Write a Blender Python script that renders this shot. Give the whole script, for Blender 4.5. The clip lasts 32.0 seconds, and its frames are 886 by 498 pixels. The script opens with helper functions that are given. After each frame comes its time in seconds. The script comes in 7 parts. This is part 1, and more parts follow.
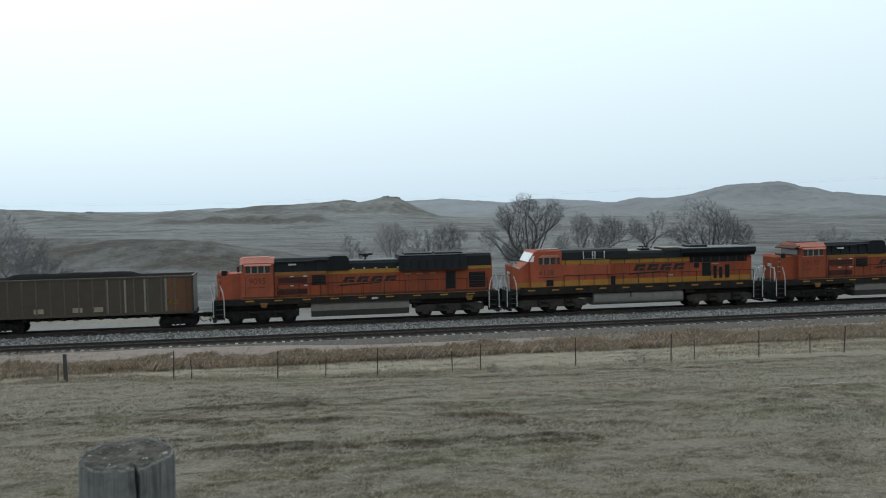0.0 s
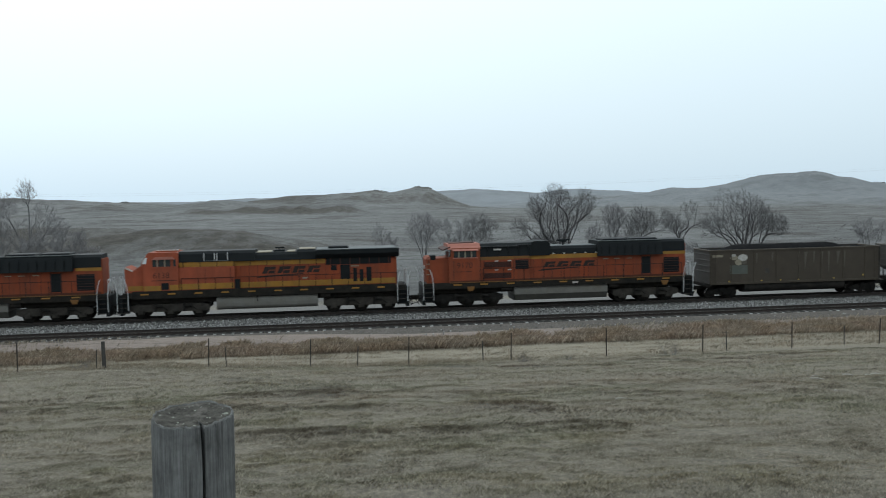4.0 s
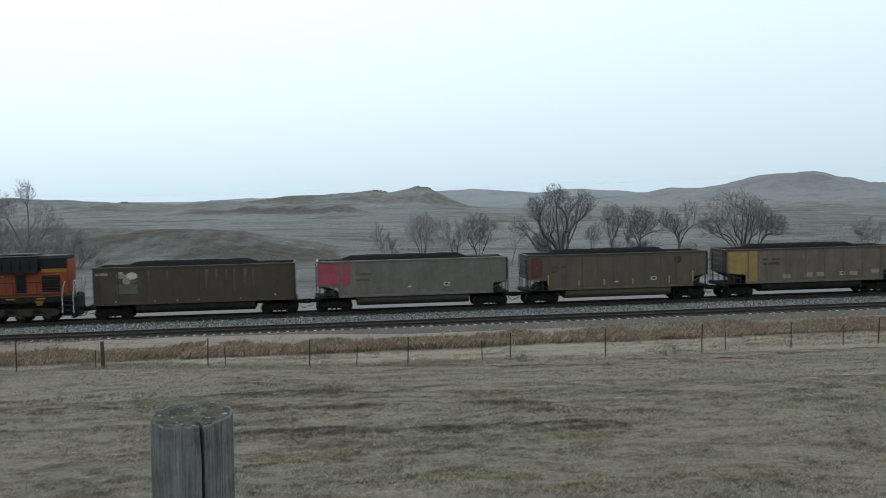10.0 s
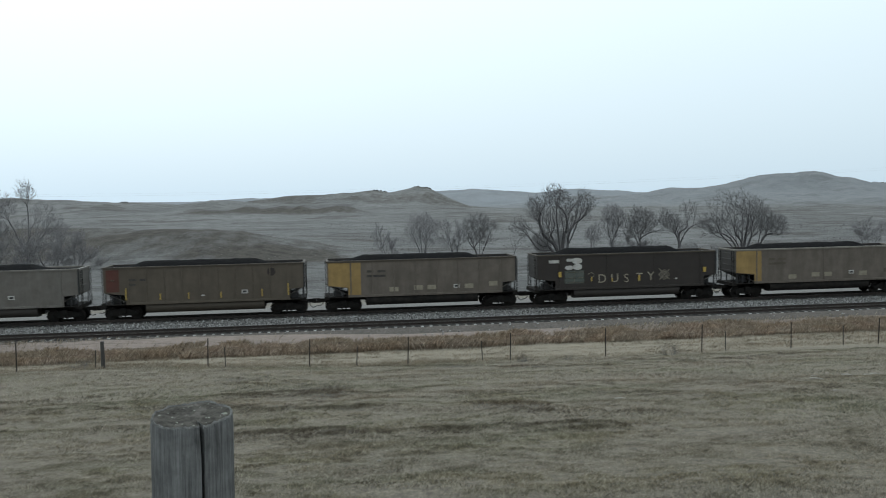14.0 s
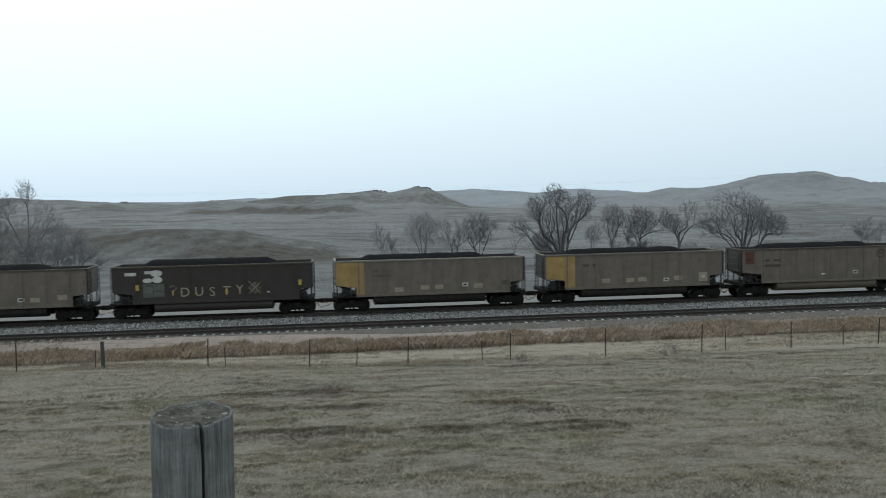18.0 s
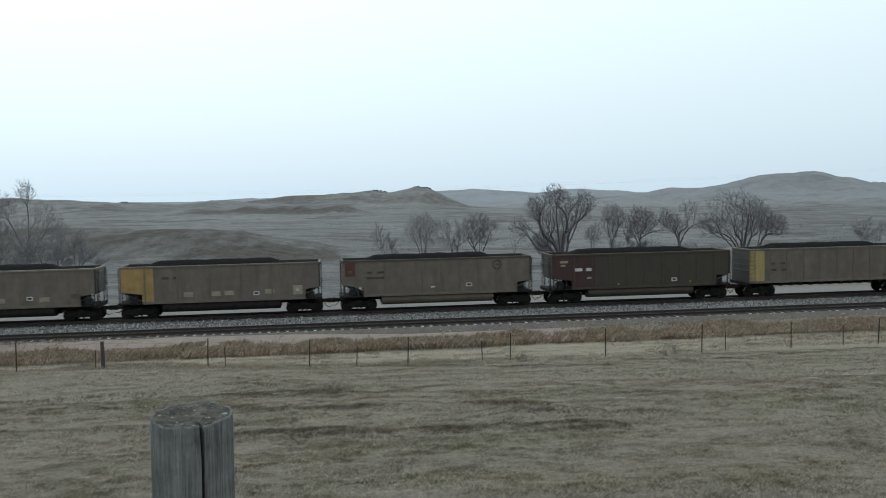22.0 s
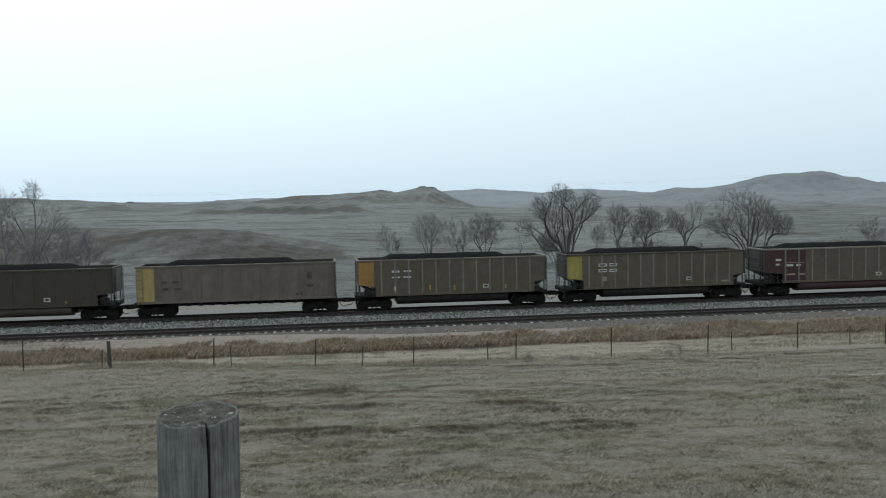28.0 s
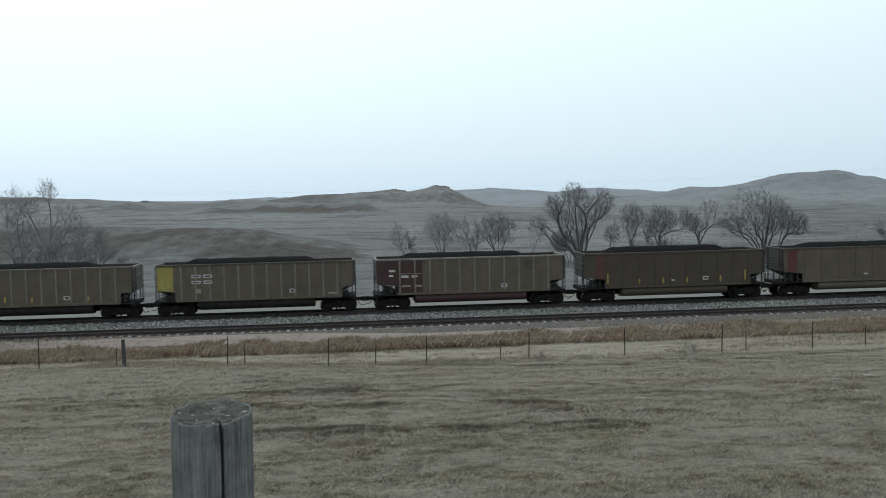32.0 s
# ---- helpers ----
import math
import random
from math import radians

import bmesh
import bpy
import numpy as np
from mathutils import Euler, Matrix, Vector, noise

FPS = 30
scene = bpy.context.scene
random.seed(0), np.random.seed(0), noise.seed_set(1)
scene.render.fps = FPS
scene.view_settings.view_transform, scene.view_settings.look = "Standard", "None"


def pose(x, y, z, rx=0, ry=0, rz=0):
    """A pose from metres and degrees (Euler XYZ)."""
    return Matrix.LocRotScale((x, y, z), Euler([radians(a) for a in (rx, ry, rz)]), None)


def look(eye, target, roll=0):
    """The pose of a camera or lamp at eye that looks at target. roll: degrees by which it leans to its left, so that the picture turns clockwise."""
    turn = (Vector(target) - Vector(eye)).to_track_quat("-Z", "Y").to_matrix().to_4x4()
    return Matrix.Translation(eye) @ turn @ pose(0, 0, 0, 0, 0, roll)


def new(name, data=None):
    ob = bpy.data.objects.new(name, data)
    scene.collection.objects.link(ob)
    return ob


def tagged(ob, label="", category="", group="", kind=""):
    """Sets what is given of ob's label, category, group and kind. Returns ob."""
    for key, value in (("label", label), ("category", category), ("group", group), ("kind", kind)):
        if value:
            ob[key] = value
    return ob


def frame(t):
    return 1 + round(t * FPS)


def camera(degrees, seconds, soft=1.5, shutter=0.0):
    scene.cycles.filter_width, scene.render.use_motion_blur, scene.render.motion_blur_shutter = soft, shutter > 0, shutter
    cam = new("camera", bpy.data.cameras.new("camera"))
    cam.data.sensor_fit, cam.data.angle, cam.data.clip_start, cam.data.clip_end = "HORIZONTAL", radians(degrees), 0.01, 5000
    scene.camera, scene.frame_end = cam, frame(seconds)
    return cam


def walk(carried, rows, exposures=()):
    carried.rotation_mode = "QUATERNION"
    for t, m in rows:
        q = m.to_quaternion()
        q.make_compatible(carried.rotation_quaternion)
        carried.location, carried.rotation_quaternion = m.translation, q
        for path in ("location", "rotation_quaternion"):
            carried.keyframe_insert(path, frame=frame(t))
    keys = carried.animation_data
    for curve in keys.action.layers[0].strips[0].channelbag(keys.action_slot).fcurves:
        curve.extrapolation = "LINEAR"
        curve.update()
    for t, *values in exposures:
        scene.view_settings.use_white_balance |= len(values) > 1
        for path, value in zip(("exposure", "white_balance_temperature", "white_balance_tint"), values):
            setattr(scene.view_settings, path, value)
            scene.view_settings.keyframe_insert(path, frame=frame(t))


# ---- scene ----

# ---- plan ----
# The camera stands on a grassy slope at x = y = 0; a double-track line crosses in front of it,
# climbing gently to the right. Places along the line are given as (s, n): s metres along the far
# track, n metres from it towards the camera. z = 0 is the rail top at s = 0.
EYE_Z = 8.63
TRACK_Y = 69.4
TURN = radians(7.486)
GRADE = 0.0145
CT, ST = math.cos(TURN), math.sin(TURN)
NEAR_TRACK = 6.1
NEAR_DROP = -0.15
SPEED = 7.8159


def at_track(s, n, z=0.0):
    return (s * CT + n * ST, TRACK_Y + s * ST - n * CT, GRADE * s + z)


def track_pose(s, n=0.0, z=0.0):
    """A pose on the line: local x runs up the line, local y away from the camera."""
    return Matrix.Translation(at_track(s, n, z)) @ Matrix.Rotation(TURN, 4, "Z") @ Matrix.Rotation(-math.atan(GRADE), 4, "Y")


# ---- camera ----
cam = camera(52.22, 32.0, soft=1.0, shutter=0.4)


def aim(right, down, forward=0.0):
    """The standing camera, turned by small amounts (thousandths of its focal length)."""
    eye = Vector((0.0, forward, EYE_Z))
    d = Vector((-right / 1600.0, 1.0, -(96.0 - down) / 1600.0))
    return look(eye, eye + d, roll=-0.3)


walk(cam, [
    (0.0, aim(-54, 17, 0.24)), (0.25, aim(-34, 20, 0.12)), (0.5, aim(-13, 13, 0.03)), (0.75, aim(-5, 4)), (1.0, aim(-3, 0)),
    (1.25, aim(4, 0)), (1.5, aim(10, 0)), (2.0, aim(6, 0)), (2.5, aim(5, 0)), (3.0, aim(3, 0)), (3.5, aim(2, 0)), (5.5, aim(0, 0)),
    (15.0, aim(0, 0)), (25.5, aim(0, 0)), (27.0, aim(0, 0)), (27.5, aim(1.5, 0)), (28.0, aim(10, 0)), (28.5, aim(17, 1)), (29.0, aim(26, 1)),
    (29.5, aim(35, 1)), (30.0, aim(40.5, 0)), (30.5, aim(40.5, 0)), (31.0, aim(40, -1)), (31.5, aim(34, -1)), (32.0, aim(33, -1.5)),
])

# ---- light: a bright overcast sky, a trace of soft sun ----
world = bpy.data.worlds.new("world")
scene.world = world
world.use_nodes = True
wn, wl = world.node_tree.nodes, world.node_tree.links
wn.clear()
w_out = wn.new("ShaderNodeOutputWorld")
w_bg = wn.new("ShaderNodeBackground")
w_sky = wn.new("ShaderNodeTexSky")
w_sky.sky_type = "NISHITA"
w_sky.sun_disc = False
w_sky.sun_elevation = radians(45)
w_sky.sun_rotation = radians(-23)
w_sky.dust_density = 4.0
w_mul = wn.new("ShaderNodeVectorMath")
w_mul.operation = "SCALE"
w_mul.inputs["Scale"].default_value = 0.09
w_geo = wn.new("ShaderNodeTexCoord")
w_sep = wn.new("ShaderNodeSeparateXYZ")
w_ramp = wn.new("ShaderNodeValToRGB")
w_ramp.color_ramp.elements[0].position = 0.0
w_ramp.color_ramp.elements[0].color = (0.68, 0.86, 0.99, 1)
w_ramp.color_ramp.elements[1].position = 0.26
w_ramp.color_ramp.elements[1].color = (1.02, 1.20, 1.275, 1)
w_top = w_ramp.color_ramp.elements.new(1.0)
w_top.color = (1.50, 1.72, 1.80, 1)
w_mix = wn.new("ShaderNodeMix")
w_mix.data_type = "RGBA"
w_mix.inputs[0].default_value = 0.88
wl.new(w_sky.outputs[0], w_mul.inputs[0])
wl.new(w_geo.outputs["Generated"], w_sep.inputs[0])
wl.new(w_sep.outputs[2], w_ramp.inputs[0])
wl.new(w_mul.outputs[0], w_mix.inputs[6])
wl.new(w_ramp.outputs[0], w_mix.inputs[7])
w_side = wn.new("ShaderNodeMapRange")
w_side.inputs[1].default_value, w_side.inputs[2].default_value, w_side.inputs[3].default_value, w_side.inputs[4].default_value = -0.5, 0.5, 1.09, 0.93
w_veil = wn.new("ShaderNodeVectorMath")
w_veil.operation = "SCALE"
wl.new(w_sep.outputs[0], w_side.inputs[0])
wl.new(w_mix.outputs[2], w_veil.inputs[0])
wl.new(w_side.outputs[0], w_veil.inputs["Scale"])
wl.new(w_veil.outputs[0], w_bg.inputs[0])
w_bg.inputs[1].default_value = 1.0
wl.new(w_bg.outputs[0], w_out.inputs[0])

sun = new("sun", bpy.data.lights.new("sun", "SUN"))
sun.data.energy = 0.5
sun.data.angle = radians(25)
sun.data.color = (1.0, 0.99, 0.97)
sun.matrix_world = look((-30, 70, 75), (0, 0, 0))
scene.view_settings.exposure = 0.0


# ---- materials ----
def material(name, color, rough=0.8, metal=0.0, second=None, scale=3.0, amount=0.5, grime=None, grime_scale=0.6, grime_amount=0.4,
             streaks=False, bump=0.0, bump_scale=40.0, per_object=0.0, spec=0.3, coords="Object"):
    """A painted, rusty, earthen or wooden surface: a base colour, a finer second colour, and large stains."""
    mat = bpy.data.materials.new(name)
    mat.use_nodes = True
    nodes, links = mat.node_tree.nodes, mat.node_tree.links
    bsdf = nodes["Principled BSDF"]
    bsdf.inputs["Roughness"].default_value = rough
    bsdf.inputs["Metallic"].default_value = metal
    bsdf.inputs["Specular IOR Level"].default_value = spec
    tc = nodes.new("ShaderNodeTexCoord")
    place = tc.outputs[coords]
    each = nodes.new("ShaderNodeObjectInfo")
    shift = nodes.new("ShaderNodeMath")
    shift.operation = "MULTIPLY"
    shift.inputs[1].default_value = 37.0
    links.new(each.outputs["Random"], shift.inputs[0])
    moved = nodes.new("ShaderNodeVectorMath")
    links.new(place, moved.inputs[0])
    links.new(shift.outputs[0], moved.inputs[1])
    place = moved.outputs[0]
    n1 = nodes.new("ShaderNodeTexNoise")
    n1.inputs["Scale"].default_value = scale
    n1.inputs["Detail"].default_value = 6
    n1.inputs["Roughness"].default_value = 0.65
    links.new(place, n1.inputs["Vector"])
    r1 = nodes.new("ShaderNodeMapRange")
    r1.inputs[1].default_value, r1.inputs[2].default_value = 0.35, 0.68
    r1.inputs[4].default_value = amount
    links.new(n1.outputs[0], r1.inputs[0])
    m1 = nodes.new("ShaderNodeMix")
    m1.data_type = "RGBA"
    m1.inputs[6].default_value = (*color, 1)
    m1.inputs[7].default_value = (*(second or [c * 0.6 for c in color]), 1)
    links.new(r1.outputs[0], m1.inputs[0])
    top = m1.outputs[2]
    if grime:
        n2 = nodes.new("ShaderNodeTexNoise")
        n2.inputs["Scale"].default_value = grime_scale
        n2.inputs["Detail"].default_value = 8
        n2.inputs["Roughness"].default_value = 0.7
        src = place
        if streaks:
            mp = nodes.new("ShaderNodeMapping")
            mp.inputs["Scale"].default_value = (2.4, 2.4, 0.40)
            links.new(place, mp.inputs[0])
            src = mp.outputs[0]
        links.new(src, n2.inputs["Vector"])
        r2 = nodes.new("ShaderNodeMapRange")
        r2.inputs[1].default_value, r2.inputs[2].default_value = 0.38, 0.7
        r2.inputs[4].default_value = grime_amount
        links.new(n2.outputs[0], r2.inputs[0])
        m2 = nodes.new("ShaderNodeMix")
        m2.data_type = "RGBA"
        m2.inputs[7].default_value = (*grime, 1)
        links.new(top, m2.inputs[6])
        links.new(r2.outputs[0], m2.inputs[0])
        top = m2.outputs[2]
    if per_object:
        oi = nodes.new("ShaderNodeObjectInfo")
        mr = nodes.new("ShaderNodeMapRange")
        mr.inputs[3].default_value, mr.inputs[4].default_value = 1 - per_object, 1 + per_object
        links.new(oi.outputs["Random"], mr.inputs[0])
        sc = nodes.new("ShaderNodeVectorMath")
        sc.operation = "SCALE"
        links.new(top, sc.inputs[0])
        links.new(mr.outputs[0], sc.inputs["Scale"])
        top = sc.outputs[0]
    links.new(top, bsdf.inputs["Base Color"])
    if bump:
        n3 = nodes.new("ShaderNodeTexNoise")
        n3.inputs["Scale"].default_value = bump_scale
        n3.inputs["Detail"].default_value = 5
        links.new(place, n3.inputs["Vector"])
        b = nodes.new("ShaderNodeBump")
        b.inputs["Strength"].default_value = bump
        b.inputs["Distance"].default_value = 0.03
        links.new(n3.outputs[0], b.inputs["Height"])
        links.new(b.outputs[0], bsdf.inputs["Normal"])
    return mat


# ---- mesh helpers ----
class Shape:
    """Collects boxes, prisms, tubes and sheets into one mesh."""

    def __init__(self):
        self.v, self.f = [], []

    def add(self, verts, faces):
        k = len(self.v)
        self.v.extend(tuple(p) for p in verts)
        self.f.extend(tuple(i + k for i in f) for f in faces)
        return self

    def box(self, x0, x1, y0, y1, z0, z1, c=0.0):
        """A box, its upright edges and top edges chamfered by c."""
        if c <= 0:
            return self.add([(x0, y0, z0), (x1, y0, z0), (x1, y1, z0), (x0, y1, z0), (x0, y0, z1), (x1, y0, z1), (x1, y1, z1), (x0, y1, z1)],
                            [(3, 2, 1, 0), (4, 5, 6, 7), (0, 1, 5, 4), (1, 2, 6, 5), (2, 3, 7, 6), (3, 0, 4, 7)])
        bot = [(x0 + c, y0), (x1 - c, y0), (x1, y0 + c), (x1, y1 - c), (x1 - c, y1), (x0 + c, y1), (x0, y1 - c), (x0, y0 + c)]
        mx, my = (x0 + x1) / 2, (y0 + y1) / 2
        ins = [(x + (c if x < mx else -c), y + (c if y < my else -c)) for x, y in bot]
        rings = [[(x, y, z0) for x, y in bot], [(x, y, z1 - c) for x, y in bot], [(x, y, z1) for x, y in ins]]
        v = [p for r in rings for p in r]
        f = [tuple(range(7, -1, -1)), tuple(range(16, 24))]
        for r in range(2):
            for i in range(8):
                j = (i + 1) % 8
                f.append((r * 8 + i, r * 8 + j, r * 8 + 8 + j, r * 8 + 8 + i))
        return self.add(v, f)

    def prism(self, poly, y0, y1, axis="y"):
        """A polygon of (x, z) drawn out along y (or (y, z) along x), given counter-clockwise as seen from -y."""
        n = len(poly)
        if axis == "y":
            v = [(a, y0, b) for a, b in poly] + [(a, y1, b) for a, b in poly]
        else:
            v = [(y0, a, b) for a, b in poly] + [(y1, a, b) for a, b in poly]
        f = [tuple(range(n)), tuple(range(2 * n - 1, n - 1, -1))]
        f += [(i, i + n, (i + 1) % n + n, (i + 1) % n) for i in range(n)]
        return self.add(v, f)

    def tube(self, pts, r, sides=6, r1=None, cap=True):
        """A round bar through points, its radius running from r to r1."""
        r1 = r if r1 is None else r1
        pts = [Vector(p) for p in pts]
        n = len(pts)
        rings = []
        for i, p in enumerate(pts):
            d = (pts[min(i + 1, n - 1)] - pts[max(i - 1, 0)]).normalized()
            a = d.orthogonal().normalized() if abs(d.z) > 0.9 else d.cross(Vector((0, 0, 1))).normalized()
            b = d.cross(a)
            rr = r + (r1 - r) * i / max(1, n - 1)
            rings.append([p + (a * math.cos(2 * math.pi * k / sides) + b * math.sin(2 * math.pi * k / sides)) * rr for k in range(sides)])
        v = [q for ring in rings for q in ring]
        f = []
        for i in range(n - 1):
            for k in range(sides):
                j = (k + 1) % sides
                f.append((i * sides + k, i * sides + j, (i + 1) * sides + j, (i + 1) * sides + k))
        if cap:
            f += [tuple(range(sides - 1, -1, -1)), tuple(range((n - 1) * sides, n * sides))]
        return self.add(v, f)

    def disc(self, x, z, r, y0, y1, sides=20, bevel=0.0):
        """A wheel-like disc with its axle along y."""
        rings = [(y0, r - bevel), (y0 + bevel, r), (y1 - bevel, r), (y1, r - bevel)] if bevel else [(y0, r), (y1, r)]
        v = [(x + q * math.cos(2 * math.pi * k / sides), y, z + q * math.sin(2 * math.pi * k / sides)) for y, q in rings for k in range(sides)]
        f = [tuple(range(sides)), tuple(range(len(rings) * sides - 1, (len(rings) - 1) * sides - 1, -1))]
        for i in range(len(rings) - 1):
            for k in range(sides):
                j = (k + 1) % sides
                f.append((i * sides + k, (i + 1) * sides + k, (i + 1) * sides + j, i * sides + j))
        return self.add(v, f)

    def mesh(self, name, mat, smooth=False):
        me = bpy.data.meshes.new(name)
        me.from_pydata(self.v, [], self.f)
        me.materials.append(mat)
        if smooth:
            me.shade_smooth()
            me.set_sharp_from_angle(angle=radians(40))
        me.update()
        return me


SHARED = {}


def part(name, shape, mat, parent, label="", smooth=False, at=None, key=None):
    """One mesh object under a thing or a part; with a key its mesh is shared."""
    me = SHARED.get((key, mat.name)) if key else None
    if me is None:
        me = shape().mesh(name, mat, smooth) if callable(shape) else shape.mesh(name, mat, smooth)
        if key:
            SHARED[(key, mat.name)] = me
    ob = new(name, me)
    ob.parent = parent
    if at is not None:
        ob.matrix_basis = at
    if label:
        tagged(ob, label)
    return ob


def thing(name, m, label, category, group="", kind=""):
    ob = new(name)
    ob.empty_display_size = 0.3
    ob.matrix_basis = m
    return tagged(ob, label, category, group, kind)


def solid(name, shape, mat, label, category, group="", kind="", smooth=False, m=None):
    """A thing that is one mesh."""
    ob = new(name, shape.mesh(name, mat, smooth))
    if m is not None:
        ob.matrix_basis = m
    return tagged(ob, label, category, group, kind)


def box(*a, **k):
    return Shape().box(*a, **k)


# ---- ground ----
def lattice(ix, iy, seed):
    h = (ix.astype(np.int64) * 374761393 + iy.astype(np.int64) * 668265263 + seed * 1442695041) & 0xFFFFFFFF
    h = ((h ^ (h >> 13)) * 1274126177) & 0xFFFFFFFF
    return ((h ^ (h >> 16)) & 0xFFFF) / 65535.0 - 0.5


def rough(x, y, size, seed):
    """Smooth random relief of that size, between -0.5 and 0.5."""
    u, v = x / size, y / size
    iu, iv = np.floor(u), np.floor(v)
    fu, fv = u - iu, v - iv
    fu, fv = fu * fu * (3 - 2 * fu), fv * fv * (3 - 2 * fv)
    a, b = lattice(iu, iv, seed), lattice(iu + 1, iv, seed)
    c, d = lattice(iu, iv + 1, seed), lattice(iu + 1, iv + 1, seed)
    return (a + (b - a) * fu) * (1 - fv) + (c + (d - c) * fu) * fv


def smooth_step(a, b, x):
    t = np.clip((x - a) / (b - a), 0, 1)
    return t * t * (3 - 2 * t)


# the fall of the ground from the camera's slope down over the ditch to the line and beyond
FALL_N = [-4000, -200, -60, -14, -8, -3.2, 9.0, 11.0, 14.0, 19.0, 24.5, 34, 45, 56, 67, 73, 90, 200, 4000]
FALL_Z = [0.0, 0.0, -0.2, -0.5, -0.62, -0.62, -0.72, -0.8, -0.75, -0.35, 0.28, 1.75, 3.5, 5.22, 6.95, 7.35, 7.8, 9.0, 9.0]

# ridge crests: distance, breadth, and (sideways place, height) along each
LEFT_RISE = (480, 60, (-420, -330, -235, -205, -175, -145, -136, -124, -117, -110, -100, -60), (10, 10.5, 9.3, 8.6, 7.2, 4.8, 5.0, 6.6, 7.2, 6.2, 4.6, 0))
BUTTE = (650, 75, (-190, -144, -123, -99, -75, -52, -38, -24, -20, -11, -4, 6, 19, 40), (0, 5.0, 8.5, 10.9, 11.3, 13.4, 12.0, 13.9, 15.2, 15.0, 12.0, 7.0, 1.5, 0))
EAST_HILL = (920, 120, (30, 100, 124, 159, 193, 225, 256, 291, 320, 345, 371, 400, 429, 451, 540, 640, 900), (6, 13, 15.8, 18.5, 19.5, 25.7, 23.5, 30.5, 39, 41, 43, 36.5, 32.2, 31.5, 26, 20, 22))
FAR_RIDGE = (1700, 240, (-350, -200, -89, -15, 49, 123, 176, 272, 346, 500), (6, 14, 27, 35, 39, 34, 30, 32.5, 27, 22))
LOW_LEDGE = (400, 26, (-120, -106, -92, -86, -72, -61, -52, -46, -41, -36, -31), (0, 0.6, 1.4, 3.0, 3.7, 4.6, 4.4, 4.9, 4.6, 2.2, 0))
FAR_WEST = (1500, 230, (-1100, -700, -520, -435, -410, -390, -332, -285, -120), (26, 20, 12, 15, 18.5, 19.5, 21.5, 23, 14))
RIDGES = [LEFT_RISE, BUTTE, EAST_HILL, FAR_RIDGE, LOW_LEDGE, FAR_WEST]


# old plough lines on the slope: from (x, y) to (x, y), breadth, and how plainly they show
PLOUGH = [(-4.0, 42.6, 6.6, 33.4, 0.7, 1.0), (7.5, 39.6, 12.0, 34.5, 0.7, 0.9), (11.0, 36.5, 20.0, 41.0, 0.8, 0.8), (-8.5, 33.5, -2.5, 25.5, 2.2, 0.6), (-6.5, 24.8, -2.0, 23.4, 1.3, 0.7),
          (3.2, 21.5, 6.0, 17.7, 0.9, 0.6), (-5.2, 20.0, -0.8, 18.6, 0.9, 0.75), (0.4, 18.9, 2.3, 15.7, 0.9, 0.85), (2.3, 15.9, 4.2, 14.6, 0.7, 0.55), (-3.6, 14.3, -1.9, 13.9, 0.75, 1.0),
          (-2.1, 14.2, 0.7, 13.7, 0.6, 0.95), (0.6, 14.4, 3.4, 13.3, 0.55, 0.75), (-1.1, 8.9, 0.2, 8.5, 0.22, 0.6), (-13.0, 24.0, -8.6, 27.0, 0.9, 0.7), (-11.5, 21.5, -5.0, 20.5, 0.8, 0.6),
          (-6.8, 16.2, -3.4, 15.9, 0.6, 0.6), (5.0, 26.5, 13.0, 25.0, 1.0, 0.5)]


def furrows(x, y):
    """How plainly a plough line shows at each place, 0 to 1, ragged along its length."""
    out = np.zeros(np.shape(x))
    for i, (x0, y0, x1, y1, wide, plain) in enumerate(PLOUGH):
        k = (y1 - y0) / (x1 - x0)
        off = (y - y0 - k * (x - x0)) / math.hypot(1, k) + 0.5 * wide * rough(x, y, 1.7, 80 + i)
        ends = smooth_step(x0 - 0.4, x0 + 0.5, x) * smooth_step(x1 + 0.4, x1 - 0.5, x)
        out = out + plain * ends * np.exp(-(off / wide) ** 2) * np.clip(0.92 + 0.6 * rough(x, y * 1.2, 0.9, 100 + i) + 0.7 * rough(x, y, 0.35, 120 + i), 0, 1.3)
    return np.clip(out, 0, 1)


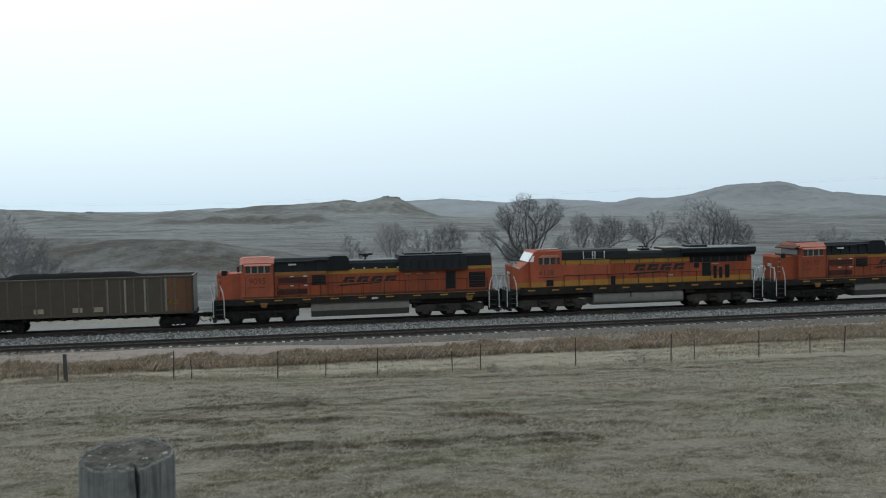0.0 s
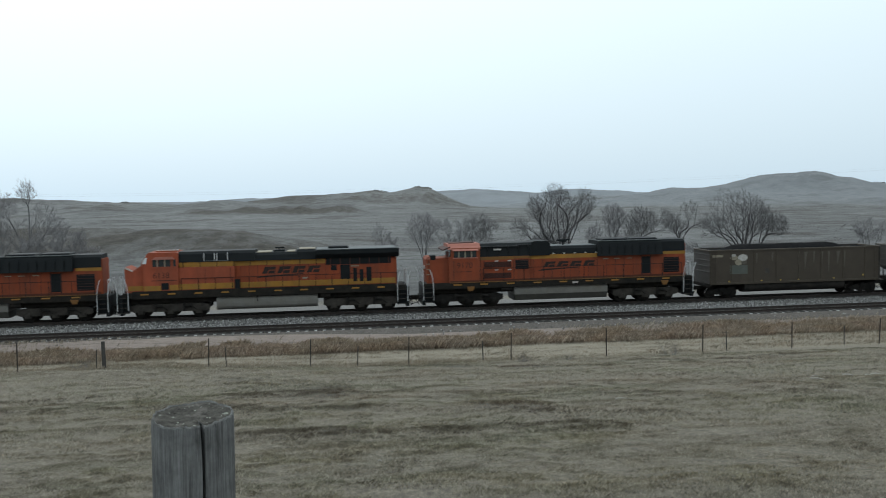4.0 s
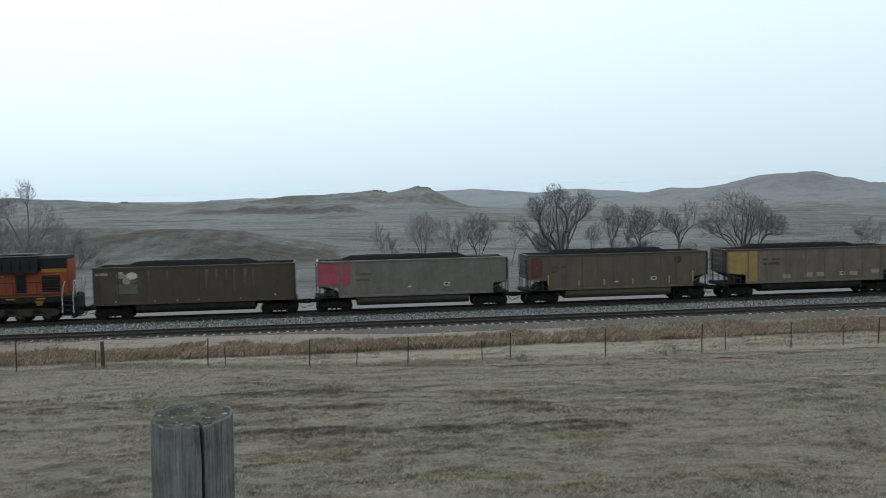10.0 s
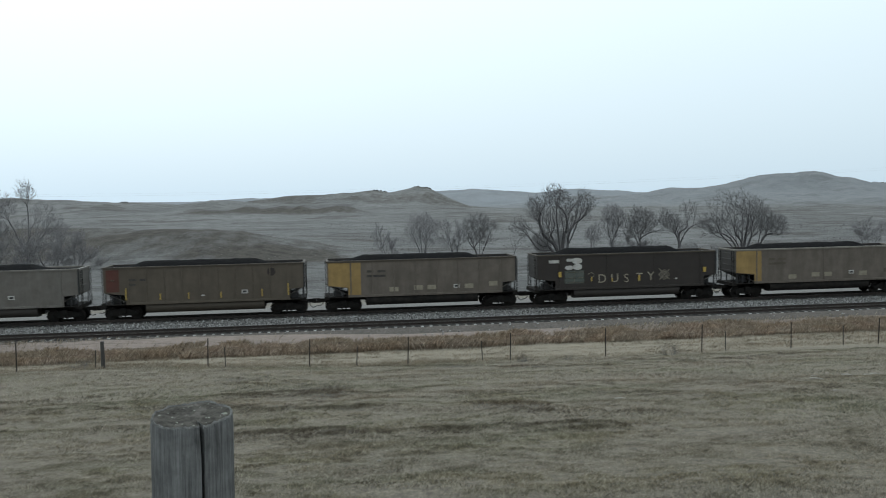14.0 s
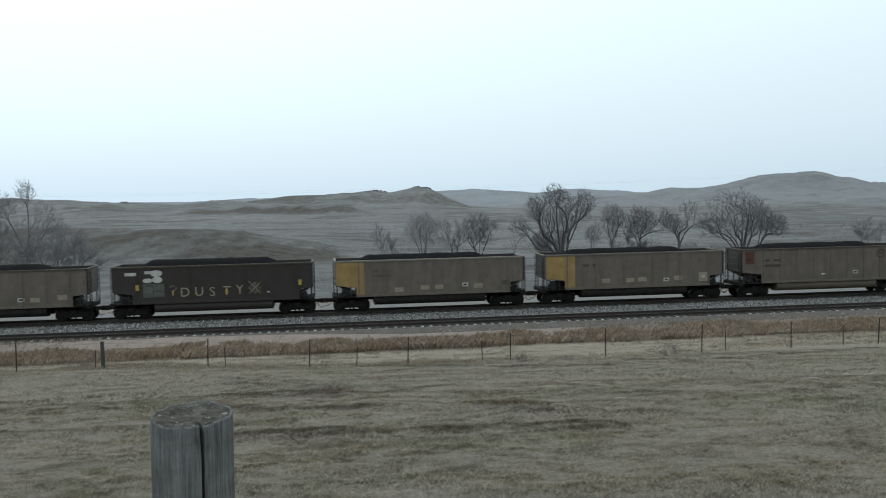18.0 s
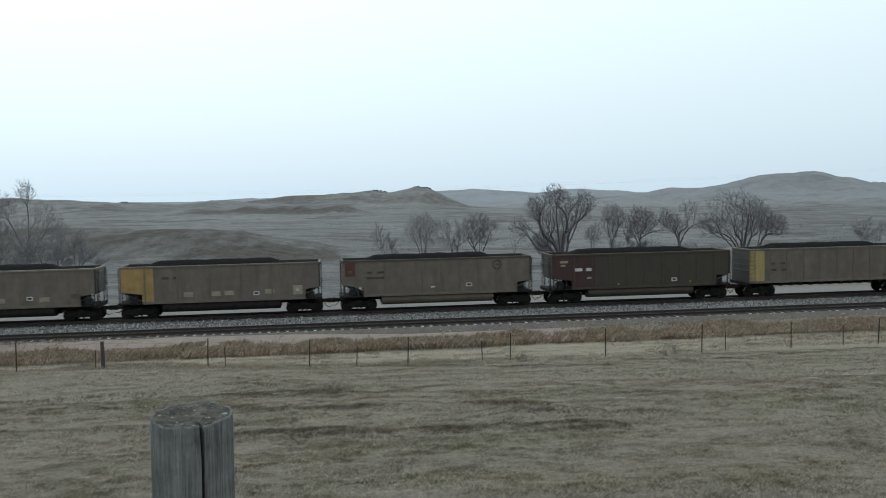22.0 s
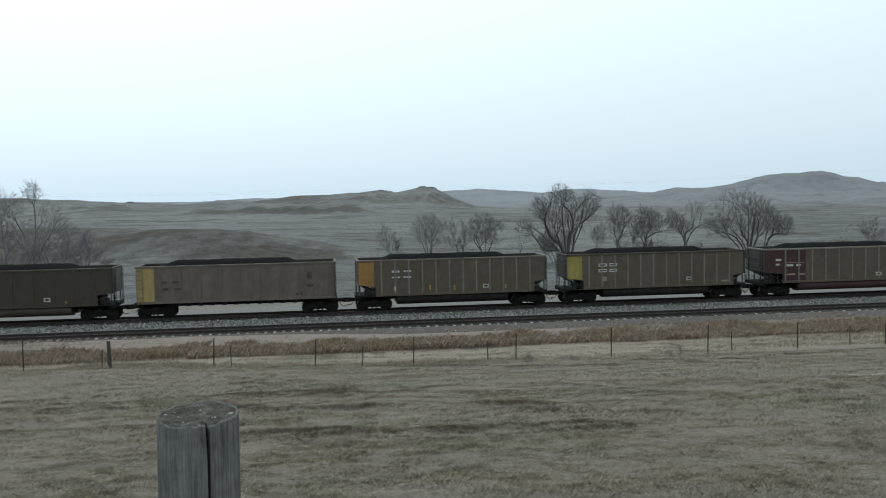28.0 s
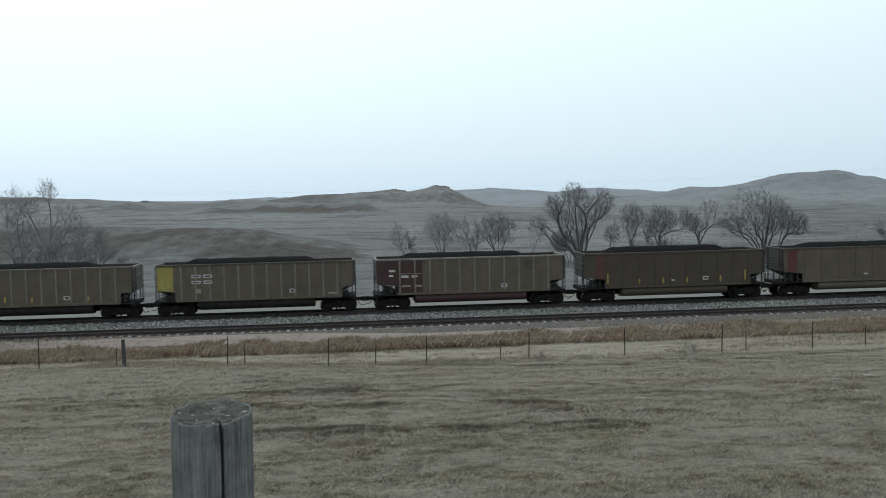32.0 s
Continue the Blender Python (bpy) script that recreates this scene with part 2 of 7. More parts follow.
def ground_z(x, y):
    x, y = np.asarray(x, float), np.asarray(y, float)
    s = x * CT + (y - TRACK_Y) * ST
    n = x * ST - (y - TRACK_Y) * CT
    z = GRADE * np.clip(s, -330, 330)
    fall = 0
    for k in (-1.6, -0.8, 0, 0.8, 1.6):
        fall = fall + np.interp(n + k, FALL_N, FALL_Z) / 5
    z = z * smooth_step(700, 300, np.hypot(x, y)) + fall
    # humps and old terraces on the camera's slope
    slope = smooth_step(24, 30, n) * smooth_step(66, 58, n)
    z = z + slope * (0.09 * rough(x, y * 2.2, 9.0, 1) + 0.04 * rough(x, y * 2.0, 3.2, 2))
    z = z + 0.05 * furrows(x, y)
    field = smooth_step(10, 14, n) * smooth_step(70, 60, n)
    z = z + field * 0.05 * rough(x, y, 0.9, 5)
    z = z + 0.5 * smooth_step(-5, -21, s) * np.exp(-((n - 27) / 8.0) ** 2)
    z = z + 0.34 * smooth_step(-2, -16, s) * np.exp(-((n - 8.1) / 1.1) ** 2)
    # the low bank beyond the line, on the side that the line falls to
    brow = y - 150 - 10 * np.sin(x / 23.0)
    bank = smooth_step(-11, -36, x) * np.exp(-(brow / np.where(brow < 0, 19.0, 30.0)) ** 2)
    z = z + bank * (3.7 + 1.6 * rough(x, y, 22, 7) + 0.8 * rough(x, y, 7, 8) + 0.5 * rough(x, y, 2.6, 12))
    wide = smooth_step(95, 200, y)
    z = z - 20 * smooth_step(500, 1300, np.hypot(x, y))
    z = z + wide * (1.6 * rough(x, y, 60, 9) + 0.7 * rough(x, y, 20, 10))
    for i, (dist, broad, across, high) in enumerate(RIDGES):
        bend = dist + broad * 0.35 * np.sin(x / (broad * 1.1) + i)
        crest = np.interp(x * dist / bend, across, high, left=high[0] * 0.6, right=high[-1] * 0.6) * bend / dist
        d = y - bend
        w = np.where(d < 0, broad, broad * 0.8)
        ridge = crest * np.exp(-np.abs(d / w) ** 1.6)
        z = z + ridge * (1 + 0.35 * rough(x, y, broad * 0.35, 20 + i) * np.minimum(1, np.abs(d) / broad * 2))
        z = z + np.exp(-(d / broad) ** 2) * broad * 0.012 * rough(x, y, broad * 0.16, 30 + i)
        z = z + np.exp(-(d / broad) ** 2) * broad * 0.007 * rough(x, y, broad * 0.055, 230 + i)
        gully = np.abs(rough(x, y * 0.45, broad * 0.30, 40 + i)) + 0.5 * np.abs(rough(x, y * 0.5, broad * 0.12, 50 + i))
        z = z - np.maximum(ridge, 0) * 0.75 * (0.22 - gully) * np.clip(np.abs(d) / broad * 1.6, 0, 1)
    return z


def ground_at(x, y):
    return float(ground_z(np.array([x]), np.array([y]))[0])


def ground_on_line(s, n):
    x, y, _ = at_track(s, n)
    return x, y, ground_at(x, y)


def mat_ground():
    """Dry winter grass: straw, faded green and earth; a ballast-grey strip along the line; sage and bare banks farther off."""
    mat = bpy.data.materials.new("winter_grass")
    mat.use_nodes = True
    nodes, links = mat.node_tree.nodes, mat.node_tree.links
    bsdf = nodes["Principled BSDF"]
    bsdf.inputs["Roughness"].default_value = 0.95
    bsdf.inputs["Specular IOR Level"].default_value = 0.1
    tc = nodes.new("ShaderNodeTexCoord")

    def noise_at(scale, detail=6, stretch=None, rough_=0.65):
        t = nodes.new("ShaderNodeTexNoise")
        t.inputs["Scale"].default_value = scale
        t.inputs["Detail"].default_value = detail
        t.inputs["Roughness"].default_value = rough_
        src = tc.outputs["Object"]
        if stretch:
            mp = nodes.new("ShaderNodeMapping")
            mp.inputs["Scale"].default_value = stretch
            mp.inputs["Rotation"].default_value = (0, 0, -TURN)
            links.new(src, mp.inputs[0])
            src = mp.outputs[0]
        links.new(src, t.inputs["Vector"])
        return t.outputs[0]

    def ranged(src, a, b, top=1.0):
        r = nodes.new("ShaderNodeMapRange")
        r.inputs[1].default_value, r.inputs[2].default_value, r.inputs[4].default_value = a, b, top
        links.new(src, r.inputs[0])
        return r.outputs[0]

    def mixed(fac, a, b):
        m = nodes.new("ShaderNodeMix")
        m.data_type = "RGBA"
        for socket, value in ((m.inputs[6], a), (m.inputs[7], b)):
            if isinstance(value, tuple):
                socket.default_value = (*value, 1)
            else:
                links.new(value, socket)
        links.new(fac, m.inputs[0])
        return m.outputs[2]

    straw, green, earth, dark = (0.188, 0.165, 0.130), (0.142, 0.132, 0.102), (0.138, 0.120, 0.100), (0.066, 0.058, 0.050)
    c = mixed(ranged(noise_at(0.35, 8, (1, 1.2, 1)), 0.42, 0.60, 0.5), straw, green)
    c = mixed(ranged(noise_at(1.1, 8, (1, 1.2, 1)), 0.50, 0.68, 0.8), c, earth)
    c = mixed(ranged(noise_at(5.0, 9, (1, 0.8, 1), 0.8), 0.46, 0.60, 0.7), c, dark)
    c = mixed(ranged(noise_at(13.0, 8, (1, 0.6, 1), 0.85), 0.48, 0.58, 0.75), c, (0.275, 0.244, 0.192))
    c = mixed(ranged(noise_at(30.0, 6, (1, 0.5, 1), 0.85), 0.47, 0.56, 0.75), c, (0.088, 0.077, 0.062))
    # far country: sage-grey grass with bare, darker clay
    far = mixed(ranged(noise_at(0.02, 10, (0.55, 0.8, 1)), 0.45, 0.57, 0.9), (0.150, 0.150, 0.149), (0.102, 0.102, 0.101))
    far = mixed(ranged(noise_at(0.11, 10, (0.55, 0.8, 1), 0.75), 0.46, 0.62, 0.6), far, (0.172, 0.172, 0.166))
    far = mixed(ranged(noise_at(0.05, 10, (0.55, 0.8, 1), 0.75), 0.53, 0.59, 0.8), far, (0.056, 0.051, 0.045))
    far = mixed(ranged(noise_at(0.5, 8, (0.5, 0.8, 1), 0.8), 0.54, 0.62, 0.75), far, (0.062, 0.061, 0.060))
    far = mixed(ranged(noise_at(0.28, 10, (0.5, 0.8, 1), 0.8), 0.50, 0.56, 0.75), far, (0.080, 0.078, 0.077))
    far = mixed(ranged(noise_at(1.6, 8, (0.5, 0.7, 1), 0.8), 0.52, 0.60, 0.4), far, (0.180, 0.176, 0.168))
    att = nodes.new("ShaderNodeAttribute")
    att.attribute_name = "country"
    sep = nodes.new("ShaderNodeSeparateColor")
    links.new(att.outputs["Color"], sep.inputs[0])
    # distance haze, put into the far hills' base colour
    far_haze = nodes.new("ShaderNodeAttribute")
    far_haze.attribute_name = "far_haze"
    far = mixed(far_haze.outputs["Fac"], far, mixed(ranged(noise_at(0.012, 8), 0.4, 0.62), (0.195, 0.210, 0.226), (0.160, 0.172, 0.184)))
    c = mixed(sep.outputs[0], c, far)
    torn = nodes.new("ShaderNodeMath")
    torn.operation = "MULTIPLY_ADD"
    torn.inputs[1].default_value = 1.5
    links.new(noise_at(0.22, 14, (1, 0.3, 1), 0.82), torn.inputs[0])
    links.new(att.outputs["Alpha"], torn.inputs[2])
    c = mixed(ranged(torn.outputs[0], 1.05, 1.42), c, mixed(ranged(noise_at(0.45, 10, None, 0.8), 0.42, 0.60), (0.080, 0.073, 0.064), (0.046, 0.042, 0.037)))
    gravel = mixed(ranged(noise_at(9.0, 6, None, 0.8), 0.42, 0.62), (0.185, 0.18, 0.174), (0.10, 0.097, 0.092))
    c = mixed(sep.outputs[1], c, gravel)
    soil = mixed(ranged(noise_at(2.0, 6, (1, 4, 1), 0.7), 0.42, 0.62), (0.218, 0.178, 0.157), (0.155, 0.130, 0.114))
    c = mixed(sep.outputs[2], c, soil)
    verge = nodes.new("ShaderNodeAttribute")
    verge.attribute_name = "verge"
    c = mixed(verge.outputs["Fac"], c, mixed(ranged(noise_at(1.4, 8, (1, 2.5, 1), 0.75), 0.40, 0.62), (0.300, 0.265, 0.205), (0.200, 0.175, 0.136)))
    links.new(c, bsdf.inputs["Base Color"])
    b = nodes.new("ShaderNodeBump")
    b.inputs["Strength"].default_value = 0.7
    b.inputs["Distance"].default_value = 0.06
    links.new(noise_at(18.0, 8, None, 0.8), b.inputs["Height"])
    b2 = nodes.new("ShaderNodeBump")
    b2.inputs["Strength"].default_value = 0.8
    b2.inputs["Distance"].default_value = 1.6
    gate = nodes.new("ShaderNodeMath")
    gate.operation = "MULTIPLY"
    links.new(noise_at(0.16, 12, (0.6, 0.8, 1), 0.75), gate.inputs[0])
    links.new(sep.outputs[0], gate.inputs[1])
    links.new(gate.outputs[0], b2.inputs["Height"])
    links.new(b.outputs[0], b2.inputs["Normal"])
    links.new(b2.outputs[0], bsdf.inputs["Normal"])
    return mat


def build_ground():
    inner = np.radians(np.arange(-34, 34.01, 0.125))
    rest = np.radians(np.arange(36, 325, 3.0))
    turn = np.concatenate([inner, rest])
    reach = np.concatenate([[0.6, 1.6, 3.0], 4.5 * 1.0165 ** np.arange(0, 424)])
    a, r = np.meshgrid(turn, reach, indexing="ij")
    x, y = r * np.sin(a), r * np.cos(a)
    z = ground_z(x, y)
    na, nr = x.shape
    verts = np.stack([x, y, z], -1).reshape(-1, 3)
    i, j = np.meshgrid(np.arange(na), np.arange(nr - 1), indexing="ij")
    k = (i + 1) % na
    quads = np.stack([i * nr + j, i * nr + j + 1, k * nr + j + 1, k * nr + j], -1).reshape(-1, 4)
    me = bpy.data.meshes.new("ground")
    hub = len(verts)
    verts = np.concatenate([verts, [[0, 0, ground_at(0, 0)]]])
    fan = np.stack([np.full(na, hub), np.arange(na) * nr, (np.arange(na) + 1) % na * nr], -1)
    me.vertices.add(len(verts))
    me.vertices.foreach_set("co", verts.ravel())
    loops = np.concatenate([quads.ravel(), fan.ravel()])
    me.loops.add(len(loops))
    me.loops.foreach_set("vertex_index", loops)
    me.polygons.add(len(quads) + len(fan))
    starts = np.concatenate([np.arange(len(quads)) * 4, len(quads) * 4 + np.arange(len(fan)) * 3])
    me.polygons.foreach_set("loop_start", starts)
    me.update(calc_edges=True)
    me.validate()
    me.shade_smooth()
    s = verts[:, 0] * CT + (verts[:, 1] - TRACK_Y) * ST
    n = verts[:, 0] * ST - (verts[:, 1] - TRACK_Y) * CT
    wob = 1.2 * rough(s, n, 4.0, 50) + 0.6 * rough(s, n, 1.2, 51)
    col = np.zeros((len(verts), 4))
    col[:, 0] = smooth_step(-8.5, -13, n + wob)
    col[:, 1] = smooth_step(-9.5, -8.0, n + wob) * smooth_step(2.0, 0.5, n + wob * 0.4)
    col[:, 2] = smooth_step(1.0, 2.0, n) * smooth_step(12.2, 11.0, n + wob)
    # bare dark clay on the bank's face
    x, y = verts[:, 0], verts[:, 1]
    bank = smooth_step(-9, -20, x) * smooth_step(112, 126, y) * smooth_step(157, 150, y)
    patch = rough(x - 0.9 * y, y * 0.5, 15, 61) + 0.6 * rough(x - 0.9 * y, y * 0.6, 5, 62) + 0.3 * rough(x, y, 1.8, 76)
    clay = bank * (0.56 + 0.42 * smooth_step(-0.22, 0.30, patch))
    ridge = smooth_step(520, 590, y) * smooth_step(720, 640, y) * smooth_step(0.0, 0.3, rough(x, y * 0.6, 60, 63) + 0.4 * rough(x, y, 20, 64)) * (x < 60)
    flat = smooth_step(150, 190, y) * smooth_step(420, 300, y) * smooth_step(0.12, 0.3, rough(x, y * 0.4, 30, 65) + 0.5 * rough(x, y * 0.4, 10, 66))
    right = smooth_step(760, 830, y) * smooth_step(1050, 930, y) * smooth_step(0.08, 0.3, rough(x, y, 55, 67) + 0.5 * rough(x, y, 18, 68)) * (x > 100)
    ledge = smooth_step(366, 384, y) * smooth_step(404, 396, y) * smooth_step(-122, -105, x) * smooth_step(-28, -40, x)
    hollow = np.exp(-((x + 16) / 9.0) ** 4 - ((y - 176) / 6.0) ** 2) + 0.5 * np.exp(-((x + 14) / 17.0) ** 4 - ((y - 208) / 12.0) ** 2)
    near = furrows(x, y) * (0.95 + 0.7 * rough(x, y, 0.5, 69))
    col[:, 3] = np.clip(0.55 * near + clay + 0.5 * ridge + 0.45 * flat + 0.45 * right + 0.6 * ledge + 0.6 * hollow, 0, 1)
    # how much painted haze pales the ground, growing with distance
    pale = me.attributes.new("far_haze", "FLOAT", "POINT")
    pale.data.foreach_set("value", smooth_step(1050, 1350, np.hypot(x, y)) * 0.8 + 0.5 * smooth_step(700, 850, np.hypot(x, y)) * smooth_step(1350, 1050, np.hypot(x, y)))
    straw = me.attributes.new("verge", "FLOAT", "POINT")
    straw.data.foreach_set("value", 0.5 * smooth_step(12.5, 15.0, n + wob) * smooth_step(25.6, 23.6, n + wob * 0.8))
    att = me.attributes.new("country", "FLOAT_COLOR", "POINT")
    att.data.foreach_set("color", col.ravel())
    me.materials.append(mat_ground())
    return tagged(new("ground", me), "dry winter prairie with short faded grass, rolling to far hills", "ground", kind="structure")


build_ground()

# ---- materials of the line and of the train ----
M_STEEL = material("worn_rail_steel", (0.03, 0.026, 0.024), 0.6, 0.3, (0.045, 0.03, 0.024), 6, 0.6)
M_BALLAST = material("crushed_stone_ballast", (0.145, 0.128, 0.116), 0.95, 0, (0.065, 0.057, 0.052), 9, 0.9, (0.06, 0.056, 0.05), 0.7, 0.6, bump=1.0, bump_scale=14, spec=0.1)
M_BALLAST_DARK = material("dark_ballast", (0.04, 0.038, 0.036), 0.95, 0, (0.022, 0.021, 0.02), 10, 0.8, bump=1.0, bump_scale=14, spec=0.1)
M_STONE = material("ballast_stone", (0.31, 0.305, 0.295), 0.95, 0, (0.17, 0.165, 0.16), 2.0, 0.9, spec=0.1)
stone_nodes, stone_links = M_STONE.node_tree.nodes, M_STONE.node_tree.links
stone_each = stone_nodes.new("ShaderNodeNewGeometry")
stone_ramp = stone_nodes.new("ShaderNodeValToRGB")
stone_ramp.color_ramp.elements[0].color = (0.045, 0.043, 0.042, 1)
stone_ramp.color_ramp.elements[1].color = (0.30, 0.294, 0.286, 1)
stone_ramp.color_ramp.elements.new(0.45).color = (0.13, 0.126, 0.122, 1)
stone_ramp.color_ramp.elements.new(0.8).color = (0.24, 0.234, 0.226, 1)
stone_links.new(stone_each.outputs["Random Per Island"], stone_ramp.inputs[0])
stone_links.new(stone_ramp.outputs[0], stone_nodes["Principled BSDF"].inputs["Base Color"])
M_TIE = material("concrete_tie", (0.28, 0.276, 0.268), 0.9, 0, (0.15, 0.146, 0.14), 5, 0.7, per_object=0.3)
M_TIE_OLD = material("dark_tie", (0.06, 0.056, 0.052), 0.95, 0, (0.035, 0.032, 0.03), 5, 0.7, per_object=0.2)
M_BLACK = material("black_paint", (0.012, 0.012, 0.013), 0.55, 0, (0.03, 0.028, 0.025), 1.5, 0.6)
M_UNDER = material("grimy_underframe", (0.010, 0.0095, 0.009), 0.85, 0, (0.026, 0.022, 0.019), 2.5, 0.8, spec=0.1)
M_TRUCK = material("dusty_truck_steel", (0.009, 0.0085, 0.008), 0.9, 0, (0.020, 0.018, 0.016), 2.2, 0.8, spec=0.1)
M_RIM_GLINT = material("rim_glint_metal", (0.42, 0.41, 0.40), 0.3, 0.9, (0.25, 0.24, 0.23), 5, 0.5)
M_COAL = material("coal", (0.006, 0.006, 0.0065), 1.0, 0, (0.012, 0.012, 0.012), 7, 0.8, bump=1.0, bump_scale=7, spec=0.03)
M_SILVER = material("grey_metal_handrail", (0.46, 0.46, 0.46), 0.5, 0.2, (0.3, 0.3, 0.3), 4, 0.6)


def rail_shape(length, y):
    """A flat-bottomed rail: foot, web and head."""
    poly = [(-0.075, -0.18), (0.075, -0.18), (0.075, -0.165), (0.012, -0.14), (0.012, -0.045), (0.036, -0.035), (0.036, -0.008), (0.028, 0), (-0.028, 0),
            (-0.036, -0.008), (-0.036, -0.035), (-0.012, -0.045), (-0.012, -0.14), (-0.075, -0.165)]
    return Shape().prism([(a + y, b) for a, b in poly], -length / 2, length / 2, axis="x")


def railway_track(name, n, z, tie_mat, spacing, label):
    t = thing(name, track_pose(0, n, z), label, "railway track")
    for y in (-0.753, 0.753):
        part("rail", rail_shape(600, y), M_STEEL, t)
    bed = [(-2.35, -0.70), (2.75, -0.70), (1.75, -0.235), (-1.55, -0.235)]
    part("ballast_bed", Shape().prism([(a, b) for a, b in bed], -300, 300, axis="x"), M_BALLAST, t)
    part("track_bed", Shape().box(-300, 300, -1.3, 1.3, -0.24, -0.205), M_BALLAST_DARK, t, "dark ballast between the ties")
    shared = Shape().box(-0.13, 0.13, -1.2, 1.3, -0.36, -0.18, 0.03).mesh("tie", M_TIE_OLD)
    shared_end = Shape().box(-0.10, 0.10, -1.42, -1.2, -0.34, -0.20, 0.02).mesh("tie_end", tie_mat)
    count = int(48 / spacing)
    for i in range(-count, count + 1):
        ob = new("tie", shared)
        ob.parent = t
        ob.location = (i * spacing + random.uniform(-0.03, 0.03), random.uniform(-0.05, 0.05), random.uniform(-0.012, 0.012))
        ob.rotation_euler[2] = random.uniform(-0.01, 0.01)
        if tie_mat is not M_TIE_OLD and random.random() > 0.08:
            cap = new("tie_end", shared_end)
            cap.parent = t
            cap.location = ob.location
    rest = Shape()
    for side in (-1, 1):
        x = side * (count + 1) * spacing
        while abs(x) < 299:
            rest.box(x - 0.13, x + 0.13, -1.3, 1.3, -0.36, -0.18)
            x += side * spacing
    tagged(part("tie_row", rest, tie_mat, t, "the ties that run on out of sight"), kind="stuff")
    return t


railway_track("main_track", 0, 0, M_TIE_OLD, 0.6, "main railway track of rusty rails under the coal train")
railway_track("passing_track", NEAR_TRACK, NEAR_DROP, M_TIE, 0.61, "empty railway track with pale concrete tie ends in ballast")


M_BALLAST_PALE = material("pale_ballast", (0.20, 0.193, 0.186), 0.95, 0, (0.045, 0.043, 0.041), 5, 1.0, (0.09, 0.084, 0.076), 0.6, 0.7, bump=1.0, bump_scale=9, spec=0.1)
strip = Shape().prism([(-4.45, -0.72), (-1.5, -0.72), (-1.5, -0.232), (-1.9, -0.25), (-2.6, -0.42), (-3.3, -0.47), (-4.0, -0.42), (-4.45, -0.38)], -300, 300, axis="x")
tagged(part("ballast_strip", strip, M_BALLAST_PALE, bpy.data.objects["main_track"], "pale crushed stone between the two tracks"))


def build_stones():
    """Loose ballast stones between and beside the tracks."""
    rng = np.random.default_rng(4)
    count = 24000
    s = rng.uniform(-46, 46, count)
    n = np.concatenate([rng.normal(3.05, 0.75, count * 9 // 10), rng.uniform(-3, 9.2, count - count * 9 // 10)])
    z = np.interp(n, [-2.75, -1.75, 1.75, 2.6, 3.3, 4.35, 7.65, 8.45, 9.5], [-0.7, -0.225, -0.235, -0.41, -0.46, -0.385, -0.385, -0.84, -0.86])
    keep = (np.abs(n) > 1.35) & (np.abs(n - NEAR_TRACK) > 1.4)
    s, n, z = s[keep], n[keep], np.maximum(z, -0.68)[keep]
    size = rng.uniform(0.025, 0.085, len(s))
    base = np.array([(1, 0, 0), (-1, 0, 0), (0, 1, 0), (0, -1, 0), (0, 0, 1), (0, 0, -1)], float)
    faces = np.array([(0, 2, 4), (2, 1, 4), (1, 3, 4), (3, 0, 4), (2, 0, 5), (1, 2, 5), (3, 1, 5), (0, 3, 5)])
    v = base[None] * size[:, None, None] * rng.uniform(0.6, 1.3, (len(s), 6, 1))
    v[:, :, 0] += s[:, None]
    v[:, :, 1] -= n[:, None]
    v[:, :, 2] += z[:, None] + size[:, None] * 0.3
    f = (faces[None] + 6 * np.arange(len(s))[:, None, None]).reshape(-1, 3)
    me = bpy.data.meshes.new("ballast_stones")
    me.from_pydata(v.reshape(-1, 3).tolist(), [], f.tolist())
    me.materials.append(M_STONE)
    ob = new("ballast_stones", me)
    ob.matrix_basis = track_pose(0)
    tagged(ob, "loose pale crushed stones between the two tracks", "ballast", kind="stuff")


build_stones()

# ---- the train ----
WHEEL_R = 0.46
LOCO_R = 0.53
MOVERS, WHEELS = [], []


def wheelset(parent, x, radius):
    """Two flanged wheels on an axle; it turns as the train rolls."""
    def shape():
        sh = Shape()
        for side in (-1, 1):
            sh.disc(0, 0, radius, side * 0.70 - 0.065, side * 0.70 + 0.065, 20, 0.012)
            sh.disc(0, 0, radius + 0.028, side * 0.645 - 0.015, side * 0.645 + 0.015, 20)
            sh.disc(0, 0, radius * 0.42, side * 0.79 - 0.03, side * 0.79 + 0.03, 12)
        for k in range(3):
            a = 2.1 * k
            for side in (-0.80, 0.80):
                sh.box(math.cos(a) * 0.24 - 0.04, math.cos(a) * 0.24 + 0.04, side - 0.02, side + 0.02, math.sin(a) * 0.24 - 0.04, math.sin(a) * 0.24 + 0.04)
        return sh.tube([(0, -0.7, 0), (0, 0.7, 0)], 0.09, 8)
    ob = part("wheelset", shape, M_UNDER, parent, key=("wheelset", radius))
    ob.location = (x, 0, radius)
    WHEELS.append((ob, x, radius))
    return ob


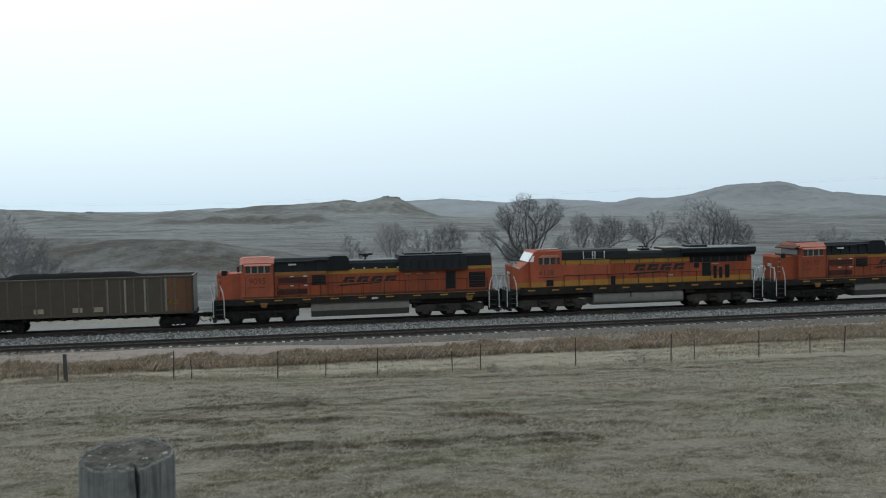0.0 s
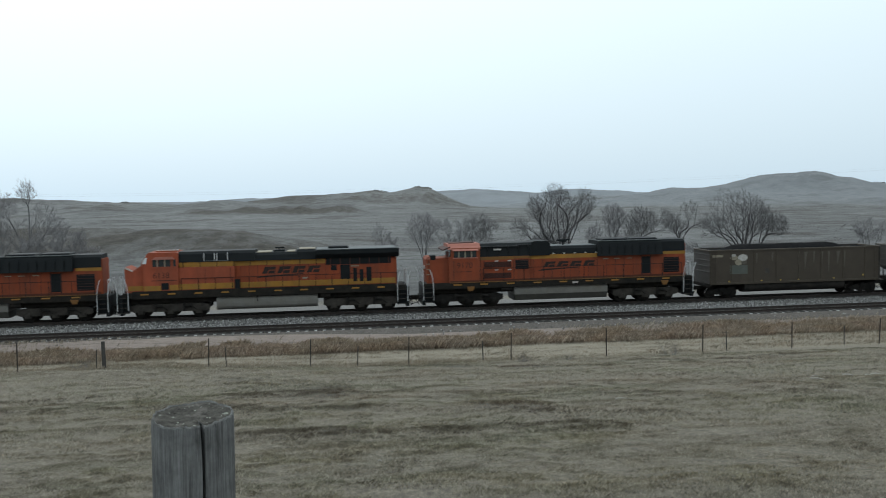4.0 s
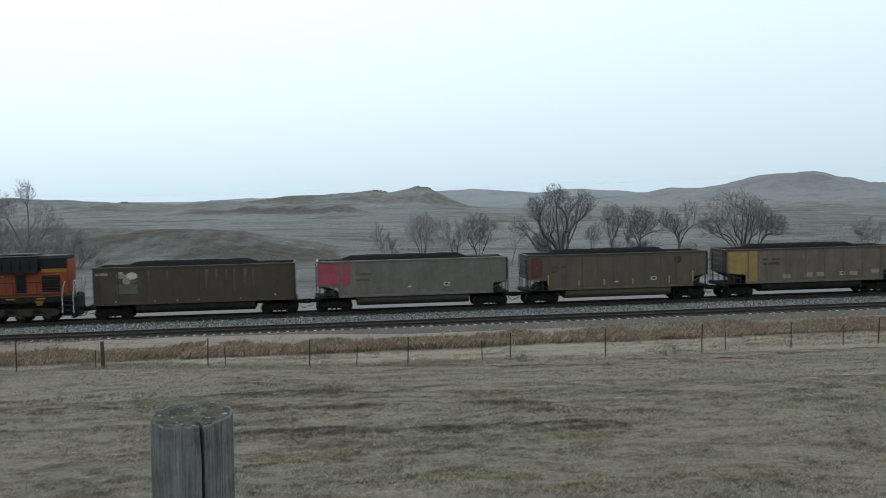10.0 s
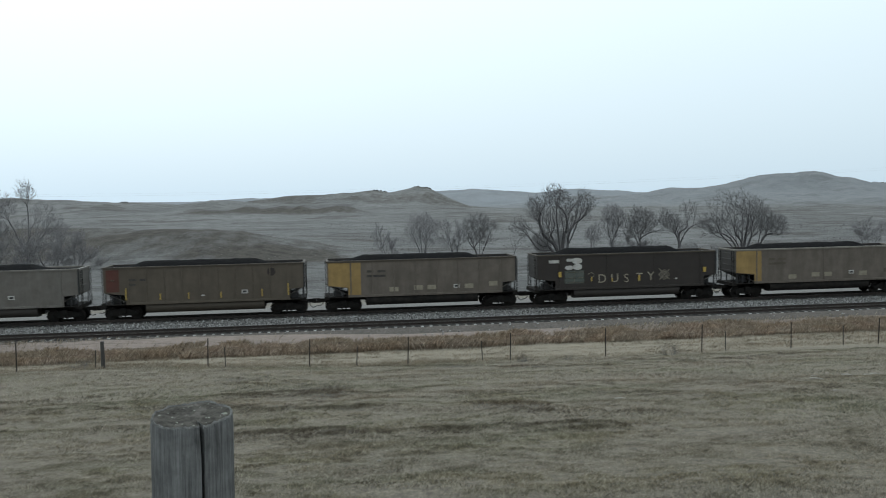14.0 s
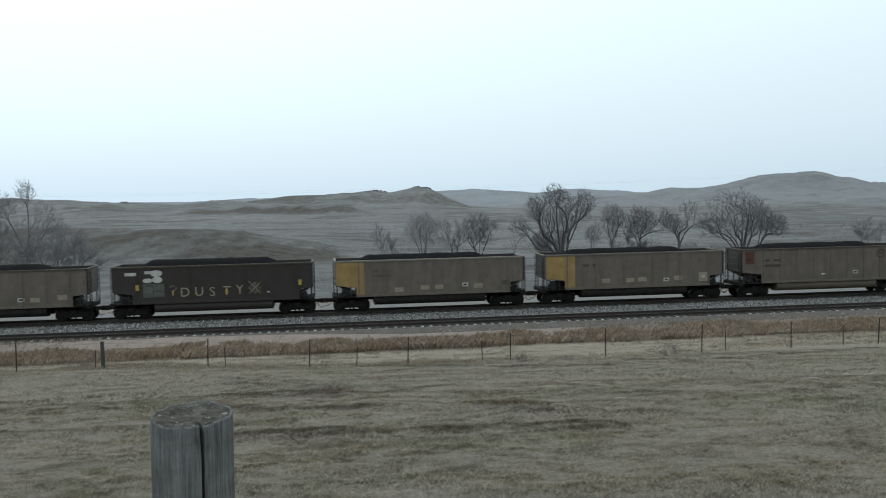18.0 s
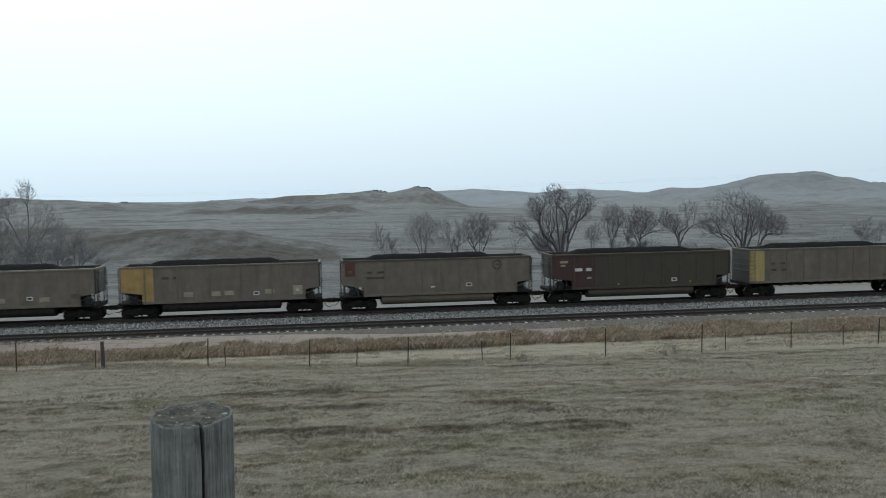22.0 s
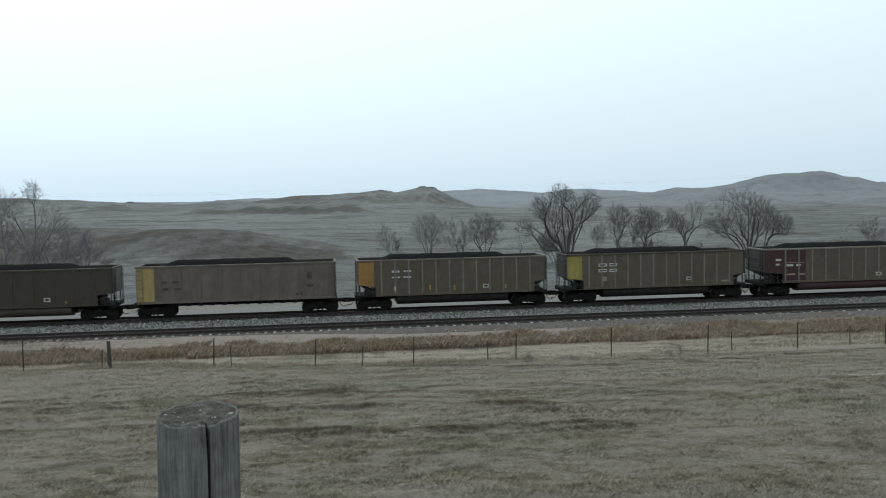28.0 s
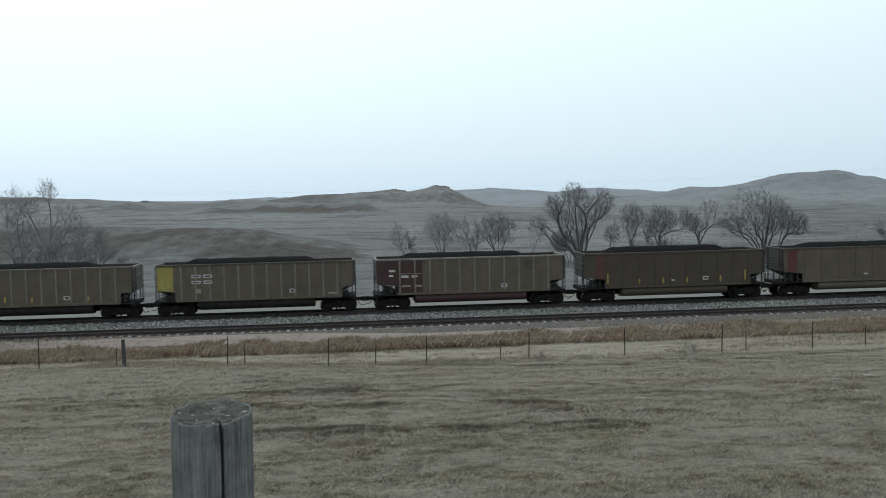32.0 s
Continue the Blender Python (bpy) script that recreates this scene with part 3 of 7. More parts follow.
def car_truck(parent, x):
    """A freight-car truck: side frames, bolster, springs and two wheelsets."""
    def frames():
        sh = Shape()
        for side in (-1, 1):
            y0, y1 = sorted((side * 0.86, side * 1.02))
            sh.prism([(-1.12, 0.40), (-0.80, 0.38), (-0.42, 0.31), (0.42, 0.31), (0.80, 0.38), (1.12, 0.40), (1.12, 0.58), (0.85, 0.66), (0.40, 0.80), (-0.40, 0.80), (-0.85, 0.66), (-1.12, 0.58)], y0, y1)
            for bx in (-0.89, 0.89):
                sh.disc(bx, 0.46, 0.15, side * 1.05 - 0.05, side * 1.05 + 0.05, 12)
        return sh.box(-0.22, 0.22, -1.15, 1.15, 0.50, 0.88, 0.03)
    t = part("truck", frames, M_TRUCK, parent, at=pose(x, 0, 0), key="car_truck")
    for k in (-0.15, 0.15):
        for side in (-0.94, 0.94):
            part("spring", lambda: Shape().tube([(0, 0, 0.24), (0, 0, 0.52)], 0.07, 8), M_UNDER, t, at=pose(k, side * 1.085, 0), key="spring")
    for a in (-0.89, 0.89):
        wheelset(t, a, WHEEL_R)
    # a still bright arc stands in for light caught on the wheel's rim
    part("wheel_rim_glint", lambda: Shape().tube([(-0.89 + 0.43 * math.cos(a), -0.785, 0.46 + 0.43 * math.sin(a)) for a in np.linspace(2.2, 3.1, 6)], 0.018, 4), M_RIM_GLINT, t,
         "bright arc standing for the glint on the outer wheel", key="glint")
    return t


def coupler(parent, x, side):
    sh = lambda: Shape().box(-0.05, 0.85, -0.10, 0.10, 0.70, 0.96, 0.03).box(0.72, 1.02, -0.16, 0.14, 0.66, 1.00, 0.04)
    part("coupler", sh, M_UNDER, parent, at=pose(x, 0, 0, 0, 0, 0 if side > 0 else 180), key="coupler")
    hose = lambda: Shape().tube([(0.45, -0.45, 0.85), (0.55, -0.45, 0.55), (0.75, -0.43, 0.36), (1.0, -0.3, 0.42)], 0.03, 6)
    part("air_hose", hose, M_BLACK, parent, at=pose(x, 0, 0, 0, 0, 0 if side > 0 else 180), key="air_hose")


def ladder_shape(width, z0, z1, rungs):
    sh = Shape()
    for x in (-width / 2, width / 2):
        sh.tube([(x, 0, z0), (x, 0, z1)], 0.022, 5)
    for k in range(rungs):
        z = z0 + (k + 0.5) * (z1 - z0) / rungs
        sh.tube([(-width / 2, 0, z), (width / 2, 0, z)], 0.016, 5)
    return sh


HALF = 7.15
SIDE = 1.52
TOPZ = 3.78


def side_poly(cut):
    """Outline of a car's side; cut: how far the lower corners are cut back over the trucks."""
    lo, mid = 1.22, 2.02
    if cut <= 0:
        return [(-HALF, lo), (HALF, lo), (HALF, TOPZ), (-HALF, TOPZ)]
    return [(-HALF + cut, lo), (HALF - cut * 0.7, lo), (HALF - cut * 0.7, mid - 0.12), (HALF - 0.05, mid), (HALF - 0.05, TOPZ), (-HALF, TOPZ), (-HALF, mid), (-HALF + cut, mid - 0.18)]


def heap(seed, start, end, height):
    """Coal heaped lengthwise above the rim, with a lumpy back."""
    rng = random.Random(seed)
    nx, ny = 60, 9
    v, f = [], []
    for i in range(nx + 1):
        x = -HALF + 0.12 + (2 * HALF - 0.24) * i / nx
        up = min(1, max(0, (x - start) / 1.5)) * min(1, max(0, (end - x) / 1.5))
        up = up * up * (3 - 2 * up)
        for j in range(ny + 1):
            y = -SIDE + 0.1 + (2 * SIDE - 0.2) * j / ny
            bulge = 1 - abs(2 * j / ny - 1) ** 2.2
            z = TOPZ - 0.03 + up * (0.06 + height * bulge) + rng.uniform(-0.022, 0.022) + 0.012 * math.sin(x * 2.3 + seed) * up
            v.append((x, y, z))
    for i in range(nx):
        for j in range(ny):
            a = i * (ny + 1) + j
            f.append((a, a + ny + 1, a + ny + 2, a + 1))
    return Shape().add(v, f)


def coal_car(s, label, paint, end_paint=None, end_span=(0, 1.6), cut=1.55, ribs=9, rib_paint=None, tub=True, seed=1, marks=(), chord=None, tub_paint=None,
             heap_span=(-5.9, 4.9), heap_high=0.38):
    car = thing("coal_car", track_pose(s), label, "coal car", "coal cars of the train")
    MOVERS.append((car, s))
    rib_paint = rib_paint or paint
    for side in (-1, 1):
        y0, y1 = sorted((side * SIDE, side * (SIDE - 0.06)))
        part("side_wall", lambda: Shape().prism(side_poly(cut), y0, y1), paint, car, key=("side", cut, side))
        yc0, yc1 = sorted((side * (SIDE + 0.05), side * (SIDE - 0.09)))
        part("top_chord", lambda: Shape().box(-HALF, HALF - 0.03, yc0, yc1, TOPZ - 0.02, TOPZ + 0.10, 0.03), (chord or M_BROWN) if side < 0 else (chord if chord is M_GREY else M_DARK), car, key=("chord", side))
        yb0, yb1 = sorted((side * (SIDE + 0.035), side * (SIDE - 0.08)))
        lo_cut = max(cut, 0.02)
        part("side_sill", lambda: Shape().box(-HALF + lo_cut, HALF - lo_cut * 0.7, yb0, yb1, 1.14, 1.30, 0.02), paint, car, key=("sill", cut, side))
        for k in range(ribs):
            x = -HALF + 1.75 + (2 * HALF - 3.0) * k / max(1, ribs - 1)
            yr0, yr1 = sorted((side * (SIDE + 0.045), side * (SIDE - 0.01)))
            part("side_stake", lambda: Shape().box(-0.05, 0.05, yr0, yr1, 1.30, TOPZ - 0.02, 0.015), rib_paint, car, at=pose(x, 0, 0), key=("stake", side))
    for end in (-1, 1):
        sh = Shape()
        x0, x1 = sorted((end * HALF, end * (HALF - 0.07)))
        if cut > 0:
            sh.box(x0, x1, -SIDE + 0.06, SIDE - 0.06, 2.02, TOPZ)
            sh.prism([(end * (HALF - 0.05), 2.02), (end * (HALF - cut), 1.30), (end * (HALF - cut - 0.06), 1.30), (end * (HALF - 0.11), 2.02)], -SIDE + 0.06, SIDE - 0.06)
        else:
            sh.box(x0, x1, -SIDE + 0.06, SIDE - 0.06, 1.22, TOPZ)
        part("end_wall", lambda: sh, M_END_SHADED if end < 0 else M_END_LIT, car, key=("end", cut, end))
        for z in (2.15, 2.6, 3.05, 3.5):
            part("end_rib", lambda: Shape().box(-0.03, 0.03, -SIDE, SIDE, -0.04, 0.04, 0.015), M_END_SHADED if end < 0 else M_END_LIT, car, at=pose(end * (HALF + 0.0), 0, z), key=("end_rib", end))
        if end > 0:
            part("end_post", lambda: Shape().box(-0.09, 0.03, -SIDE - 0.05, -SIDE + 0.06, 1.2 if cut <= 0 else 2.02, TOPZ + 0.08, 0.02), M_BLACK, car, at=pose(HALF, 0, 0), key=("end_post", cut))
        part("end_chord", lambda: Shape().box(-0.09, 0.07, -SIDE, SIDE, -0.02, 0.10, 0.02), chord or M_BROWN, car, at=pose(end * (HALF - 0.02), 0, TOPZ), key="end_chord")
        part("end_sill", lambda: Shape().box(-0.25, 0.12, -1.42, 1.42, 0.98, 1.24, 0.02), M_UNDER, car, at=pose(end * (HALF - 0.02), 0, 0), key="end_sill")
        if cut > 0:
            part("end_platform", lambda: Shape().box(-0.85, 0.85, -1.45, 1.45, 1.12, 1.20), M_UNDER, car, at=pose(end * (HALF - 0.8), 0, 0), key="platform")
            for px in (0.14, 0.62, 1.15):
                for side in (-1.44, 1.44):
                    part("corner_post", lambda: Shape().box(-0.035, 0.035, -0.04, 0.04, 1.15, 2.1), M_BLACK, car, at=pose(end * (HALF - px), side, 0), key="corner_post")
            part("brake_gear", lambda: Shape().disc(0, 1.62, 0.20, -1.25, -0.9, 14, 0.03).box(-0.28, 0.30, -1.2, -0.5, 1.25, 1.62, 0.03).tube([(-0.3, -1.3, 1.75), (0.35, -1.3, 1.8)], 0.03), M_BLACK, car,
                 at=pose(end * (HALF - 0.75), 0, 0), key="brake_gear")
        for side in (-1, 1):
            part("ladder", lambda: ladder_shape(0.42, 1.1, TOPZ - 0.05, 8), M_UNDER if cut > 0 else paint, car, at=pose(end * (HALF - 0.24), side * (SIDE + 0.075), 0) if cut <= 0 else pose(end * (HALF + 0.10), side * 1.2, 0, 0, 0, 90), key="car_ladder")
        coupler(car, end * (HALF - 0.2), end)
        car_truck(car, end * 5.95)
    part("center_sill", lambda: Shape().box(-HALF + 0.1, HALF - 0.1, -0.3, 0.3, 0.80, 1.16), M_UNDER, car, key="center_sill")
    part("floor", lambda: Shape().box(-HALF + 1.4, HALF - 1.2, -SIDE + 0.06, SIDE - 0.06, 1.16, 1.26), M_UNDER, car, key="car_floor")
    if tub:
        # the rounded bathtub belly between the trucks
        prof = [(-1.36, 1.14), (-1.45, 1.02), (-1.48, 0.86), (-1.45, 0.70), (-1.37, 0.58), (-1.24, 0.50), (-1.05, 0.47), (-0.4, 0.47), (-0.4, 1.14)]
        for side in (-1, 1):
            poly = prof if side < 0 else [(-a, b) for a, b in prof][::-1]
            part("bathtub_belly", lambda: Shape().prism([(a, b) for a, b in poly], -4.25, 4.20, axis="x"), tub_paint or M_UNDER, car, key=("tub", side), smooth=True)
    else:
        for k in range(11):
            part("hopper_gear", lambda: Shape().box(-0.16, 0.16, -1.35, 1.35, 0.88, 1.14, 0.03), M_UNDER, car, at=pose(-4.4 + 0.85 * k, 0, 0), key="hopper_gear")
    tagged(part("coal_load", heap(seed, *heap_span, heap_high), M_COAL, car, "black coal heaped along the middle of the car", smooth=False))
    y = -SIDE - 0.012
    if end_paint:
        a, b = end_span
        cutx = cut if cut > 0 else 0.0
        poly = [(-HALF + max(a, 0.02), TOPZ - 0.06), (-HALF + max(a, 0.02), 2.04)]
        if b > cutx and cutx > 0:
            poly += [(-HALF + cutx + 0.01, 2.04 - 0.17), (-HALF + cutx + 0.01, 1.32), (-HALF + b, 1.32), (-HALF + b, TOPZ - 0.06)]
        else:
            poly += [(-HALF + b, 2.04 - 0.17 * min(1, b / max(cutx, 0.1)) if cutx else 1.32), (-HALF + b, TOPZ - 0.06)]
            if not cutx:
                poly[1] = (poly[1][0], 1.32)
        part("painted_end_panel", Shape().prism(poly, y, y + 0.008), end_paint, car, "painted safety panel at the car's end", key=("panel", a, b, cut))
    for kind, mat, x0, x1, z0, z1 in marks:
        if kind == "ring":
            pts = [((x0 + x1) / 2 + (x1 - x0) / 2 * math.cos(a), y - 0.01, (z0 + z1) / 2 + (z1 - z0) / 2 * math.sin(a)) for a in np.linspace(0, 2 * math.pi, 21)]
            part("emblem", Shape().tube(pts, 0.035, 4, cap=False).box(x0 + 0.2, x1 - 0.2, y - 0.012, y, (z0 + z1) / 2 - 0.06, (z0 + z1) / 2 + 0.06), mat, car)
        elif kind == "disc":
            n = 14
            poly = [((x0 + x1) / 2 + (x1 - x0) / 2 * math.cos(2 * math.pi * i / n), (z0 + z1) / 2 + (z1 - z0) / 2 * math.sin(2 * math.pi * i / n)) for i in range(n)]
            part("emblem", Shape().prism(poly, y - 0.012, y), mat, car, "rounded lobe of a worn emblem")
        elif kind == "pale_streak":
            part("rain_streak", Shape().prism([(x0, z0), (x0 + 0.03, z0), (x1, z1), (x0 - 0.04, z1)], y - 0.003, y + 0.012), mat, car, "pale rain streak down the side")
        elif kind == "dark_frame":
            part("stencil_plate", Shape().box(x0, x1, y - 0.012, y, z0, z1), M_MARK, car, "dark plate behind worn white lettering")
            for a, b in ((0.1, 0.34), (0.42, 0.58), (0.68, 0.9)):
                part("stencil_bar", Shape().box(x0 + a * (x1 - x0), x0 + b * (x1 - x0), y - 0.016, y - 0.008, z0 + 0.06, z1 - 0.06), M_WHITE, car, "white lettering of the plate as a bar")
        elif kind == "frame":
            part("stencil_plate", Shape().box(x0, x1, y - 0.012, y, z0, z1), mat, car, "small white stencilled plate")
            part("stencil_plate", Shape().box(x0 + 0.08, x1 - 0.08, y - 0.016, y - 0.008, z0 + 0.07, z1 - 0.07), M_BLACK, car, "dark lettering of the plate as a bar")
        else:
            part(kind, Shape().box(x0, x1, y - 0.012 - (0.04 if kind == "side_mark" else 0.0), y, z0, z1), mat, car)
    return car


def paint(name, color, dirt=0.6, rough_=0.7, metal=0.0, grime=(0.085, 0.068, 0.05)):
    color = tuple(c * 0.52 for c in color)
    grime = tuple(c * 0.5 for c in grime)
    second = tuple(c * 0.62 for c in color)
    return material(name, color, rough_, metal, second, 1.3, 0.7, grime, 0.7, min(0.95, dirt), streaks=True, bump=0.15, bump_scale=6)


M_TAN = paint("dusty_tan_car", (0.168, 0.135, 0.101), 0.55)
M_TAN_PALE = paint("pale_tan_car", (0.228, 0.189, 0.156), 0.5)
M_BROWN = paint("dark_brown_car", (0.094, 0.073, 0.053), 0.6)
M_DARK = paint("soot_brown_car", (0.052, 0.042, 0.037), 0.4, grime=(0.06, 0.046, 0.036))
M_GREY = paint("grey_aluminium_car", (0.27, 0.245, 0.22), 0.35, 0.55, 0.25)
M_MAROON = paint("maroon_car", (0.078, 0.030, 0.034), 0.45)
M_BODY_MAROON = paint("maroon_brown_car", (0.076, 0.061, 0.048), 0.6)
M_YELLOW = paint("faded_yellow_panel", (0.53, 0.345, 0.125), 0.35)
M_LEMON = paint("pale_yellow_panel", (0.47, 0.40, 0.11), 0.35)
M_CREAM = paint("cream_yellow_panel", (0.56, 0.43, 0.17), 0.3)
M_ORANGE_PANEL = paint("orange_yellow_panel", (0.50, 0.275, 0.08), 0.35)
M_PINK = paint("faded_pink_panel", (0.52, 0.082, 0.13), 0.3, grime=(0.23, 0.19, 0.17))
M_REDP = paint("dull_red_panel", (0.17, 0.05, 0.036), 0.55)
M_RUST = paint("rust_brown_panel", (0.19, 0.075, 0.03), 0.5)
# one dusty end sheet twice: shade at low-x, light at high-x, in the colour
M_END_SHADED = paint("shaded_dusty_end_sheet", (0.105, 0.098, 0.092), 0.5)
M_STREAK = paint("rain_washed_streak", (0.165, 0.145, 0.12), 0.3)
M_END_LIT = paint("lit_dusty_end_sheet", (0.235, 0.215, 0.19), 0.4)
M_WHITE = material("worn_white_marking", (0.46, 0.45, 0.43), 0.7, 0, (0.22, 0.21, 0.19), 3, 0.7, (0.2, 0.17, 0.13), 1.2, 0.5)
M_PALE = material("dusty_pale_marking", (0.225, 0.198, 0.150), 0.8, 0, (0.125, 0.108, 0.082), 3, 0.7)
M_TICK = material("yellow_reflector", (0.34, 0.23, 0.05), 0.6, 0, (0.22, 0.155, 0.05), 4, 0.6)
M_GREEN = material("faded_green_patch", (0.062, 0.070, 0.060), 0.8, 0, (0.088, 0.090, 0.080), 2, 0.7)
M_MARK = material("dark_marking", (0.03, 0.027, 0.024), 0.7, 0, (0.07, 0.06, 0.05), 3, 0.7)
M_CHALK = material("chalk_lettering", (0.24, 0.21, 0.165), 0.9, 0, (0.17, 0.14, 0.11), 6, 0.7)
M_STAKE_PALE = paint("bare_metal_stake", (0.34, 0.31, 0.265), 0.45)


def lettering(name, word, size, mat, parent, x, z, y, turn=0.0, slant=0.0):
    """Readable lettering on a side that faces the camera."""
    cu = bpy.data.curves.new(name, "FONT")
    cu.body, cu.size, cu.extrude, cu.align_x, cu.shear = word, size, 0.004, "CENTER", slant
    cu.resolution_u = 3
    tmp = bpy.data.objects.new(name, cu)
    me = bpy.data.meshes.new_from_object(tmp)
    bpy.data.objects.remove(tmp)
    me.materials.clear()
    me.materials.append(mat)
    ob = new(name, me)
    ob.parent = parent
    ob.matrix_basis = pose(x, y - 0.006, z, 90, turn, 0)
    return ob


def stencils(x0, z0, rows, mat):
    """Rows of unreadable lettering as bars: (how far along, how long, how high up)."""
    return tuple(("stencil_bar", mat, x0 + a, x0 + a + b, z0 + c, z0 + c + 0.17) for a, b, c in rows)


PITCH = 15.948
FIRST = -10.57


def place(k):
    return FIRST + PITCH * (k - 1)


plate = lambda x, z: ("frame", M_WHITE, x - 0.22, x + 0.22, z - 0.14, z + 0.14)
tick = lambda x, z0, z1: ("side_mark", M_TICK, x - 0.04, x + 0.04, z0, z1)
square = lambda x, z, mat=None: ("dusty_square", mat or M_PALE, x - 0.33, x + 0.33, z - 0.17, z + 0.17)

coal_car(place(1), "dark brown coal car with a worn white emblem, loaded with coal", M_BROWN, cut=0.0, ribs=7, seed=1, heap_span=(-5.6, 5.1), marks=(
    ("disc", M_PALE, -5.5, -4.85, 3.05, 3.42), ("disc", M_WHITE, -4.85, -4.05, 2.95, 3.5), ("disc", M_PALE, -5.1, -4.5, 2.62, 3.12), ("disc", M_STREAK, -4.6, -4.1, 2.7, 3.0), ("emblem_patch", M_WHITE, -5.35, -5.05, 3.3, 3.52),
    ("green_patch", M_GREEN, -5.5, -4.05, 1.95, 2.65), ("pink_bar", M_PALE, -6.95, -6.1, 3.3, 3.48), ("rust_patch", M_MARK, -2.6, -2.25, 1.95, 2.35),
    *(("pale_streak", M_STREAK, a, a + b, c, 3.55) for a, b, c in ((0.2, 0.12, 2.5), (0.75, 0.2, 2.2), (1.5, 0.1, 2.7), (2.1, 0.22, 2.3), (2.75, 0.12, 1.9), (3.5, 0.25, 2.5), (4.1, 0.12, 2.2), (-2.0, 0.1, 2.9), (-3.3, 0.1, 2.8))), tick(-5.6, 1.33, 1.46), tick(-2.9, 1.33, 1.43), tick(-1.3, 1.33, 1.43), tick(0.2, 1.33, 1.43), tick(3.2, 1.33, 1.43),
    tick(5.7, 1.5, 1.65)))
coal_car(place(2), "grey aluminium coal car with faded pink end panels, heaped with coal", M_GREY, ribs=2, seed=2, chord=M_GREY, tub_paint=M_DARK, marks=(
    ("pink_panel", M_PINK, -7.12, -5.62, 2.08, 3.68), ("pink_panel", M_PINK, -5.5, -4.72, 2.12, 3.62),
    plate(2.5, 1.93), ("white_oval", M_WHITE, -0.45, -0.18, 1.75, 1.88)) + stencils(-4.3, 2.75, ((0, 1.2, 0), (0, 1.0, -0.42)), M_TAN))
coal_car(place(3), "dusty brown coal car with yellow reflector strips, heaped with coal", M_TAN, ribs=10, seed=3, chord=M_BROWN, tub_paint=M_BROWN, marks=(
    ("red_patch", M_REDP, -6.95, -6.05, 2.1, 3.68), ("white_oval", M_PALE, -6.65, -6.4, 2.85, 3.0), tick(-5.6, 1.5, 2.35), tick(-3.2, 1.45, 1.9), tick(-1.2, 1.45, 1.9), tick(1.1, 1.45, 1.9), tick(4.05, 1.45, 2.0), tick(5.95, 1.5, 2.35), plate(2.8, 1.85),
    ("disc", M_DARK, 4.45, 5.05, 2.95, 3.55), ("white_oval", M_WHITE, -0.35, -0.05, 1.62, 1.72)) + stencils(-5.4, 2.85, ((0, 0.55, 0), (0.8, 0.5, 0), (0, 0.5, -0.35)), M_MARK))
coal_car(place(4), "tan coal car with faded yellow end panels, heaped with coal", M_TAN_PALE, M_YELLOW, (0.1, 2.5), ribs=8, seed=4, marks=(
    square(-2.2, 1.65), square(-0.35, 1.72), square(0.65, 1.72), plate(2.55, 1.75), square(3.5, 1.72), square(5.35, 1.85)) + stencils(-4.2, 2.95, ((0, 0.5, 0), (0.8, 0.6, 0), (0, 1.4, -0.35)), M_MARK))
dusty = coal_car(place(5), "soot-dark coal car with chalked lettering and a worn white emblem", M_DARK, cut=1.4, ribs=4, seed=5, tub_paint=M_DARK, heap_span=(-5.8, 5.1), heap_high=0.44, marks=(
    ("white_bar", M_WHITE, -6.25, -5.4, 3.22, 3.45), ("emblem_patch", M_WHITE, -4.85, -4.35, 3.33, 3.55), ("disc", M_WHITE, -4.45, -3.62, 3.12, 3.6), ("disc", M_WHITE, -5.0, -4.3, 2.68, 3.02), ("disc", M_WHITE, -4.35, -3.62, 2.66, 3.14), ("green_patch", M_GREEN, -5.0, -3.5, 1.62, 2.62), ("pale_line", M_PALE, -4.9, -3.55, 2.47, 2.53), ("pale_line", M_PALE, -4.9, -3.55, 2.02, 2.08), ("pale_line", M_PALE, -4.9, -3.55, 1.66, 1.71), ("pale_line", M_PALE, -4.28, -4.23, 1.72, 2.6), ("side_mark", M_TICK, -5.5, -5.28, 2.15, 2.55), ("side_mark", M_TICK, 6.1, 6.33, 2.2, 2.6),
    ("side_mark", M_TICK, -2.95, -2.85, 1.75, 2.1), ("side_mark", M_TICK, -1.3, -1.22, 1.7, 1.95), ("side_mark", M_TICK, 0.82, 0.98, 1.7, 2.1), ("white_oval", M_WHITE, 3.8, 4.0, 1.72, 1.82)))
for letter, x, z in (("D", -2.05, 1.62), ("U", -1.05, 1.64), ("S", -0.1, 1.6), ("T", 0.9, 1.64), ("Y", 1.85, 1.7)):
    lettering("chalk_letter", letter, 0.95, M_CHALK, dusty, x, z, -SIDE - 0.012, turn=random.uniform(-4, 4))
for pts in ([(2.5, 2.1), (2.95, 2.5), (3.4, 2.1), (2.95, 1.7), (2.5, 2.1)], [(2.55, 1.72), (3.35, 2.5)], [(3.35, 1.7), (2.5, 2.6)], [(2.95, 2.35), (2.7, 2.1), (2.95, 1.85), (3.2, 2.1), (2.95, 2.35)], [(-3.15, 2.3), (-2.9, 2.45), (-2.65, 2.25), (-2.95, 1.95), (-2.9, 1.65)]):
    part("chalk_scrawl", Shape().tube([(a, -SIDE - 0.015, b) for a, b in pts], 0.022, 4), M_CHALK, dusty, "chalk scrawl")
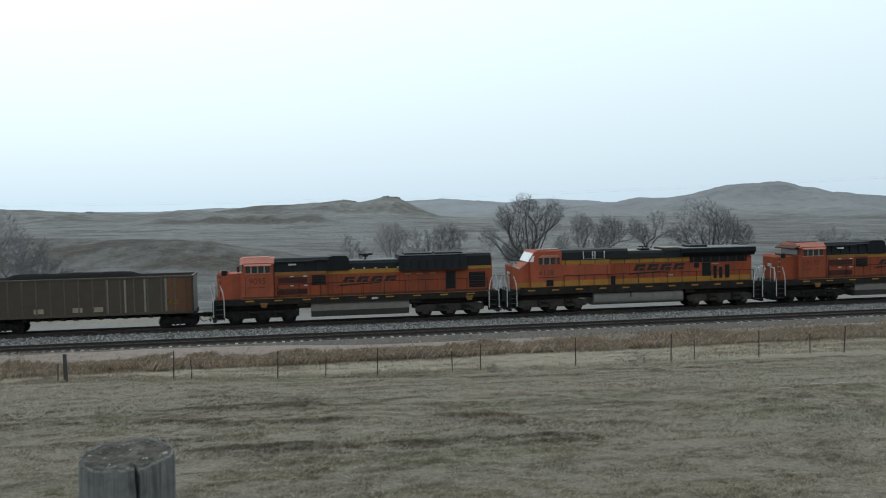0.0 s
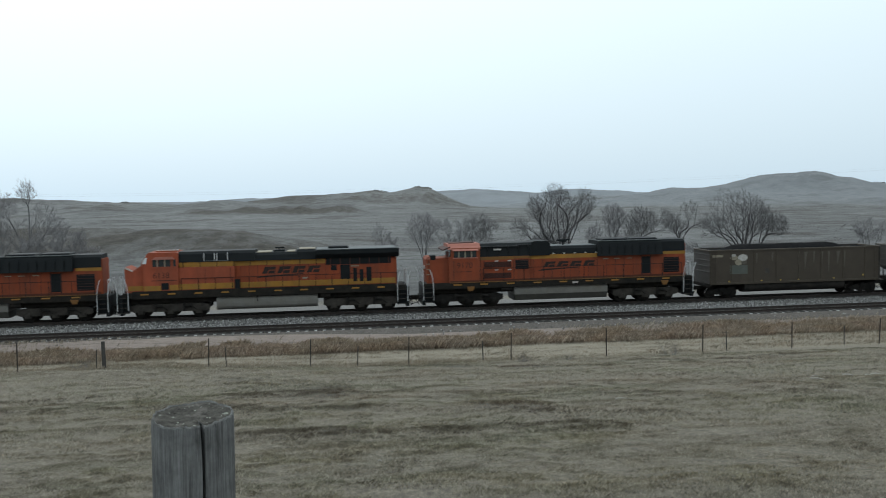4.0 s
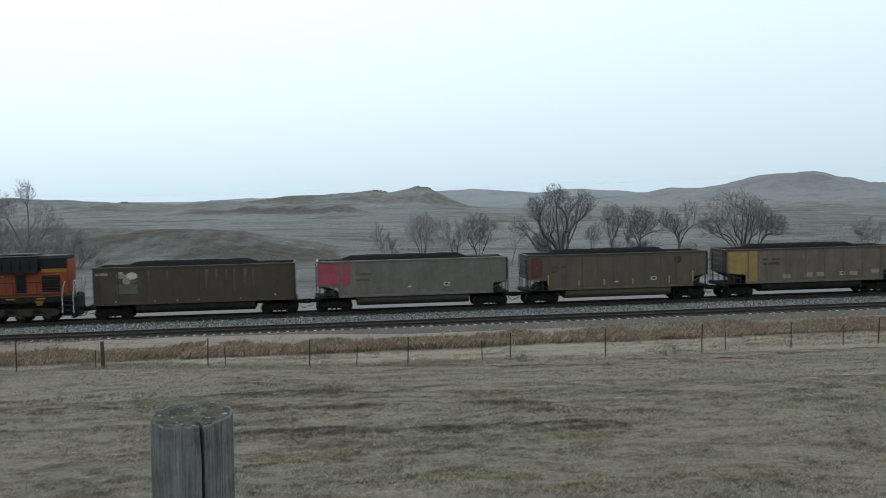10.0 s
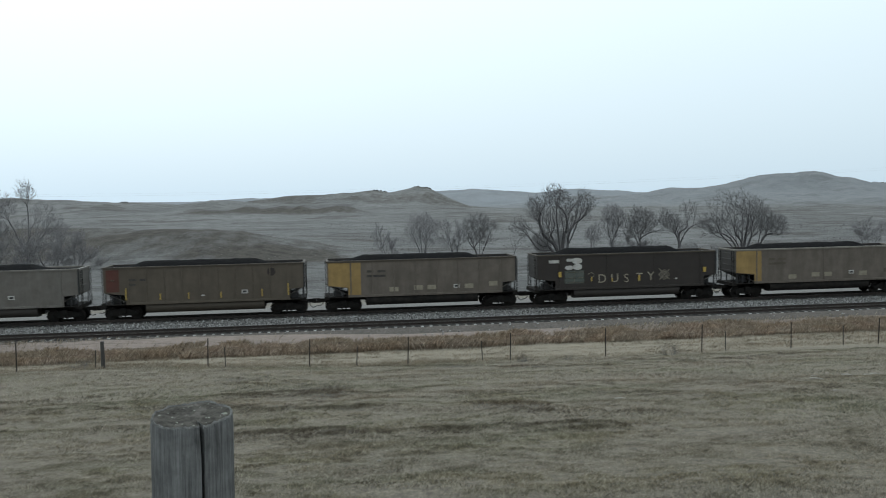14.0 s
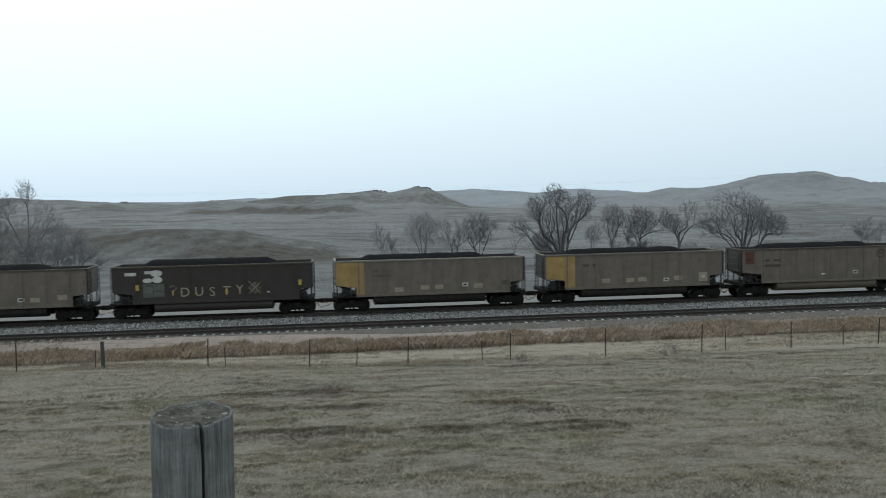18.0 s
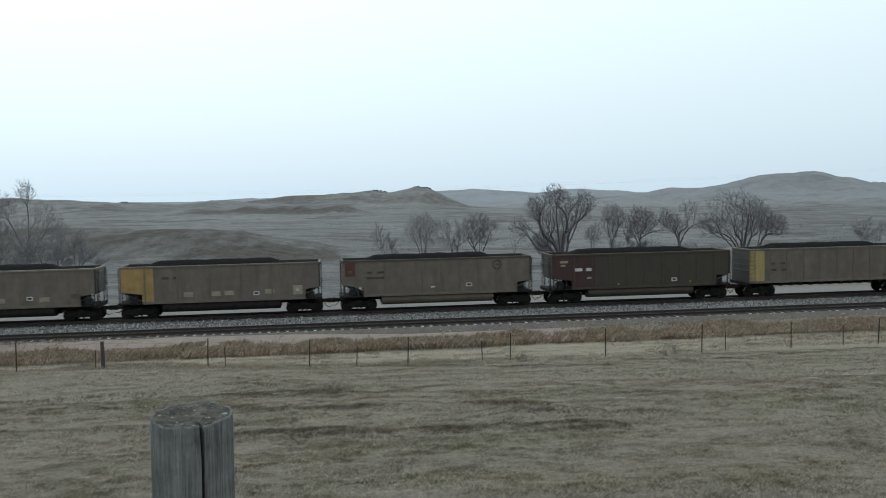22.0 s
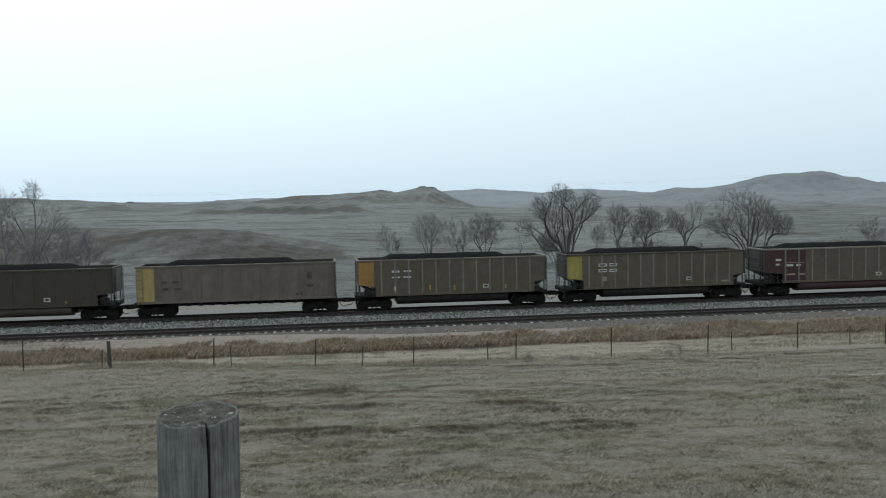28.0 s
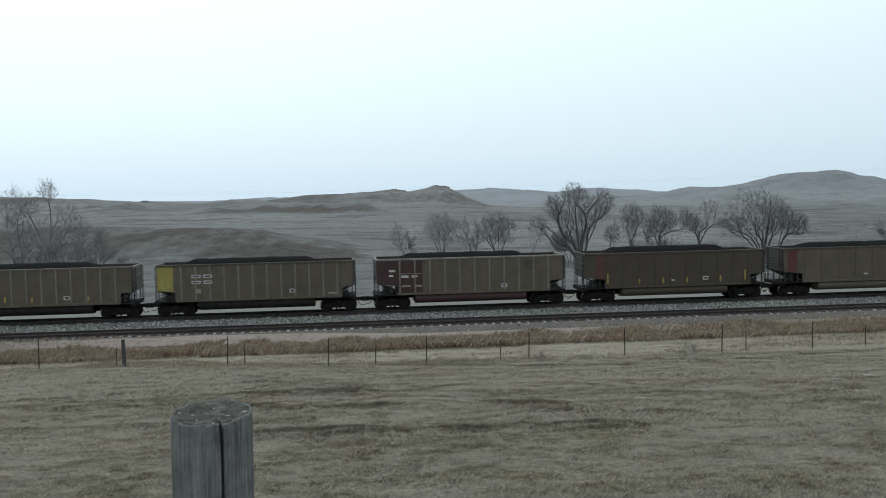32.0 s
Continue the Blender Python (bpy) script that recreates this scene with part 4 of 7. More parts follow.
coal_car(place(6), "pale tan coal car with faded yellow end panel, heaped with coal", M_TAN_PALE, M_YELLOW, (0.05, 2.15), ribs=3, seed=6, chord=M_STAKE_PALE, marks=(
    square(-2.4, 1.6), square(-0.45, 1.72), square(0.6, 1.72), plate(2.6, 1.83), square(3.6, 1.72), square(5.75, 1.9, M_TAN)) + stencils(-4.4, 2.95, ((0, 0.5, 0), (0.8, 0.6, 0), (0, 1.4, -0.35)), M_TAN))
coal_car(place(7), "tan coal car with yellow end panels and pale squares", M_TAN_PALE, M_YELLOW, (0.1, 2.35), ribs=6, seed=7, chord=M_TAN_PALE, marks=(
    square(-2.35, 1.75), square(-0.4, 1.75), square(0.55, 1.78), plate(2.5, 1.70), square(3.45, 1.8), ("dusty_square", M_PALE, 5.15, 5.85, 1.5, 2.2), ("side_mark", M_WHITE, 5.35, 5.6, 1.75, 1.95)) + stencils(-4.2, 2.9, ((0, 0.5, 0), (0.8, 0.3, 0)), M_MARK))
coal_car(place(8), "pale grey-tan coal car with a small red panel and round emblem", M_TAN_PALE, ribs=9, seed=8, tub_paint=M_TAN, marks=(
    plate(2.35, 1.83), ("ring", M_DARK, 4.2, 4.85, 2.95, 3.6), ("white_oval", M_WHITE, -0.55, -0.25, 1.68, 1.8), ("red_patch", M_REDP, -6.95, -6.2, 2.7, 3.68), ("white_oval", M_PALE, -6.75, -6.5, 2.95, 3.1)) + stencils(-5.5, 2.85, ((0, 0.55, 0), (0.9, 0.6, 0), (0, 1.5, -0.4)), M_MARK))
coal_car(place(9), "maroon coal car with white lettering blocks, heaped with coal", M_BODY_MAROON, M_MAROON, (0.05, 3.4), ribs=9, rib_paint=M_BROWN, seed=9, tub_paint=M_BODY_MAROON, heap_span=(-5.9, 5.1), marks=(
    ("lettering_block", M_WHITE, -5.4, -4.75, 2.55, 2.78), ("lettering_block", M_WHITE, -4.45, -3.95, 2.55, 2.78), ("lettering_block", M_PALE, -6.5, -5.9, 3.2, 3.38), ("stencil_bar", M_PALE, -6.45, -6.1, 2.95, 3.08),
    ("stencil_bar", M_PALE, -4.4, -4.0, 1.95, 2.1), tick(-1.9, 1.42, 1.55), tick(3.9, 1.42, 1.55), plate(2.6, 1.7)))
coal_car(place(10), "pale tan flat-bottomed coal car with a cream-yellow end panel", M_TAN_PALE, M_CREAM, (0.0, 1.25), cut=0.0, ribs=9, tub=False, seed=10, chord=M_TAN_PALE, marks=(
    ("dark_square", M_MARK, 5.05, 5.4, 2.65, 3.15), ("dark_square", M_MARK, 5.05, 5.5, 2.05, 2.25), ("dark_square", M_MARK, 4.2, 4.7, 1.45, 1.65)) + stencils(-5.4, 2.6, ((0, 0.4, 0), (0.8, 0.45, 0), (0, 0.5, -0.5), (0.9, 0.6, -0.5)), M_MARK))
coal_car(place(11), "brown coal car with an orange-yellow corner panel and pale stakes", M_TAN, M_ORANGE_PANEL, (0.05, 1.2), cut=1.3, ribs=12, rib_paint=M_STAKE_PALE, seed=11, chord=M_TAN_PALE, marks=(
    ("dark_frame", M_MARK, -4.7, -3.95, 2.84, 3.12), ("dark_frame", M_MARK, -3.8, -3.1, 2.84, 3.12), ("dark_frame", M_MARK, -4.7, -3.95, 2.41, 2.67), ("dark_frame", M_MARK, -3.8, -3.1, 2.41, 2.67),
    tick(-1.75, 1.5, 1.9), tick(0.1, 1.45, 1.8), tick(4.0, 1.45, 1.8), plate(2.5, 1.7), ("side_mark", M_WHITE, -4.45, -4.35, 1.55, 1.85)))
coal_car(place(12), "brown coal car with a lemon-yellow corner panel and stencilled plates", M_TAN, M_LEMON, (0.05, 1.2), cut=1.3, ribs=12, rib_paint=M_STAKE_PALE, seed=12, marks=(
    ("frame", M_WHITE, -4.65, -4.0, 2.88, 3.12), ("frame", M_WHITE, -3.8, -3.2, 2.88, 3.12), ("frame", M_WHITE, -4.65, -4.0, 2.45, 2.68), ("frame", M_WHITE, -3.8, -3.2, 2.45, 2.68), ("dusty_square", M_PALE, -4.4, -4.0, 1.75, 2.1),
    plate(2.6, 1.75), ("dusty_square", M_PALE, 5.2, 5.9, 1.42, 1.56)))
coal_car(place(13), "brown coal car with a maroon end and dusty ribs", M_TAN, M_MAROON, (0.0, 3.45), ribs=11, rib_paint=M_STAKE_PALE, seed=13, tub_paint=M_MAROON, chord=M_STAKE_PALE, marks=(
    ("stencil_bar", M_WHITE, -5.3, -4.75, 2.45, 2.62), ("stencil_bar", M_WHITE, -4.5, -4.1, 2.45, 2.62), ("stencil_bar", M_WHITE, -6.2, -5.75, 2.9, 3.06), ("stencil_bar", M_WHITE, -6.2, -5.9, 2.55, 2.68), ("pale_line", M_PALE, -5.4, -3.8, 2.72, 2.76), ("stencil_bar", M_PALE, -5.3, -4.6, 1.75, 1.88), ("stencil_bar", M_PALE, -4.3, -3.75, 1.75, 1.88), plate(2.5, 1.65), ("ring", M_BROWN, 4.1, 4.7, 2.95, 3.5)))
coal_car(place(14), "dark brown coal car with yellow reflector strips, heaped with coal", M_BROWN, M_REDP, (0.9, 1.5), ribs=10, seed=14, tub_paint=M_BROWN, heap_span=(-5.8, 5.1), heap_high=0.44, marks=(
    tick(-5.4, 1.5, 2.3), tick(-2.9, 1.45, 1.85), tick(-1.0, 1.45, 1.85), tick(0.9, 1.45, 1.85), tick(3.6, 1.45, 1.9), tick(5.6, 1.5, 2.3), plate(2.4, 1.75), ("white_oval", M_WHITE, -0.4, -0.1, 1.6, 1.7)))
coal_car(place(15), "dusty brown coal car with a dull red panel, heaped with coal", M_TAN, M_REDP, (0.3, 1.1), ribs=9, seed=15, tub_paint=M_TAN, marks=(plate(2.4, 1.8), ("white_oval", M_WHITE, -0.5, -0.2, 1.65, 1.75)))
coal_car(place(16), "dusty brown coal car at the visible train's tail", M_BROWN, M_YELLOW, (0.1, 2.2), ribs=9, seed=16, marks=(plate(2.4, 1.8),))
LEAD = FIRST - PITCH / 2
LOCO_A, LOCO_B = 22.34, 22.0
coal_car(LEAD - 2 * LOCO_A - LOCO_B - PITCH / 2 + 0.3, "brown coal car with pale stakes and a rusty end panel", M_BROWN, cut=0.0, ribs=13, rib_paint=M_TAN, tub=False, seed=17, heap_span=(-6.6, 4.0), marks=(
    ("rust_panel", M_RUST, 5.35, 7.05, 1.32, 3.70), ("pale_strip", M_STAKE_PALE, 5.2, 5.33, 1.32, 3.70), ("pale_strip", M_STAKE_PALE, 3.75, 3.88, 1.32, 3.70), ("pale_strip", M_STAKE_PALE, 2.4, 2.52, 1.32, 3.70), ("pale_strip", M_STAKE_PALE, 1.15, 1.3, 1.32, 3.70),
    square(5.75, 2.0, M_TICK), square(-3.4, 1.62), square(-0.8, 1.62), square(0.6, 1.62)))
coal_car(LEAD - 2 * LOCO_A - LOCO_B - 1.5 * PITCH + 0.3, "dusty brown coal car coupled ahead of the helpers", M_TAN, ribs=9, seed=18)

# ---- locomotives ----
DECK = 1.96


def loco_paint(name, color, dirt, grime=(0.075, 0.036, 0.024)):
    color = tuple(c * 0.50 for c in color)
    return material(name, color, 0.7, 0, tuple(c * 0.70 for c in color), 1.1, 0.7, grime, 0.5, dirt, streaks=True, bump=0.1, bump_scale=5, spec=0.12)


M_ORANGE = loco_paint("orange_loco_paint", (0.46, 0.102, 0.044), 0.62)
M_SOOTED = loco_paint("soot_dulled_orange_paint", (0.16, 0.055, 0.034), 0.6)
M_ORANGE_CLEAN = loco_paint("bright_orange_cab_paint", (0.54, 0.128, 0.066), 0.45)
# cab paint paled to pink: sky light on the roof is in the colour
M_CAB_ROOF = loco_paint("sky_lit_cab_paint", (0.66, 0.27, 0.21), 0.2)
M_LOCO_BLACK = material("loco_black_green_paint", (0.006, 0.0078, 0.009), 0.62, 0, (0.012, 0.013, 0.0135), 1.2, 0.6, spec=0.12)
M_ROOF = material("grey_roof_sheet", (0.085, 0.092, 0.095), 0.8, 0, (0.13, 0.138, 0.138), 1.5, 0.7)
M_LOCO_YELLOW = loco_paint("yellow_loco_stripe", (0.56, 0.275, 0.055), 0.45, (0.12, 0.085, 0.04))
M_STRIPE_DULL = loco_paint("dirty_yellow_stripe", (0.36, 0.175, 0.05), 0.7, (0.09, 0.05, 0.03))
M_NUMBER = material("faded_number_paint", (0.055, 0.017, 0.011), 0.85, 0, (0.085, 0.026, 0.015), 2, 0.7)
M_ROOF_DARK = material("dark_roof_ledge", (0.02, 0.022, 0.023), 0.8, 0, (0.035, 0.036, 0.036), 1.5, 0.7)
M_LOCO_VENT = material("red_brown_grille", (0.05, 0.016, 0.011), 0.8, 0, (0.025, 0.011, 0.009), 3, 0.6)
M_TANK = material("dusty_fuel_tank", (0.140, 0.134, 0.124), 0.7, 0, (0.085, 0.080, 0.073), 1.5, 0.7, (0.10, 0.085, 0.06), 0.9, 0.5)
M_TANK_LOW = material("shaded_tank_bottom", (0.038, 0.035, 0.029), 0.7, 0, (0.022, 0.020, 0.017), 1.5, 0.7)
M_LOGO = material("dark_lettering_paint", (0.014, 0.010, 0.009), 0.8, 0, (0.03, 0.016, 0.012), 3, 0.5)
M_FRAME = material("dusty_side_frame", (0.044, 0.039, 0.033), 0.9, 0, (0.015, 0.013, 0.012), 2.2, 0.8, spec=0.15)
M_SILL = material("grimy_black_sill", (0.010, 0.0095, 0.0085), 0.85, 0, (0.026, 0.022, 0.018), 2, 0.8, spec=0.1)
M_GLASS = bpy.data.materials.new("dark_cab_glass")
M_GLASS.use_nodes = True
M_GLASS.node_tree.nodes["Principled BSDF"].inputs["Base Color"].default_value = (0.02, 0.024, 0.026, 1)
M_GLASS.node_tree.nodes["Principled BSDF"].inputs["Roughness"].default_value = 0.22
# the sky's reflection is painted as the pane's pale base colour
M_WINDSHIELD = material("sky_painted_windshield", (0.5, 0.53, 0.54), 0.15, 0, (0.42, 0.45, 0.46), 2, 0.4, spec=0.6)


def loco_truck(parent, x, axles, radius, pale):
    half = axles[-1] + 0.75

    def frames():
        sh = Shape()
        for side in (-1, 1):
            y0, y1 = sorted((side * 1.02, side * 1.20))
            sh.prism([(-half, 0.62), (-half + 0.25, 0.52), (half - 0.25, 0.52), (half, 0.62), (half, 0.98), (half - 0.5, 1.08), (-half + 0.5, 1.08), (-half, 0.98)], y0, y1)
            for a in axles:
                sh.box(a - 0.24, a + 0.24, y0 - 0.03, y1 + 0.03, 0.34, 0.78, 0.05)
                sh.disc(a, 0.53, 0.17, side * 1.22 - 0.06, side * 1.22 + 0.06, 12, 0.02)
        for bx in (-half + 0.1, half - 0.4):
            sh.box(bx, bx + 0.3, -1.1, 1.1, 0.62, 0.9)
        return sh
    t = part("truck", frames, M_FRAME if pale else M_TRUCK, parent, at=pose(x, 0, 0), key=("loco_truck", pale, axles[-1]))
    for a in axles:
        wheelset(t, a, radius)
    for a in (-axles[-1] / 2, axles[-1] / 2):
        for side in (-1, 1):
            part("spring", lambda: Shape().tube([(0, 0, 0.55), (0, 0, 1.12)], 0.11, 8), M_UNDER, t, at=pose(a, side * 1.26, 0), key="loco_spring")
            part("brake_cylinder", lambda: Shape().tube([(-0.28, 0, 0.95), (0.18, 0, 0.90)], 0.10, 8).tube([(0.18, 0, 0.9), (0.55, 0, 0.62)], 0.03, 5), M_TRUCK, t, at=pose(a + 0.35, side * 1.30, 0), key="brake_cylinder")
    return t


def handrail(parent, x0, x1, y, z0, z1, step=1.5):
    part("handrail", Shape().tube([(x0, y, z1), (x1, y, z1)], 0.02, 5), M_LOCO_BLACK, parent)
    n = max(1, int(round((x1 - x0) / step)))
    for k in range(n + 1):
        part("stanchion", lambda: Shape().tube([(0, 0, 0), (0, 0, 1)], 0.022, 5), M_LOCO_BLACK, parent, at=pose(x0 + (x1 - x0) * k / n, y, z0) @ Matrix.Diagonal((1, 1, z1 - z0, 1)), key="stanchion")


def steps(parent, x, end):
    """Corner steps with their pale grab irons."""
    for side in (-1, 1):
        m = pose(x, side * 1.22, 0)
        part("step_well", lambda: Shape().box(-0.36, 0.36, -0.05, 0.05, 0.5, 1.8).box(-0.38, -0.33, -0.28, 0.28, 0.48, 1.9).box(0.33, 0.38, -0.28, 0.28, 0.48, 1.9), M_LOCO_BLACK, parent, at=m, key="step_well")
        for z in (0.52, 0.88, 1.24, 1.60):
            part("step", lambda: Shape().box(-0.33, 0.33, -0.27, 0.27, 0, 0.04), M_FRAME, parent, at=pose(x, side * 1.25, z), key="step")
        for dx in (-0.38, 0.38):
            lean = 0.14 * end
            part("grab_iron", lambda: Shape().tube([(0, 0, 0.7), (0, 0, 1.95), (lean * 0.6, 0, 2.55), (lean + 0.10 * end, 0, 3.0)], 0.03, 6), M_SILVER, parent, at=pose(x + dx, side * 1.5, 0), key=("grab", end))


def loco_ends(lo, half):
    for end in (-1, 1):
        coupler(lo, end * (half - 1.0), end)
        part("pilot", lambda: Shape().box(-0.12, 0.12, -1.45, 1.45, 0.34, 1.85, 0.03), M_LOCO_BLACK, lo, at=pose(end * (half - 0.62), 0, 0), key="pilot")
        for y in (-0.9, -0.65, 0.65, 0.9):
            part("air_hose", lambda: Shape().tube([(0, 0, 1.05), (0.16, 0, 0.8), (0.22, 0, 0.5), (0.14, 0, 0.35)], 0.028, 5), M_BLACK, lo, at=pose(end * (half - 0.45), y, 0, 0, 0, 0 if end > 0 else 180), key="loco_hose")
        for y in (-1.1, -0.5, 0.5, 1.1):
            part("end_railing", lambda: Shape().tube([(0, 0, 1.85), (0, 0, 3.0)], 0.03, 6), M_SILVER, lo, at=pose(end * (half - 0.62), y, 0), key="end_railing")
        for side in (-1, 1):
            part("end_railing", lambda: Shape().tube([(0, side * 1.1, 2.95), (0, side * 0.5, 3.0)], 0.025, 5), M_SILVER, lo, at=pose(end * (half - 0.62), 0, 0), key=("end_rail_top", side))


def hood(x0, x1, z0, z1, half, slope=0.0):
    """A hood section: sides, bevelled shoulders and roof."""
    c = 0.18
    return Shape().prism([(-half, z0), (half, z0), (half - slope, z1 - c), (half - slope - c, z1), (-half + slope + c, z1), (-half + slope, z1 - c)], x0, x1, axis="x")


def slanted(x0, x1, z0, z1, y, lean):
    return Shape().prism([(x0, z0), (x1, z0), (x1 + lean, z1), (x0 + lean, z1)], y - 0.012, y)


def emblem(lo, x0, x1, z0, z1, y):
    """The railroad's name as slanted plain blocks, each slit once, over a thin pointed swoosh."""
    w = (x1 - x0) / 4.15
    high = z1 - z0
    for k in range(4):
        a = x0 + k * w * 1.05
        part("name_block", slanted(a, a + w * 0.34, z0, z1, y, 0.24), M_LOGO, lo, "dark slanted block of the railroad's name")
        part("name_block", slanted(a + w * 0.42, a + w * 0.86, z0, z0 + high * 0.42, y, 0.10), M_LOGO, lo, "dark slanted block of the railroad's name")
        part("name_block", slanted(a + w * 0.48, a + w * 0.92, z0 + high * 0.56, z1, y, 0.10), M_LOGO, lo, "dark slanted block of the railroad's name")
    swoosh = [(x0 - 0.45, z0 - 0.30), (x0 + (x1 - x0) * 0.70, z0 - 0.12), (x0 + (x1 - x0) * 0.70, z0 - 0.05), (x0 - 0.1, z0 - 0.16)]
    part("swoosh", Shape().prism(swoosh, y - 0.012, y), M_LOGO, lo, "dark swoosh under the name")


def louvred(lo, x0, x1, z0, z1, y, rows, back, slat):
    """A recessed dark opening behind slats."""
    part("intake_grille", Shape().box(x0, x1, y - 0.02, y + 0.01, z0, z1), back, lo)
    for k in range(rows):
        z = z0 + (k + 0.5) * (z1 - z0) / rows
        part("louvre", Shape().box(x0, x1, y - 0.05, y - 0.02, z - 0.016, z + 0.016), slat, lo)


def loco_first(s, label, number, cab, bright):
    """A six-axle diesel with a blunt nose, long hood and high radiators; the cab is at its low-x end."""
    lo = thing("diesel_locomotive", track_pose(s), label, "locomotive", "helper locomotives")
    MOVERS.append((lo, s))
    H = LOCO_A / 2
    Y = -1.05
    part("underframe", Shape().box(-H + 0.62, H - 0.62, -1.48, 1.48, 1.72, DECK, 0.03).box(-H + 1.0, H - 1.0, -0.9, 0.9, 1.12, 1.74), M_SILL, lo)
    part("side_sill", Shape().box(-H + 1.4, H - 1.4, -1.52, -1.44, 1.52, DECK + 0.03).box(-H + 1.4, H - 1.4, 1.44, 1.52, 1.52, DECK + 0.03), M_SILL, lo)
    for k in range(9):
        part("reflector", lambda: Shape().box(-0.30, 0.30, -1.535, -1.52, 1.76, 1.86), M_LOCO_YELLOW, lo, at=pose(-8 + 2.05 * k, 0, 0), key="reflector")
    part("deck_stripe", Shape().box(-8.6, 9.9, -1.535, -1.515, DECK - 0.01, DECK + 0.035), M_STRIPE_DULL, lo, "thin dirty yellow line along the walkway")
    loco_ends(lo, H)
    steps(lo, -H + 0.95, -1)
    steps(lo, H - 0.95, 1)
    # nose and cab
    part("nose", Shape().prism([(-10.28, DECK), (-8.6, DECK), (-8.6, 3.86), (-9.5, 3.82), (-9.6, 3.94), (-10.18, 3.96), (-10.32, 3.78)], -1.12, 1.12), cab, lo)
    part("nose_seam", Shape().box(-10.12, -10.08, -1.13, -1.11, 2.0, 3.7), M_LOGO, lo)
    for z in (2.6, 3.0, 3.4):
        part("nose_grab", Shape().box(-10.28, -10.05, -1.16, -1.12, z, z + 0.05), M_PALE, lo, "small pale grab iron")
    part("headlight", Shape().box(-10.40, -10.28, -0.25, 0.25, 3.0, 3.22, 0.02), M_WHITE, lo)
    part("nose_hatch", Shape().box(-10.0, -9.58, -1.135, -0.2, 3.72, 4.08, 0.03), M_LOCO_BLACK, lo, "black box on the nose")
    part("nose_mark", Shape().box(-10.25, -10.02, -1.135, -1.11, 3.78, 3.92), M_CAB_ROOF, lo, "pale marker beside the nose box")
    part("cab", Shape().prism([(-8.62, DECK), (-6.22, DECK), (-6.22, 4.58), (-8.42, 4.58), (-8.50, 3.92), (-8.62, 3.86)], -1.5, 1.5), cab, lo)
    part("cab_roof", hood(-8.66, -6.2, 4.50, 4.90, 1.53, 0.30), M_CAB_ROOF, lo, "pinkish cab roof with sky light put into its colour")
    part("roof_unit", Shape().box(-8.5, -6.55, -0.7, 0.7, 4.88, 4.97, 0.03), M_LOCO_VENT if not bright else M_CAB_ROOF, lo, "flat air-conditioning unit on the cab roof")
    if not bright:
        part("sunshade", Shape().prism([(-9.05, 4.42), (-8.5, 4.64), (-8.5, 4.72), (-9.08, 4.50)], -1.45, 1.45), M_LOCO_VENT, lo, "brown sunshade over the windshield")
    part("mirror_bracket", Shape().box(-8.86, -8.66, -1.66, -1.6, 3.98, 4.4, 0.02).tube([(-8.6, -1.5, 4.3), (-8.78, -1.62, 4.3)], 0.025, 5), M_LOCO_VENT, lo)
    part("windshield", Shape().prism([(-8.56, 3.94), (-8.51, 3.94), (-8.43, 4.50), (-8.48, 4.50)], -1.3, 1.3), M_GLASS, lo)
    for a, b in ((-8.24, -7.92), (-7.80, -7.42), (-7.34, -6.96), (-6.84, -6.52)):
        part("cab_window", Shape().box(a, b, -1.515, -1.49, 3.88, 4.36), M_GLASS, lo)
    for a in (-7.86, -7.38, -6.90):
        part("window_post", Shape().box(a - 0.05, a + 0.05, -1.53, -1.5, 3.86, 4.38), M_PALE, lo, "pale window post")
    part("window_frame", Shape().box(-8.32, -6.44, -1.525, -1.495, 4.36, 4.42).box(-8.32, -6.44, -1.525, -1.495, 3.80, 3.86), M_CAB_ROOF, lo, "pale pink frame round the cab windows")
    part("window_visor", Shape().prism([(-1.5, 4.44), (-1.5, 4.52), (-1.72, 4.42), (-1.72, 4.37)], -8.35, -6.4, axis="x"), M_CAB_ROOF, lo, "small awning over the cab windows")
    lettering("road_number", number, 0.62, M_NUMBER, lo, -7.42, 3.06, -1.505)
    part("cab_seam", Shape().box(-6.26, -6.22, -1.515, -1.49, DECK, 4.5).box(-8.3, -8.27, -1.51, -1.49, 2.0, 3.6).box(-8.3, -6.9, -1.51, -1.49, 2.78, 2.81), M_LOGO, lo)
    # long hood
    part("engine_hood", hood(-2.45, 10.15, DECK, 3.90, 1.05), M_ORANGE, lo)
    part("inverter_cabinet", Shape().box(-6.22, -2.38, -1.34, 1.34, DECK, 3.86, 0.03), M_ORANGE, lo)
    part("yellow_stripe", Shape().box(-6.2, -3.62, -1.355, -1.335, 3.63, 3.86), M_STRIPE_DULL, lo)
    part("yellow_stripe", Shape().box(-3.58, -2.40, -1.355, -1.335, 3.68, 3.86), M_STRIPE_DULL, lo)
    part("yellow_stripe", Shape().box(-2.36, 3.05, -1.075, -1.045, 3.58, 3.90), M_LOCO_YELLOW, lo)
    louvred(lo, -5.9, -3.82, 3.04, 3.47, -1.34, 5, M_LOCO_VENT, M_LOCO_VENT)
    louvred(lo, -5.9, -3.82, 2.20, 2.62, -1.34, 5, M_LOCO_VENT, M_LOCO_VENT)
    for x in (-4.95, -3.95):
        for z in (2.84, 3.52):
            part("latch", Shape().box(x - 0.13, x + 0.13, -1.37, -1.34, z - 0.04, z + 0.04), M_WHITE, lo)
    louvred(lo, -3.5, -2.46, 2.86, 3.58, -1.34, 4, M_LOCO_BLACK, M_LOCO_VENT)
